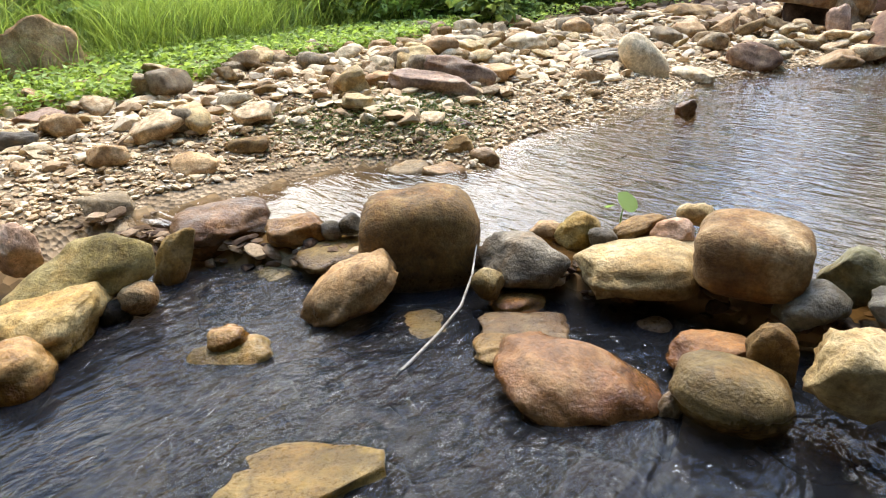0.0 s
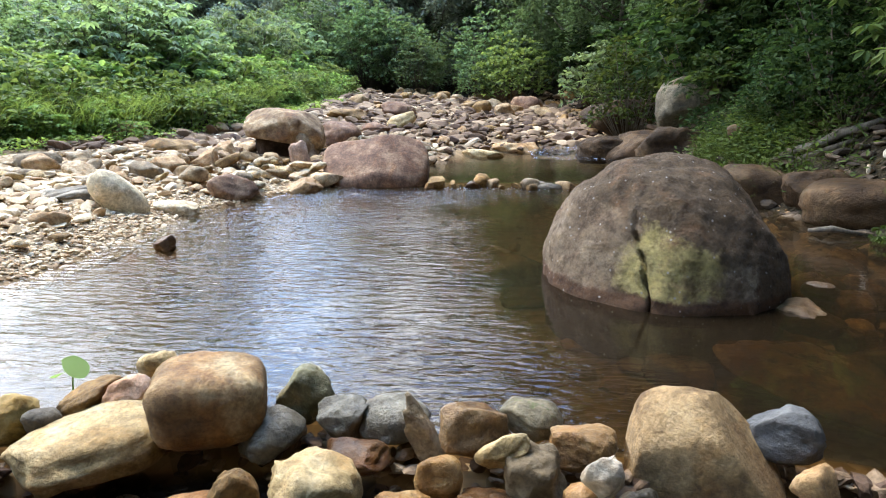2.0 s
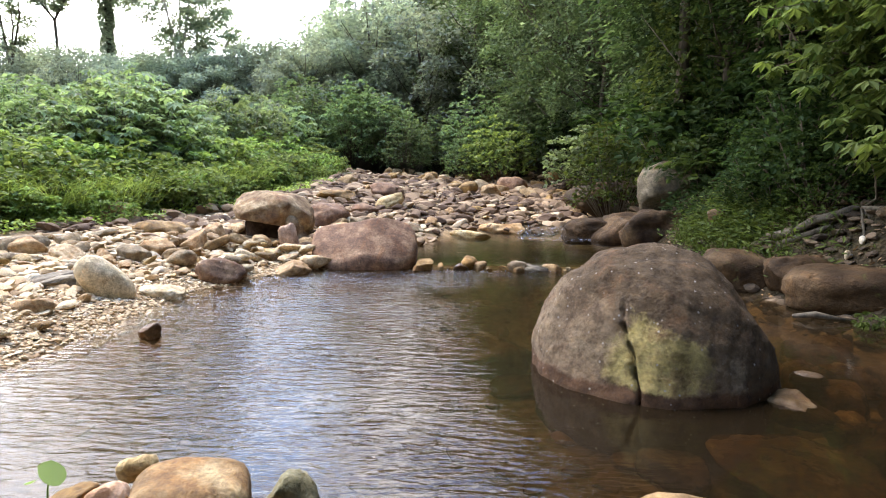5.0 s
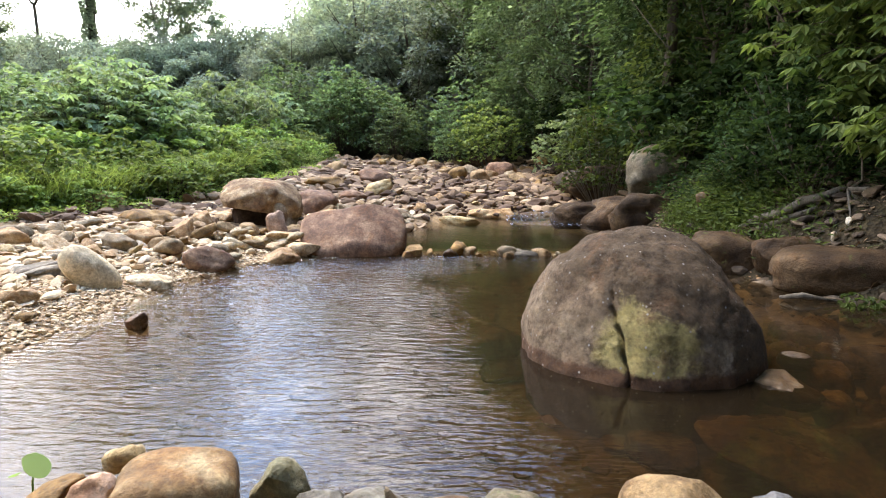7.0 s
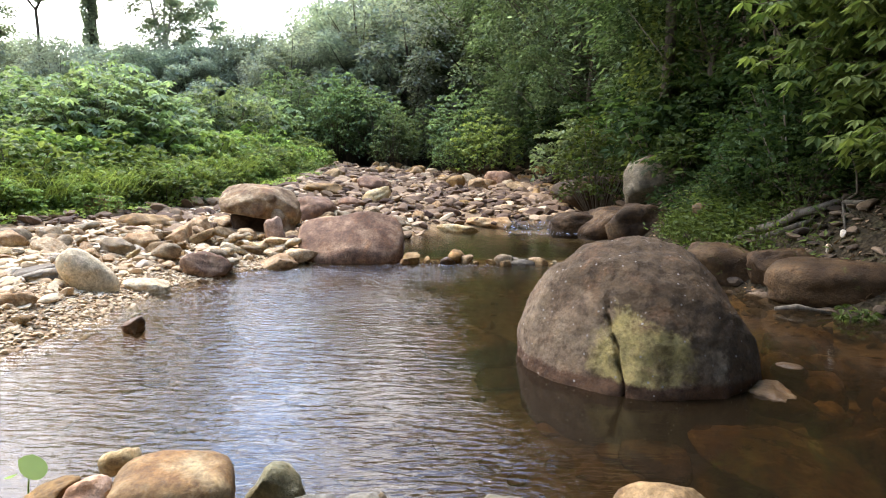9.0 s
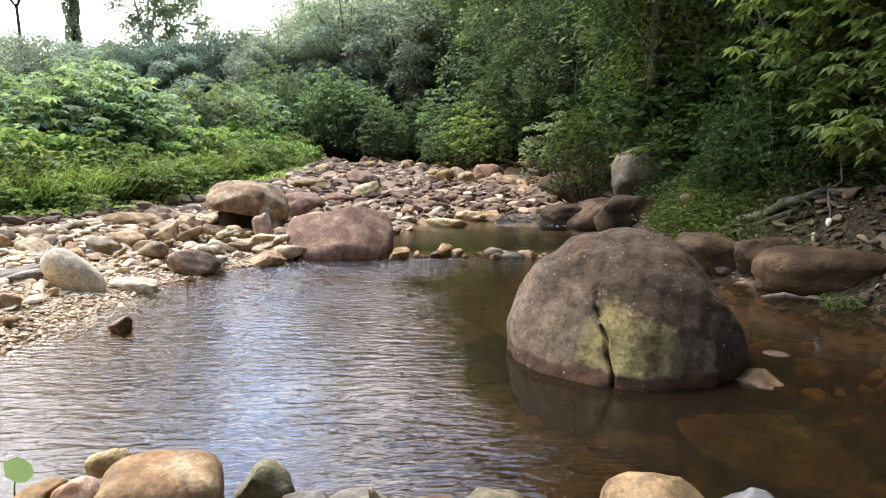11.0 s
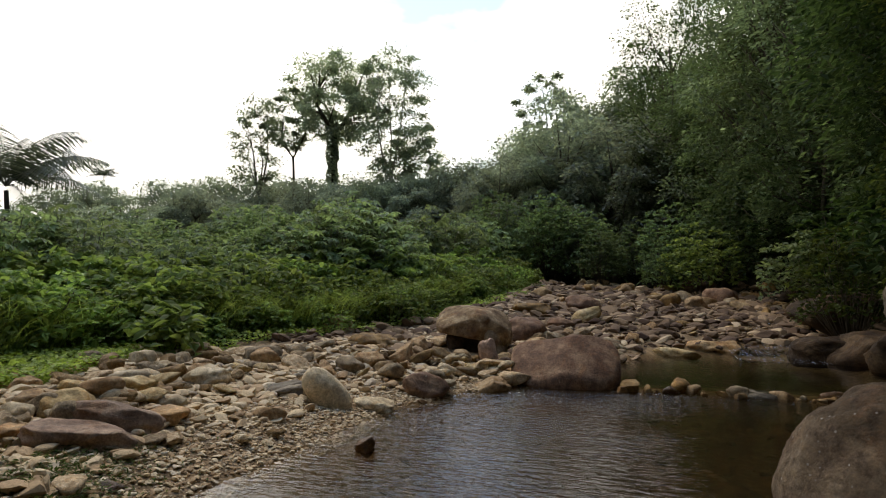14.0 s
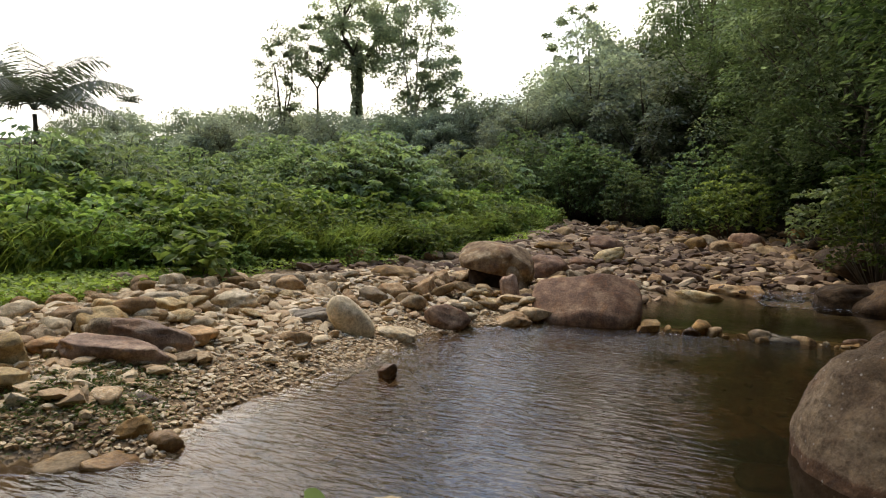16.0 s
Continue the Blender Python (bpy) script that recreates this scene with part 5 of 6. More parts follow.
def far_boulders():
    """Larger brown boulders strewn over the far end of the stream bed."""
    rng = np.random.default_rng(26)
    for i in range(34):
        y = rng.uniform(20, 29)
        x = float(thicket_edge(y)) + rng.uniform(0.1, 1.05) * float(right_shore(y) - thicket_edge(y))
        s = 0.45 + 0.5 * rng.random() ** 1.5
        ob = piece("stone", PEBBLES[(2, 6, 9, 13, 1, 4)[i % 6]], ground)
        ob.matrix_local = pose(x, y, float(ground_z(x, y)) + s * 0.15, rng.uniform(-20, 20), rng.uniform(-20, 20), rng.uniform(0, 360)) @ Matrix.Diagonal((s, s, s * 1.3, 1))


far_boulders()


def creeper_stones():
    """Rounded tan stones lying close together where the bar meets the creeper."""
    rng = np.random.default_rng(27)
    for i in range(130):
        y = rng.uniform(0.2, 8.4)
        x = float(thicket_edge(y)) + 0.1 + 2.1 * rng.random() ** 1.2
        s = 0.2 + 0.24 * rng.random() ** 1.6
        if x > float(left_shore(y)) - 0.9:
            continue
        ob = piece("stone", PEBBLES[int(rng.integers(0, 14))], ground)
        ob.matrix_local = pose(x, y, float(ground_z(x, y)) + s * 0.2, rng.uniform(-18, 18), rng.uniform(-18, 18), rng.uniform(0, 360)) @ Matrix.Diagonal((s, s * 1.05, s * 1.25, 1))


creeper_stones()


def pebble_bed(name, label, spots, sizes, material, seed, detail=1, sink=0.12):
    """Countless small stones in one mesh."""
    rng = np.random.default_rng(seed)
    bv, bf = BLOBS[detail]
    bf = np.array(bf)
    xs, ys = spots
    zs = ground_z(xs, ys)
    n, m = len(xs), len(bv)
    sc = sizes[:, None] * np.stack([np.ones(n), rng.uniform(0.5, 0.9, n), rng.uniform(0.25, 0.55, n)], 1) * 0.5
    a = rng.uniform(0, 6.28, n)
    base = bv[None] * (1 + 0.08 * rng.normal(0, 1, (n, m, 1)))
    for cut in range(7):
        nn = rng.normal(0, 1, (n, 1, 3))
        nn /= np.linalg.norm(nn, axis=2, keepdims=True)
        base = base - np.clip((base * nn).sum(2, keepdims=True) - rng.uniform(0.38, 0.75, (n, 1, 1)), 0, None) * nn * 0.92
    base = base * 1.2
    v = base * sc[:, None, :]
    tl = rng.normal(0, 0.22, n)[:, None]
    vx, vz = v[..., 0] * np.cos(tl) - v[..., 2] * np.sin(tl), v[..., 0] * np.sin(tl) + v[..., 2] * np.cos(tl)
    ca, sa = np.cos(a)[:, None], np.sin(a)[:, None]
    w = np.stack([vx * ca - v[..., 1] * sa + xs[:, None], vx * sa + v[..., 1] * ca + ys[:, None], vz + (zs + sizes * sink)[:, None]], -1)
    f = (bf[None] + (np.arange(n) * m)[:, None, None]).reshape(-1, 3)
    return tagged(new(name, mesh_of(name, w.reshape(-1, 3), f, material, False)), label, "gravel", "", "stuff")


def island_stone(name, stops, rough=0.85):
    mat, nt, bsdf = nodes_of(name)
    geo = nt.nodes.new("ShaderNodeNewGeometry")
    col = ramp(nt, geo.outputs["Random Per Island"], [(at, warmer(c)) for at, c in stops])
    grain = add(nt, "ShaderNodeTexNoise", Scale=55.0, Detail=5.0, Roughness=0.7)
    nt.links.new(geo.outputs["Position"], grain.inputs["Vector"])
    col = mixed(nt, 0.7, col, ramp(nt, grain.outputs["Fac"], [(0.3, (0.38, 0.37, 0.35)), (0.5, (1, 1, 1)), (0.7, (1.35, 1.33, 1.3))]), "MULTIPLY")
    nt.links.new(col, bsdf.inputs["Base Color"])
    bsdf.inputs["Roughness"].default_value, bsdf.inputs["Specular IOR Level"].default_value = rough, 0.3
    bp = add(nt, "ShaderNodeBump", Strength=0.5, Distance=0.01)
    nt.links.new(grain.outputs["Fac"], bp.inputs["Height"]); nt.links.new(bp.outputs[0], bsdf.inputs["Normal"])
    return mat


SHINGLE = island_stone("mixed_shingle", [(0.0, (0.26, 0.175, 0.105)), (0.25, (0.43, 0.32, 0.205)), (0.5, (0.53, 0.43, 0.295)), (0.75, (0.60, 0.51, 0.38)), (0.9, (0.37, 0.32, 0.26)), (1.0, (0.68, 0.61, 0.50))])
BEDSTONE = island_stone("stream_bed_stone", [(0.0, (0.05, 0.028, 0.018)), (0.35, (0.115, 0.075, 0.05)), (0.7, (0.19, 0.132, 0.086)), (0.9, (0.31, 0.225, 0.15)), (1.0, (0.43, 0.345, 0.25))])
SUNKEN = island_stone("sunken_gravel", [(0.0, (0.14, 0.08, 0.033)), (0.4, (0.20, 0.12, 0.055)), (0.75, (0.27, 0.17, 0.08)), (1.0, (0.33, 0.23, 0.12))], 0.6)

# dull stone, its colour lowered for the same bank shade
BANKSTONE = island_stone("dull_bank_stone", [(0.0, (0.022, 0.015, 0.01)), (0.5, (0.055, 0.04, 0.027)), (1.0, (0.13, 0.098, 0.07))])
rng = np.random.default_rng(31)
sx, sy = bank_spots(rng, 27000, -3.0, 9.5, -0.15, 3.2, 1.3)
pebble_bed("shingle", "pale mixed shingle covering the gravel bar", (sx, sy), 0.025 + 0.065 * rng.random(len(sx)) ** 2, SHINGLE, 32)
sx, sy = bank_spots(rng, 7000, -3.0, 14.0, 0.45, 4.8, 0.9)
pebble_bed("shingle", "larger pale cobbles strewn over the gravel bar", (sx, sy), 0.08 + 0.15 * rng.random(len(sx)) ** 2, SHINGLE, 33, 2)
sy = rng.uniform(9.5, 28, 8200)
sx = thicket_edge(sy) + rng.random(8200) * (right_shore(sy) + 0.4 - thicket_edge(sy))
keep = ~((sy < 14) & (sx > left_shore(sy) + 0.15)) & clear_of_block(sx, sy)
sx, sy = sx[keep], sy[keep]
pebble_bed("stream_cobbles", "brown and tan cobbles filling the stony stream bed", (sx, sy), (0.07 + 0.36 * rng.random(len(sx)) ** 3.5) * (0.7 + 0.03 * sy), BEDSTONE, 34, 2)
sy = rng.uniform(-1.5, 9, 1500)
sx = left_shore(sy) + 0.05 + (right_shore(sy) - left_shore(sy)) * rng.random(1500)
pebble_bed("bed_gravel", "brown gravel and stones on the stream bed under water", (sx, sy), 0.04 + 0.2 * rng.random(1500) ** 3, SUNKEN, 35, 2, 0.05)
sx = rng.uniform(-4.3, 5.6, 1200)
sy = dam_line(sx) + rng.normal(-0.08, 0.10, 1200)
pebble_bed("dam_rubble", "small wet rubble packed between the dam stones", (sx, sy), 0.05 + 0.10 * rng.random(1200) ** 2, BEDSTONE, 36, 2, 0.2)
sy = rng.uniform(5.2, 9.5, 500)
sx = right_shore(sy) + rng.uniform(-0.5, 1.6, 500)
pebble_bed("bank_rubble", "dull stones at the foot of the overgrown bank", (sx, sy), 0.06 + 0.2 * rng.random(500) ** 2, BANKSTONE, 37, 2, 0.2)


# ---- plants ----
def make_shrub(seed, height, spread, count, leaf, material, palmate=False):
    """A broad-leaved shrub: some stems and a loose dome of drooping leaves in whorls."""
    rng = np.random.default_rng(seed)
    paths, cs, outs, crowns = [], [], [], []
    heads = int(count / 16)
    for i in range(heads):
        a, r = rng.uniform(0, 6.28), spread * math.sqrt(rng.random())
        top = height * (0.45 + 0.55 * math.sqrt(max(0, 1 - (r / spread) ** 2))) * rng.uniform(0.62, 1.08)
        hub = np.array([r * math.cos(a), r * math.sin(a), top])
        if i % 4 == 0:
            paths.append(([(hub[0] * 0.15, hub[1] * 0.15, -0.1), (hub[0] * 0.6, hub[1] * 0.6, top * 0.5), tuple(hub)], (0.016, 0.011, 0.004)))
        crowns.append(hub)
        crowns.append(hub * np.array([1.05, 1.05, rng.uniform(0.45, 0.85)]) + rng.normal(0, leaf * 0.6, 3))
        p, o = ball_points(rng, 11, hub, (leaf * 1.25, leaf * 1.25, leaf * 0.5), 0.6, -0.5)
        cs.append(p); outs.append(o)
        p, o = ball_points(rng, 5, hub * np.array([1, 1, rng.uniform(0.35, 0.8)]), (leaf * 1.6, leaf * 1.6, leaf * 1.2), 0.4, -0.8)
        cs.append(p); outs.append(o)
    if palmate:
        v, f = whorls(rng, np.array(crowns), leaf * 1.35, 8)
    else:
        v, f = leaves(rng, np.concatenate(cs), np.concatenate(outs), leaf, leaf * 0.72, 0.55, True)
    sv, sf = tubes(paths, 5)
    return mesh_of("stem", sv, sf, DARKBARK, True), mesh_of("foliage", v, f, material)


def plant_of(name, label, category, group, meshes, at, names=("stem", "foliage")):
    ob = thing(name, label, category, at, group)
    for n, me in zip(names, meshes):
        piece(n, me, ob)
    return ob


def scatter(kinds, spots, rng, lo=0.75, hi=1.25, sink=0.05):
    for i, (x, y) in enumerate(spots):
        s = rng.uniform(lo, hi)
        ob = kinds[i % len(kinds)]
        c = copy_thing(ob, pose(x, y, float(ground_z(x, y)) - sink, rng.uniform(-5, 5), rng.uniform(-5, 5), rng.uniform(0, 360)))
        c.scale = (s, s, s * rng.uniform(0.9, 1.15))


rng = np.random.default_rng(51)
SHRUBS = []
for k in range(5):
    at = pose(-11.5 - 1.9 * k, 9.5 + 2.2 * k, float(ground_z(-11.5 - 1.9 * k, 9.5 + 2.2 * k)) - 0.05)
    SHRUBS.append(plant_of("shrub", "dense green broad-leaved shrub in the bank thicket", "shrub", "shrubs of the bank thicket",
                           make_shrub(60 + k, 2.4, 1.5, 2500, 0.155, SHRUBLEAF, k != 2), at))
spots = []
while len(spots) < 150:
    y = rng.uniform(-3, 34)
    d = 2.9 + 18 * rng.random() ** 1.25
    if y < 7.5:
        d += 3.4
    spots.append((float(thicket_edge(y)) - d, y))
scatter(SHRUBS, [p for p in spots if p[1] > 14], rng, 0.8, 1.3)
scatter(SHRUBS, [p for p in spots if p[1] <= 14], rng, 0.62, 1.05)

LOW = []
for k in range(3):
    at = pose(-7.9, 10.4 + k, float(ground_z(-7.9, 10.4 + k)) - 0.03)
    LOW.append(plant_of("bush", "low bright green bush at the edge of the thicket", "bush", "low bushes at the thicket edge",
                        make_shrub(70 + k, 0.8, 0.75, 760, 0.10, HERBLEAF), at))
spots = []
for i in range(270):
    y = rng.uniform(-2, 30)
    spots.append((float(thicket_edge(y)) - rng.uniform(0.3, 3.4) - (rng.uniform(0.8, 3.2) if y < 7 else 0), y))
spots = [p for p in spots if p[1] > 5.5 or p[0] < thicket_edge(p[1]) - 3.2]
scatter(LOW, [p for p in spots if p[0] > thicket_edge(p[1]) - 1.6], rng, 0.55, 1.2)
scatter(LOW, [p for p in spots if p[0] <= thicket_edge(p[1]) - 1.6], rng, 1.1, 1.9)


def ground_cover(name, label, xs, ys, length, width, height, material, seed):
    rng = np.random.default_rng(seed)
    n = len(xs)
    c = np.stack([xs, ys, ground_z(xs, ys) + height * rng.random(n)], 1)
    o = rng.normal(0, 1, (n, 3))
    o[:, 2] = np.abs(o[:, 2]) * 0.8
    v, f = leaves(rng, c, o, length, width, 0.2)
    return tagged(new(name, mesh_of(name, v, f, material)), label, "plants", "", "stuff")


def grass(name, label, xs, ys, height, material, seed):
    """Blades: narrow bent triangles."""
    rng = np.random.default_rng(seed)
    n = len(xs)
    b = np.stack([xs, ys, ground_z(xs, ys) - 0.01], 1)
    a = rng.uniform(0, 6.28, n)
    side = np.stack([np.cos(a), np.sin(a), np.zeros(n)], 1) * 0.006
    lean = rng.normal(0, 0.45, (n, 3)); lean[:, 2] = 1
    h = (height * rng.uniform(0.5, 1.2, n))[:, None]
    mid, tip = b + lean * h * 0.6, b + lean * h * np.array([1.5, 1.5, 0.95])
    v = np.stack([b - side, b + side, mid + side * 0.8, mid - side * 0.8, tip], 1).reshape(-1, 3)
    i = np.arange(n)[:, None] * 5
    f = (i + [[0, 1, 2, 3]]).tolist() + (i + [[3, 2, 4]]).tolist()
    return tagged(new(name, mesh_of(name, v, f, material)), label, "grass", "", "stuff")


n = 44000
gy = np.concatenate([rng.uniform(-2, 8, 26000), rng.uniform(8, 30, 18000)])
gx = thicket_edge(gy) + 0.35 - 3.6 * rng.random(n) ** 1.3 + 0.3 * wobble(gy, gy, 0.4)
ground_cover("creeper", "bright green low creeper spreading from the thicket onto the gravel", gx, gy, 0.075, 0.06, 0.16, MEADOWLEAF, 81)
n = 26000
gy = rng.uniform(7, 30, n)
gx = thicket_edge(gy) - 0.5 - 3.6 * rng.random(n)
ground_cover("herbage", "light green herbs filling the gaps between the low bushes", gx, gy, 0.13, 0.06, 1.0, HERBLEAF, 90)
n = 15000
gy = 9 + 9 * rng.random(n)
gx = thicket_edge(gy) - 0.6 - 2.2 * rng.random(n) ** 1.2
grass("grass", "tall feathery yellow-green grass before the shrubs", gx, gy, 0.85, MEADOWLEAF, 91)
n = 12000
gy = rng.uniform(-3, 16, n)
gx = thicket_edge(gy) - 0.8 - 3.5 * rng.random(n)
grass("grass", "bright green grass along the thicket edge", gx, gy, 0.42, MEADOWLEAF, 82)
more = np.random.default_rng(88)
gy = more.uniform(-3, 8.5, 30000)
gx = thicket_edge(gy) - 1.1 - 4.2 * more.random(30000)
keep = np.hypot(gx + 7.5, gy - 1.15) > 1.0
grass("grass", "tall pale green grass standing behind the creeper", gx[keep], gy[keep], 0.85, MEADOWLEAF, 89)
n = 1500
gy = rng.normal(2.9, 0.5, n)
gx = left_shore(gy) - 0.55 + rng.normal(0, 0.28, n)
gx, gy = np.repeat(gx, 2) + more.normal(-0.1, 0.08, 2 * n), np.repeat(gy, 2) + more.normal(0, 0.08, 2 * n)
ground_cover("creeper", "sparse olive weeds among the gravel at the water", gx, gy, 0.045, 0.014, 0.05, SEDGELEAF, 83)


def make_tree(seed, height, crown, clumps, per, leaf, leafmat, bark, girth=0.16, bare=0.45, flat=0.55, puff=(0.30, 0.52), rise=0.0, drape=0):
    """A forest tree: a tapering trunk, limbs to uneven clumps, leaves round each of them, and hanging strands of creeper."""
    rng = np.random.default_rng(seed)
    lean = rng.normal(0, 0.04, 2) * height
    trunk_top = height * 0.82
    pts = [(lean[0] * t ** 1.5 + 0.1 * math.sin(t * 5 + seed), lean[1] * t ** 1.5, -0.3 + (trunk_top + 0.3) * t) for t in np.linspace(0, 1, 8)]
    trunk = tubes([(pts, [girth * (1 - 0.75 * t) * (1.35 if t == 0 else 1) for t in np.linspace(0, 1, 8)])], 8)
    limbs, cs, outs = [], [], []
    for i in range(clumps):
        t = bare + (1 - bare) * (i + 0.5) / clumps
        a = i * 2.4 + rng.uniform(-0.5, 0.5)
        reach = crown * math.sqrt(max(0.05, 1 - ((t - bare - 0.35 * (1 - bare)) / (1 - bare) / 0.85) ** 2)) * rng.uniform(0.55, 1.05)
        s = np.array(pts[max(0, min(7, int((t - rise) * 7)))])
        e = np.array([s[0] + reach * math.cos(a), s[1] + reach * math.sin(a), height * t + rng.uniform(-0.04, 0.06) * height])
        limbs.append(([tuple(s), tuple(s * 0.5 + e * 0.5 + [0, 0, -0.04 * height]), tuple(e)], (girth * 0.34, girth * 0.2, girth * 0.06)))
        rad = crown * rng.uniform(*puff)
        p, o = ball_points(rng, per, e, (rad, rad, rad * flat), 0.45, -0.5)
        p = p + rng.normal(0, rad * 0.10, p.shape)
        cs.append(p); outs.append(o)
        for j in range(drape):
            b = rng.uniform(0, 6.28)
            top = e + np.array([math.cos(b), math.sin(b), 0]) * rad * rng.uniform(0.5, 1.0)
            down = np.linspace(0, rng.uniform(0.10, 0.28) * height, 18)[:, None]
            p = top + down * np.array([0, 0, -1.0]) + rng.normal(0, 0.10, (18, 3))
            p[:, 2] = np.maximum(p[:, 2], 0.1)
            cs.append(p); outs.append(np.tile([math.cos(b), math.sin(b), 0.0], (18, 1)))
    v, f = leaves(rng, np.concatenate(cs), np.concatenate(outs), leaf, leaf * 0.5, 0.7)
    lv, lf = tubes(limbs, 5)
    return mesh_of("trunk", *trunk, bark, True), mesh_of("branchwork", lv, lf, bark, True), mesh_of("crown", v, f, leafmat)


TREEPARTS = ("trunk", "branchwork", "crown")


def tree_at(x, y, label, meshes, s=1.0, turn=0.0, group=""):
    ob = plant_of("tree", label, "tree", group, meshes, pose(x, y, float(ground_z(x, y)) - 0.1, 0, 0, turn), TREEPARTS)
    ob.scale = (s, s, s)
    return ob


# the wooded slope
HILL, MIDHILL, COARSE = [], [], []
for k in range(6):
    bare = (0.12, 0.2, 0.3, 0.1, 0.25, 0.15)[k]
    HILL.append(tree_at(9 + 2.6 * k, 16 + 3 * k, "dense dark green forest tree on the steep slope",
                        make_tree(90 + k, 7.5, 2.4, 22, 250, 0.18, (WOODLEAF, WOODLEAF, BANKLEAF)[k % 3], DARKBARK, 0.14, bare, 0.62, (0.24, 0.5), 0.0, 4), 1.0, 0, "trees of the wooded slope"))
for k in range(4):
    MIDHILL.append(tree_at(10 + 3.6 * k, 30 + 4 * k, "grey-green creeper-hung tree higher up the wooded slope",
                           make_tree(95 + k, 8.2, 2.5, 24, 240, 0.19, MIDLEAF, DARKBARK, 0.14, (0.15, 0.3, 0.2, 0.1)[k], 0.6, (0.22, 0.48), 0.0, 5), 1.0, 0, "trees higher up the slope"))
# unseen trees downstream, added to block sky light from behind and beside
for k in range(2):
    COARSE.append(tree_at(12 + 3 * k, -4 - 5 * k, "added dark forest tree, out of view downstream, blocking sky light",
                          make_tree(97 + k, 7.5, 2.6, 12, 110, 0.42, WOODLEAF, DARKBARK, 0.14, 0.15, 0.7), 1.4, 0, "trees downstream"))
spots = []
while len(spots) < 150:
    y = 6 + 66 * rng.random() ** 1.25
    d = 1.6 + 26 * rng.random() ** 1.4
    spots.append((float(right_shore(y)) + d + (2.2 if y < 15 else 0), y))
scatter(HILL, [p for p in spots if 15 <= p[1] < 19], rng, 0.85, 1.6, 0.3)
scatter(MIDHILL, [p for p in spots if p[1] >= 19], rng, 0.85, 1.5, 0.3)
NEARHILL = []
for k in range(3):
    NEARHILL.append(tree_at(9.5 + 2.1 * k, 9 + 2.5 * k, "small-leaved forest tree on the bank",
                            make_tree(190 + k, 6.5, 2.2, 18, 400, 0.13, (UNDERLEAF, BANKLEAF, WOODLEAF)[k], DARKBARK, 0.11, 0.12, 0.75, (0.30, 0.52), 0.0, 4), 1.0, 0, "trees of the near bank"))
scatter(NEARHILL, [p for p in spots if p[1] < 15], rng, 0.8, 1.25, 0.3)
spots = [(rng.uniform(7.5, 16), rng.uniform(-14, 6)) for i in range(26)] + [(rng.uniform(-14, 8), rng.uniform(-26, -13)) for i in range(14)]
scatter(COARSE, spots, rng, 1.1, 1.7, 0.3)
scatter(COARSE, [(rng.uniform(-13, 10), rng.uniform(-13, -7)) for i in range(20)], rng, 1.6, 2.2, 0.3)
FARHILL = []
for k in range(2):
    FARHILL.append(tree_at(4.6 + 3 * k, 36 + 4 * k, "hazy green forest tree at the far end of the slope",
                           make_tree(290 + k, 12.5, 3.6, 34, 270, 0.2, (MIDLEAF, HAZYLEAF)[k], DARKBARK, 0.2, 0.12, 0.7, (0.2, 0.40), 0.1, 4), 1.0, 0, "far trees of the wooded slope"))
scatter(FARHILL, [(4.4, 37), (5.4, 33), (7.5, 35), (4.9, 43), (9.0, 31), (8.0, 25), (1.6, 46), (6.2, 28.5), (10, 38)], rng, 1.0, 1.3, 0.3)
scatter(FARHILL, [(-0.5, 50), (-3.6, 56), (0.8, 44), (-1.6, 46)], rng, 0.55, 0.7, 0.3)
scatter(HILL, [(12.5, 28), (11, 20), (13, 24)], rng, 1.75, 2.1, 0.3)

# undergrowth at the foot of the slope
UNDER = []
for k in range(4):
    at = pose(6.2 + k, 11.5 + 1.3 * k, float(ground_z(6.2 + k, 11.5 + 1.3 * k)) - 0.05)
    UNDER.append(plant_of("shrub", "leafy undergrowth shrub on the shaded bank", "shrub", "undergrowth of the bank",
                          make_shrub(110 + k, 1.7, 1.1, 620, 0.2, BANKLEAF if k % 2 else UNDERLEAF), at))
spots = []
while len(spots) < 105:
    y = 4.5 + 27 * rng.random()
    d = 0.5 + 5.5 * rng.random() ** 1.3
    spots.append((float(right_shore(y)) + d, y))
for i in range(26):
    spots.append((rng.uniform(-4.5, 5), rng.uniform(28, 33)))
for i in range(24):
    spots.append((rng.uniform(-9.5, -3.0), rng.uniform(30, 40)))
spots = [p for p in spots if p[1] > 11.5]
scatter(UNDER, [p for p in spots if p[1] < 27], rng, 0.6, 1.4)
FARUNDER = plant_of("shrub", "tall grey-green shrub at the far end of the stream bed", "shrub", "far undergrowth", make_shrub(118, 3.1, 1.2, 1500, 0.15, MIDLEAF), pose(-2.5, 31, float(ground_z(-2.5, 31)) - 0.05))
scatter([FARUNDER], [p for p in spots if p[1] >= 27], rng, 0.7, 1.4)
FINE = []
for k in range(3):
    at = pose(5.6 + k, 8.6 + k, float(ground_z(5.6 + k, 8.6 + k)) - 0.05)
    FINE.append(plant_of("bush", "small-leaved shaded bush on the steep bank", "bush", "small bushes of the bank",
                         make_shrub(115 + k, 0.95, 0.8, 1000, 0.085, BANKLEAF if k == 1 else UNDERLEAF), at))
spots = []
while len(spots) < 75:
    y = rng.uniform(5.0, 13)
    x = float(right_shore(y)) + 0.9 + 3.6 * rng.random()
    if not (9.8 < y and x < 5.0) and not (y < 8.8 and x > 4.9):
        spots.append((x, y))
scatter(FINE, spots, rng, 0.5, 1.25)
n = 32000
gy = 6.3 + 18.7 * rng.random(n) ** 1.5
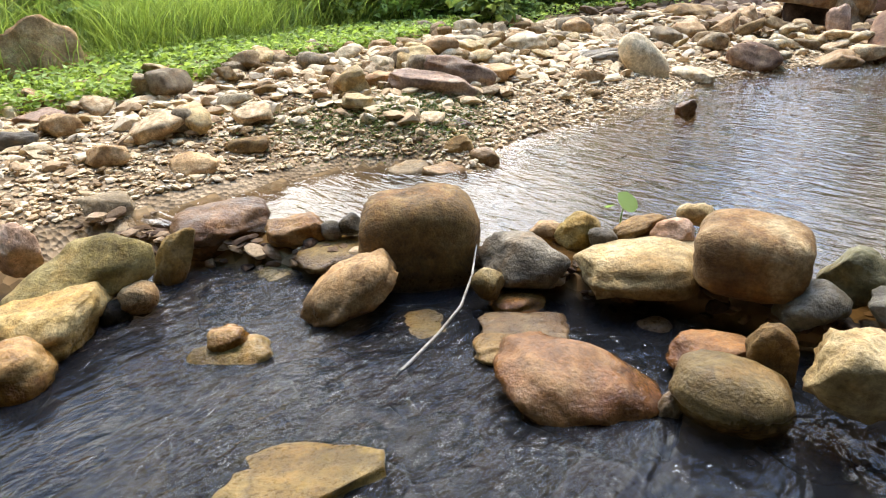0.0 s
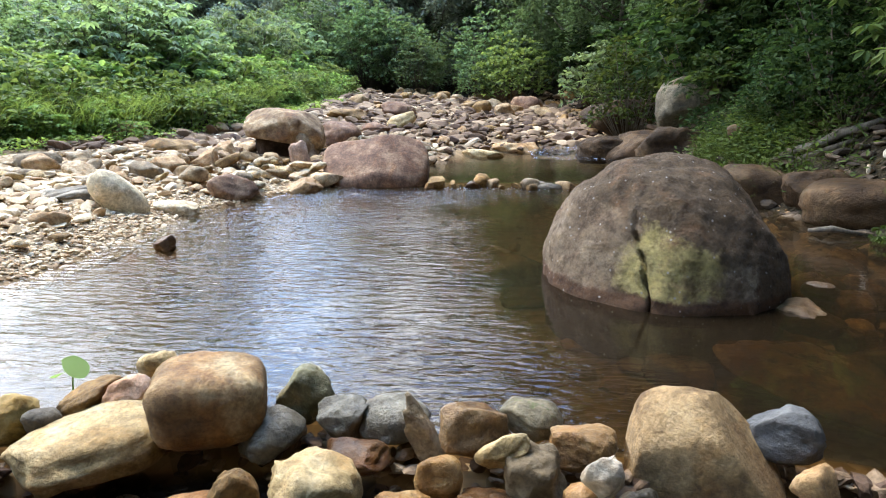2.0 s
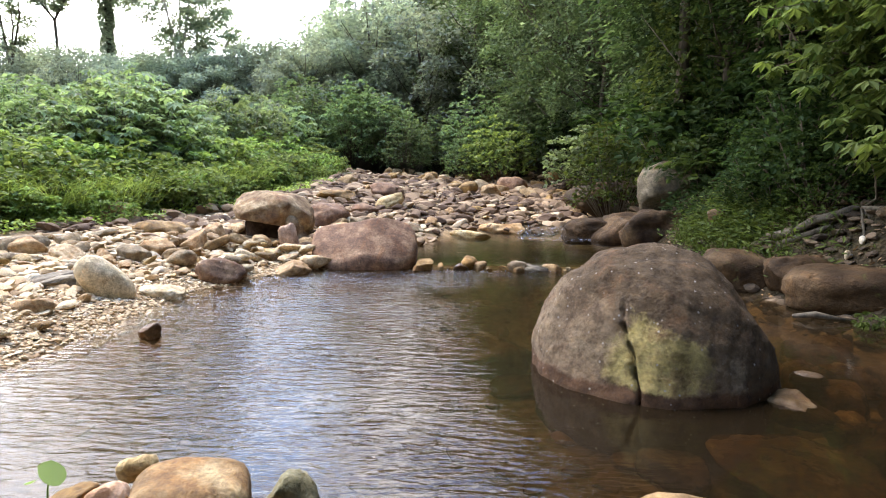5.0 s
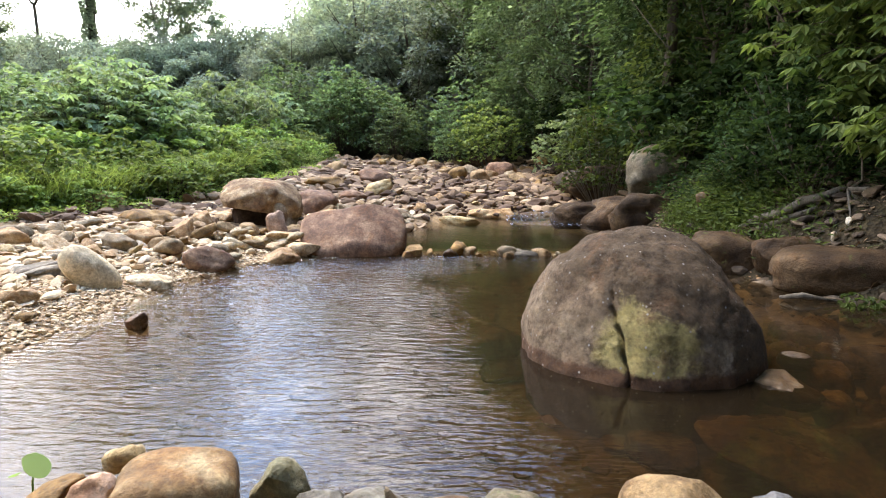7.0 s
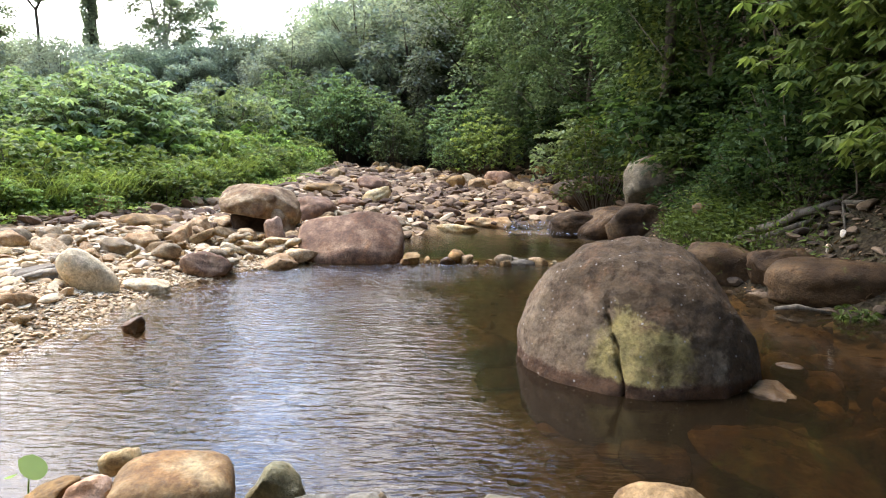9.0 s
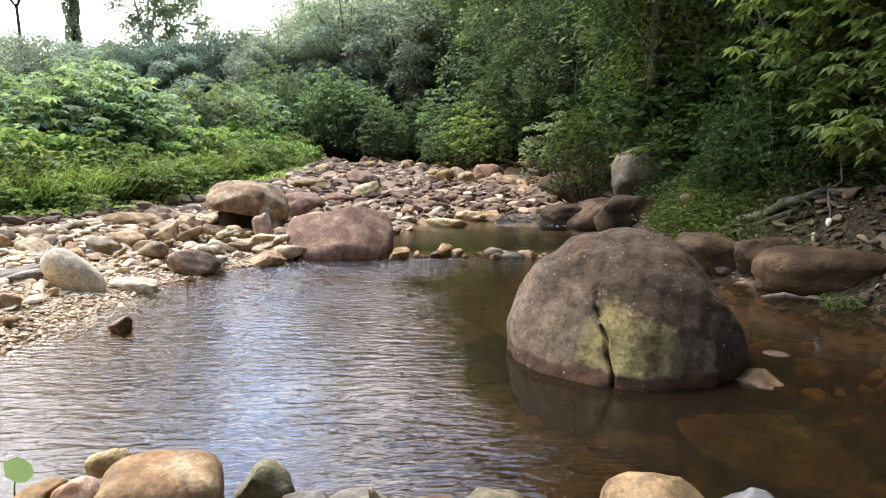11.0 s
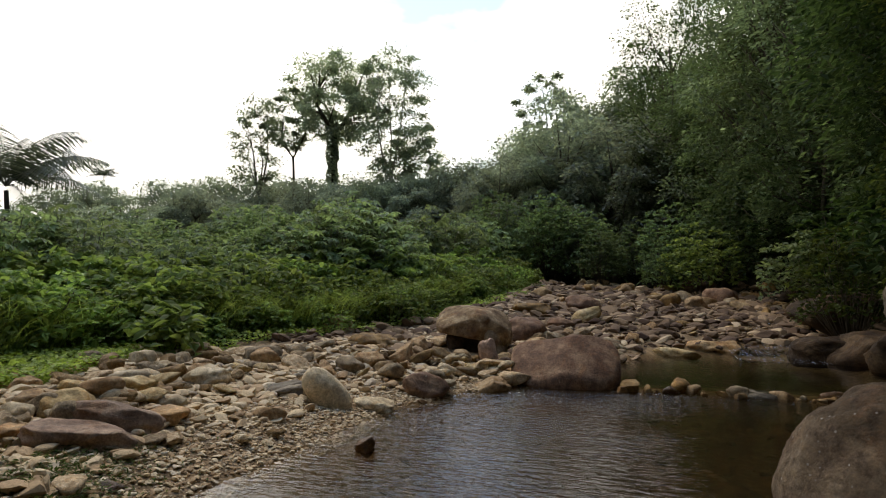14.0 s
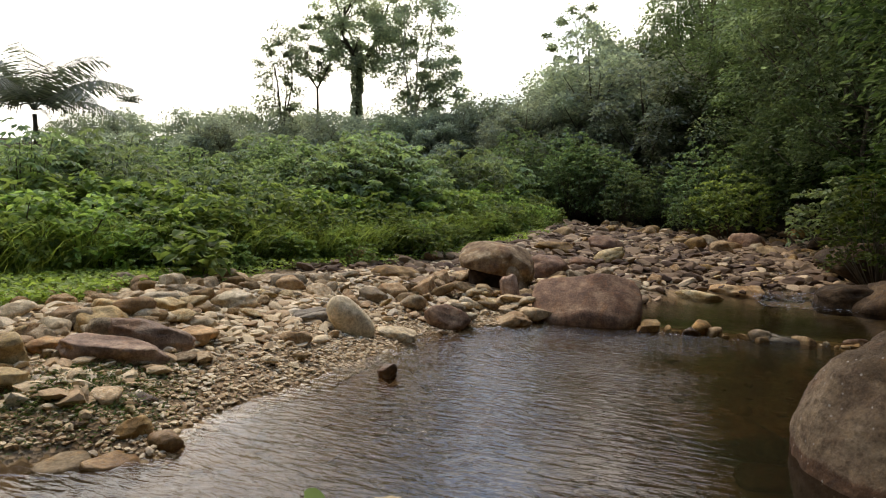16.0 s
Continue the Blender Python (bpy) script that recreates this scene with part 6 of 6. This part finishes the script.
gx = right_shore(gy) + 0.35 + np.where(gy < 8.3, 0.8, 0) + 4.0 * rng.random(n)
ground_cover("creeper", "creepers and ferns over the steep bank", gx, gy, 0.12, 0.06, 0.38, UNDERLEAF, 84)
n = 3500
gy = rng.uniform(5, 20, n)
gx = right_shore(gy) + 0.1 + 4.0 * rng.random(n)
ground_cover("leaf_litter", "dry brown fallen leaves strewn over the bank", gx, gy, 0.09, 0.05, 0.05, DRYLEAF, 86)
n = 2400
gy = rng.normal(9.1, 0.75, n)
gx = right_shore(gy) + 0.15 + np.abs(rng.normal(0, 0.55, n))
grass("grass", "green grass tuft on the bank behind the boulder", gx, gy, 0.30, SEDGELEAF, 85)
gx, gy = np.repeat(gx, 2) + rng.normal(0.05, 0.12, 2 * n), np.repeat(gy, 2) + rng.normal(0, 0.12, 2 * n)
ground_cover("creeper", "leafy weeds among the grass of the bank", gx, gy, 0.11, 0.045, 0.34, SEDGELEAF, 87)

# tall trees added with crowns out of view, to shade the near bank
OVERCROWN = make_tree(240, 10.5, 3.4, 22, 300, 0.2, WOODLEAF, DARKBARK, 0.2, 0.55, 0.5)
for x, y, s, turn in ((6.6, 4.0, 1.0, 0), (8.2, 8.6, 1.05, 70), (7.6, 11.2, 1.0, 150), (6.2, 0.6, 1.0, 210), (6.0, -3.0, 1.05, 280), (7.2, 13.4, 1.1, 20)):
    tree_at(x, y, "added tall dark tree with an unseen crown shading the bank", OVERCROWN, s, turn, "tall trees of the near bank")

# further added trees, leaning streamward to darken the bank below
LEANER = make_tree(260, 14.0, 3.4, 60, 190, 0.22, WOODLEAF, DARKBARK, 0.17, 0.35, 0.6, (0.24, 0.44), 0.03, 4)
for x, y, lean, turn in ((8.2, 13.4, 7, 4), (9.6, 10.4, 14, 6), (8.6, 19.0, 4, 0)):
    leaner = tree_at(x, y, "added tall dark tree leaning out to shade the bank", LEANER, 1.0, 0, "leaning trees of the near bank")
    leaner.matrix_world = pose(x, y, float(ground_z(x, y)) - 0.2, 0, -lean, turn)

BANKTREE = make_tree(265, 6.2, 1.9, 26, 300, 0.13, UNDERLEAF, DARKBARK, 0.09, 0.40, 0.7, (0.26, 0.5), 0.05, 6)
for x, y, s, turn in ((5.7, 9.5, 0.95, 0), (6.0, 11.3, 1.0, 80), (6.4, 8.1, 0.9, 160), (5.6, 13.3, 1.05, 250), (6.8, 10.2, 1.15, 310)):
    tree_at(x, y, "creeper-hung young tree shading the foot of the bank", BANKTREE, s, turn, "shading trees of the bank")

# single plants that stand out along the bank
def bank_plant(name, label, x, y, height, spread, count, leaf, material, seed):
    plant_of(name, label, name, "", make_shrub(seed, height, spread, count, leaf, material), pose(x, y, float(ground_z(x, y)) - 0.05))


bank_plant("shrub", "yellow-green bush hung with creepers beside the stream", 3.9, 15.2, 2.4, 1.15, 1900, 0.13, SEDGELEAF, 150)
bank_plant("shrub", "light green bush overhanging the stream bed", 1.9, 27.5, 2.9, 1.6, 1500, 0.2, HERBLEAF, 151)
bank_plant("shrub", "small leafy sprig at the water edge", 4.2, 5.75, 0.30, 0.28, 130, 0.075, SEDGELEAF, 155)
bank_plant("shrub", "blue-green leafy herb clump on the bank", 4.6, 22.5, 2.2, 1.3, 1300, 0.2, SHRUBLEAF, 152)
bank_plant("shrub", "broad-leaved weed clump at the gravel edge", -7.3, 7.6, 0.7, 0.6, 160, 0.24, HERBLEAF, 153)


def vine_column(x, y, height, radius, count, leaf, material, seed, label):
    """A trunk smothered in climbing leaves."""
    rng = np.random.default_rng(seed)
    ob = thing("tree", label, "tree", pose(x, y, float(ground_z(x, y)) - 0.1))
    trunk = tubes([([(0, 0, 0), (0.05, 0, height * 0.5), (-0.1, 0.1, height)], (0.16, 0.12, 0.06))], 9)
    z = height * rng.random(count)
    a = rng.uniform(0, 6.28, count)
    r = radius * (0.75 + 0.35 * np.sin(z * 2.3 + a * 2) * np.cos(z * 1.1)) * rng.uniform(0.7, 1.05, count)
    c = np.stack([r * np.cos(a), r * np.sin(a), z], 1)
    o = np.stack([np.cos(a), np.sin(a), np.zeros(count)], 1)
    v, f = leaves(rng, c, o, leaf, leaf * 0.75, 0.9, True)
    piece("trunk", mesh_of("trunk", *trunk, DARKBARK, True), ob)
    piece("vine", mesh_of("vine", v, f, material), ob, "leafy green vine curtain")


vine_column(4.95, 14.0, 6.5, 0.95, 2800, 0.15, BOUGHLEAF, 160, "tree trunk smothered in bright climbing vines")
vine_column(5.9, 12.4, 5.5, 0.7, 1900, 0.15, BANKLEAF, 161, "dark tree trunk draped with vines")
vine_column(6.0, 14.5, 8.0, 0.9, 2600, 0.18, BANKLEAF, 162, "tall trunk wrapped in vines on the slope")


# tall trees beyond the thicket
def canopy_tree(x, y, label, seed, height, crown, low, pads, pad, per, bark, girth, forks=3, lean=0.0, leaf=0.28):
    """A tall open-crowned tree: a forked trunk whose limbs carry flat pads of small leaves."""
    rng = np.random.default_rng(seed)
    split = height * (low + rng.uniform(-0.12, 0.02))
    pts = [(lean * t * t + 0.12 * math.sin(t * 4 + seed), 0.1 * math.cos(t * 3 + seed), -0.3 + (split + 0.3) * t) for t in np.linspace(0, 1, 8)]
    trunk = tubes([(pts, [girth * (1 - 0.35 * t) * (1.5 if t == 0 else 1) for t in np.linspace(0, 1, 8)])], 9)
    base = np.array(pts[-1])
    arms = []
    limbs = []
    for k in range(forks):
        a = 6.28 * k / forks + rng.uniform(-0.4, 0.4)
        e = np.array([lean + crown * 0.45 * math.cos(a), crown * 0.45 * math.sin(a), height * rng.uniform(0.84, 0.95)])
        mid = base * 0.5 + e * 0.5 + rng.normal(0, 0.3, 3) + [0.15 * crown * math.cos(a), 0.15 * crown * math.sin(a), 0]
        arms.append((base, mid, e))
        limbs.append(([tuple(base), tuple(mid), tuple(e)], (girth * 0.6, girth * 0.42, girth * 0.12)))
    cs, outs = [], []
    for i in range(pads):
        u = (i + rng.uniform(0.2, 0.8)) / pads
        z = height * (low + (1 - low) * u)
        a = i * 2.4 + rng.uniform(-0.5, 0.5)
        r = crown * math.sqrt(max(0.03, 1 - ((u - 0.5) / 0.56) ** 2)) * math.sqrt(rng.uniform(0.12, 1.05))
        e = np.array([lean + r * math.cos(a), r * math.sin(a), z])
        b, m, t = min(arms, key=lambda arm: np.linalg.norm(arm[2][:2] - e[:2]))
        s = b + (m - b) * rng.uniform(0.1, 1.0) if u < 0.45 else m + (t - m) * rng.uniform(0, 0.9)
        limbs.append(([tuple(s), tuple(s * 0.45 + e * 0.55 + [0, 0, 0.1]), tuple(e)], (girth * 0.2, girth * 0.13, girth * 0.05)))
        rad = pad * rng.uniform(0.5, 1.4)
        p, o = ball_points(rng, int(per * rng.uniform(0.6, 1.3)), e, (rad, rad, rad * 0.42), 0.15, -0.7)
        p = p + rng.normal(0, rad * 0.24, p.shape)
        cs.append(p); outs.append(o)
    v, f = leaves(rng, np.concatenate(cs), np.concatenate(outs), leaf, leaf * 0.55, 0.6)
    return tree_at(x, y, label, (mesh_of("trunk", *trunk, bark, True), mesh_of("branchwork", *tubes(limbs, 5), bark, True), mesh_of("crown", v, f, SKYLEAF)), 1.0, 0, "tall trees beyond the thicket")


canopy_tree(-25.1, 45, "tall vine-wrapped dark tree with a wide crown", 201, 17.4, 4.0, 0.62, 60, 0.95, 280, DARKBARK, 0.3, 4, 0.3)
canopy_tree(-20.3, 45, "tall pale-trunked tree with layered branches", 202, 17.4, 3.3, 0.42, 58, 0.85, 190, PALEBARK, 0.17, 3, 0.4)
canopy_tree(-18.2, 46, "slender pale tree with a thin crown", 203, 11.5, 2.3, 0.5, 28, 0.7, 220, PALEBARK, 0.13, 2, 0.2)
canopy_tree(-28.6, 45, "slender forked tree with a small crown", 204, 15.4, 2.2, 0.66, 26, 0.75, 210, DARKBARK, 0.16, 2, -0.5)
canopy_tree(-32.6, 45, "thin-crowned tree with layered pads of leaves", 205, 14.6, 2.5, 0.4, 38, 0.8, 200, DARKBARK, 0.16, 3, 0.0)
canopy_tree(-8.2, 46, "pale open-branched tree at the edge of the slope", 206, 15.0, 2.7, 0.5, 34, 0.6, 150, PALEBARK, 0.15, 3, 0.8)

vine_column(-25.0, 44.6, 12.8, 0.6, 5200, 0.24, SKYLEAF, 163, "thick creeper-wrapped trunk beyond the thicket")
BACK = []
for k in range(3):
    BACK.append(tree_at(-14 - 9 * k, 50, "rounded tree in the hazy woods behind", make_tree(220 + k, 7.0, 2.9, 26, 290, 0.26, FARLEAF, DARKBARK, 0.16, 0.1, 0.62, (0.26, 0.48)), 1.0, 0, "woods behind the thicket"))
for i in range(110):
    y = rng.uniform(38, 62)
    way = rng.uniform(-52, -3) if i % 3 else rng.uniform(-26, -3)
    x = y * math.tan(radians(way))
    slope = float(lerp_line(way, [-52, -40, -20, -14, -10, -6, -3], [0.115, 0.14, 0.15, 0.175, 0.19, 0.235, 0.27]))
    top = slope * math.hypot(x, y) + 1.5 - float(ground_z(x, y))
    scatter([BACK[int(rng.integers(0, 3))]], [(x, y)], rng, top / 7.3 * 0.82, top / 7.3 * 1.08, 0.1)


def palm_at(x, y, height, fronds, length, s, seed):
    rng = np.random.default_rng(seed)
    ob = thing("palm", "feathery palm rising over the thicket", "palm", pose(x, y, float(ground_z(x, y)), 0, 0, 40), "palms")
    height = (height - float(ground_z(x, y))) / s
    ob.scale = (s, s, s)
    trunk = tubes([([(0.1 * math.sin(t * 3), 0, height * t - 0.2) for t in np.linspace(0, 1, 7)], [0.17 - 0.06 * t for t in np.linspace(0, 1, 7)])], 8)
    piece("trunk", mesh_of("trunk", *trunk, DARKBARK, True), ob)
    for i in range(fronds):
        a, up = i * 2.4, 1.45 - 1.15 * (i / fronds) + rng.uniform(-0.1, 0.1)
        pts = []
        for t in np.linspace(0, 1, 8):
            r, z = length * t * math.cos(up * (1 - 0.5 * t)), length * (t * math.sin(up) - 0.45 * t ** 2.6)
            pts.append((r * math.cos(a), r * math.sin(a), height + z))
        rv, rf = tube(pts, [0.03 * (1 - 0.8 * t) for t in np.linspace(0, 1, 8)], 4)
        # a comb of leaflets on both sides, longest in the middle
        q = np.array([t for t in np.linspace(0.12, 0.99, 44) for side in (1, -1)])
        sign = np.tile([1.0, -1.0], 44)
        p, k = np.array(pts), np.minimum((q * 7).astype(int), 6)
        along = p[k + 1] - p[k]
        at = p[k] + along * (q * 7 - k)[:, None]
        along /= np.linalg.norm(along, axis=1)[:, None]
        sd = np.array([-math.sin(a), math.cos(a), 0])[None] * sign[:, None]
        ln = (length * 0.26 * np.sin(np.clip(q, 0, 1) * 2.7 + 0.25) * rng.uniform(0.85, 1.1, 88))[:, None]
        tip = at + (sd + along * 0.55 + np.array([0, 0, -0.75]) + rng.normal(0, 0.08, (88, 3))) * ln
        w = along * 0.034
        v = np.stack([at - w, at + w, (at + tip) / 2 + w + [0, 0, 0.03], tip, (at + tip) / 2 - w + [0, 0, 0.03]], 1).reshape(-1, 3)
        f = np.arange(88)[:, None] * 5
        f = np.concatenate([f + [[0, 1, 2, 4]], f + [[4, 2, 3, 3]]])
        f = [tuple(r[:3]) if r[2] == r[3] else tuple(r) for r in f.tolist()]
        base = len(rv)
        f = [tuple(i + base for i in r) for r in f]
        piece("frond", mesh_of("frond", [tuple(r) for r in rv] + v.tolist(), [tuple(r) for r in rf] + f, PALMLEAF), ob)


for x, y, h, s in ((-35.9, 25.5, 7.0, 1.15), (-55.8, 50.2, 12.6, 0.32)):
    palm_at(x, y, h, 20, 5.2, s, int(-10 * x))


def overhang():
    """Leafy boughs with large lobed leaves that hang out over the bank."""
    rng = np.random.default_rng(140)
    for x, y, tall, reach, turn, tiers in ((5.55, 6.75, 2.9, 1.35, 176, 20), (5.7, 7.9, 3.4, 1.6, 180, 24), (6.1, 7.5, 3.9, 1.75, 178, 26), (6.5, 6.3, 3.6, 1.5, 172, 22), (6.4, 8.9, 4.3, 1.9, 182, 24), (7.9, 8.6, 4.6, 1.9, 165, 20), (7.6, 10.2, 5.0, 2.2, 185, 22), (8.2, 11.6, 5.6, 2.4, 180, 22)):
        ob = thing("tree", "young leafy tree leaning out over the water from the bank", "tree", pose(x, y, float(ground_z(x, y)) - 0.1, 0, 0, turn), "leaning bank trees")
        stem = [(0, 0, 0), (0.08, 0, tall * 0.3), (0.3, 0, tall * 0.62), (0.75, 0, tall * 0.9)]
        limbs, hubs = [], []
        for i in range(tiers):
            u = (i + 0.5) / tiers
            h = tall * (0.10 + 0.92 * u)
            a = rng.uniform(-1.45, 1.45)
            out = reach * (0.45 + 0.55 * math.sin(2.6 * u + 0.35)) * rng.uniform(0.6, 1.08)
            s = np.array([0.75 * u * u, 0, h * 0.92])
            e = s + np.array([out * math.cos(a), out * math.sin(a) * 0.9, rng.uniform(-0.25, 0.2)])
            m = s * 0.5 + e * 0.5 + np.array([0, 0, 0.16])
            limbs.append(([tuple(s), tuple(m), tuple(e)], (0.02, 0.013, 0.005)))
            for t in np.linspace(0.3, 1.0, 7):
                c = s * (1 - t) ** 2 + 2 * m * t * (1 - t) + e * t * t
                for j in range(3):
                    hubs.append(c + rng.normal(0, 0.12, 3) - [0, 0, 0.03])
        v, f = whorls(rng, np.array(hubs), 0.19, 7, 0.5, 0.46)
        piece("trunk", mesh_of("trunk", *tubes([(stem, (0.07, 0.055, 0.04, 0.02))], 7), DARKBARK, True), ob)
        piece("branchwork", mesh_of("branchwork", *tubes(limbs, 5), DARKBARK, True), ob)
        piece("foliage", mesh_of("foliage", v, f, BOUGHLEAF), ob)


overhang()


# ---- dead wood and small things ----
def log_at(label, points, radii, name="log"):
    ob = new(name, mesh_of(name, *tubes([(points, radii)], 9), DEADWOOD, True))
    return tagged(ob, label, name)


log_at("bleached fallen log lying up the bank", [(3.67, 8.68, 0.20), (3.84, 8.44, 0.37), (3.97, 8.20, 0.47), (4.16, 8.02, 0.66), (4.36, 7.80, 0.76), (4.55, 7.70, 0.91), (4.72, 7.58, 0.98), (4.92, 7.46, 1.10)], (0.02, 0.04, 0.044, 0.055, 0.052, 0.06, 0.055, 0.04))
log_at("second grey fallen branch beside the log", [(3.78, 8.42, 0.28), (4.05, 8.10, 0.45), (4.34, 7.75, 0.66), (4.63, 7.5, 0.85)], (0.025, 0.045, 0.045, 0.03), "branch")


def root_tangle():
    """The torn root plate at the upper end of the log."""
    rng = np.random.default_rng(19)
    ob = thing("root", "tangle of bleached roots hanging from the end of the log", "root", pose(4.92, 7.42, 1.08))
    ways = [((0.22, -0.25, 0.02), (0.34, -0.5, -0.28), (0.30, -0.55, -0.5), 0.03), ((0.1, -0.1, 0.12), (0.0, -0.2, 0.36), (-0.12, -0.25, 0.6), 0.014)]
    for k in range(9):
        a = rng.uniform(-0.6, 0.9)
        ways.append(((0.15 * math.sin(a), -0.15, -0.1), (0.35 * math.sin(a), -0.3 + rng.uniform(-0.1, 0.1), -0.35), (0.5 * math.sin(a) + rng.normal(0, 0.12), -0.35 + rng.normal(0, 0.15), -0.7), rng.uniform(0.007, 0.02)))
    for p, q, r, w in ways:
        piece("root_strand", mesh_of("root_strand", *tubes([([(0, 0, 0), p, q, r], (w, w, w * 0.75, w * 0.35))], 6), DEADWOOD, True), ob)


root_tangle()
log_at("flat driftwood stick at the water edge", [(3.5, 6.15, 0.03), (3.7, 6.1, 0.06), (4.0, 6.0, 0.02)], (0.02, 0.035, 0.015), "branch")


def white_stick():
    ob = new("stick", mesh_of("stick", *tubes([([(-2.20, 1.68, 0.03), (-2.06, 1.49, -0.02), (-1.96, 1.30, -0.07), (-1.93, 1.12, -0.12), (-1.91, 0.94, -0.155), (-1.914, 0.835, -0.19)], (0.004, 0.006, 0.007, 0.008, 0.008, 0.009))], 7), STICKWOOD, True))
    tagged(ob, "thin bleached stick lying down the dam into the water", "stick")


white_stick()


def seedling():
    ob = thing("seedling", "small green two-leaved plant growing between the dam stones", "plant", pose(-1.79, 2.38, 0.0))
    piece("stem", mesh_of("stem", *tubes([([(0, 0, -0.05), (0.01, 0, 0.08), (0.03, 0, 0.17)], (0.004, 0.004, 0.003))], 5), HERBLEAF, True), ob)
    for x, y, z, size, turn, droop in ((0.05, -0.01, 0.175, 0.062, -25, 38), (-0.035, 0.015, 0.11, 0.04, 150, 30)):
        v, f = [(0.0, 0.0, 0.0)], []
        for k in range(14):
            a = 2 * math.pi * k / 14
            r = size * (1 - 0.18 * math.cos(a) * (1 if abs(a - math.pi) > 0.5 else 1.9))
            v.append((size * 0.55 + r * math.cos(a), r * 0.86 * math.sin(a), 0.18 * abs(r * math.sin(a))))
            f.append((0, 1 + k, 1 + (k + 1) % 14))
        v[0] = (size * 0.55, 0.0, 0.0)
        leaf = piece("leaf", mesh_of("leaf", v, f, HERBLEAF, True), ob)
        leaf.matrix_local = pose(x - 0.02, y, z, 0, droop, turn)



seedling()
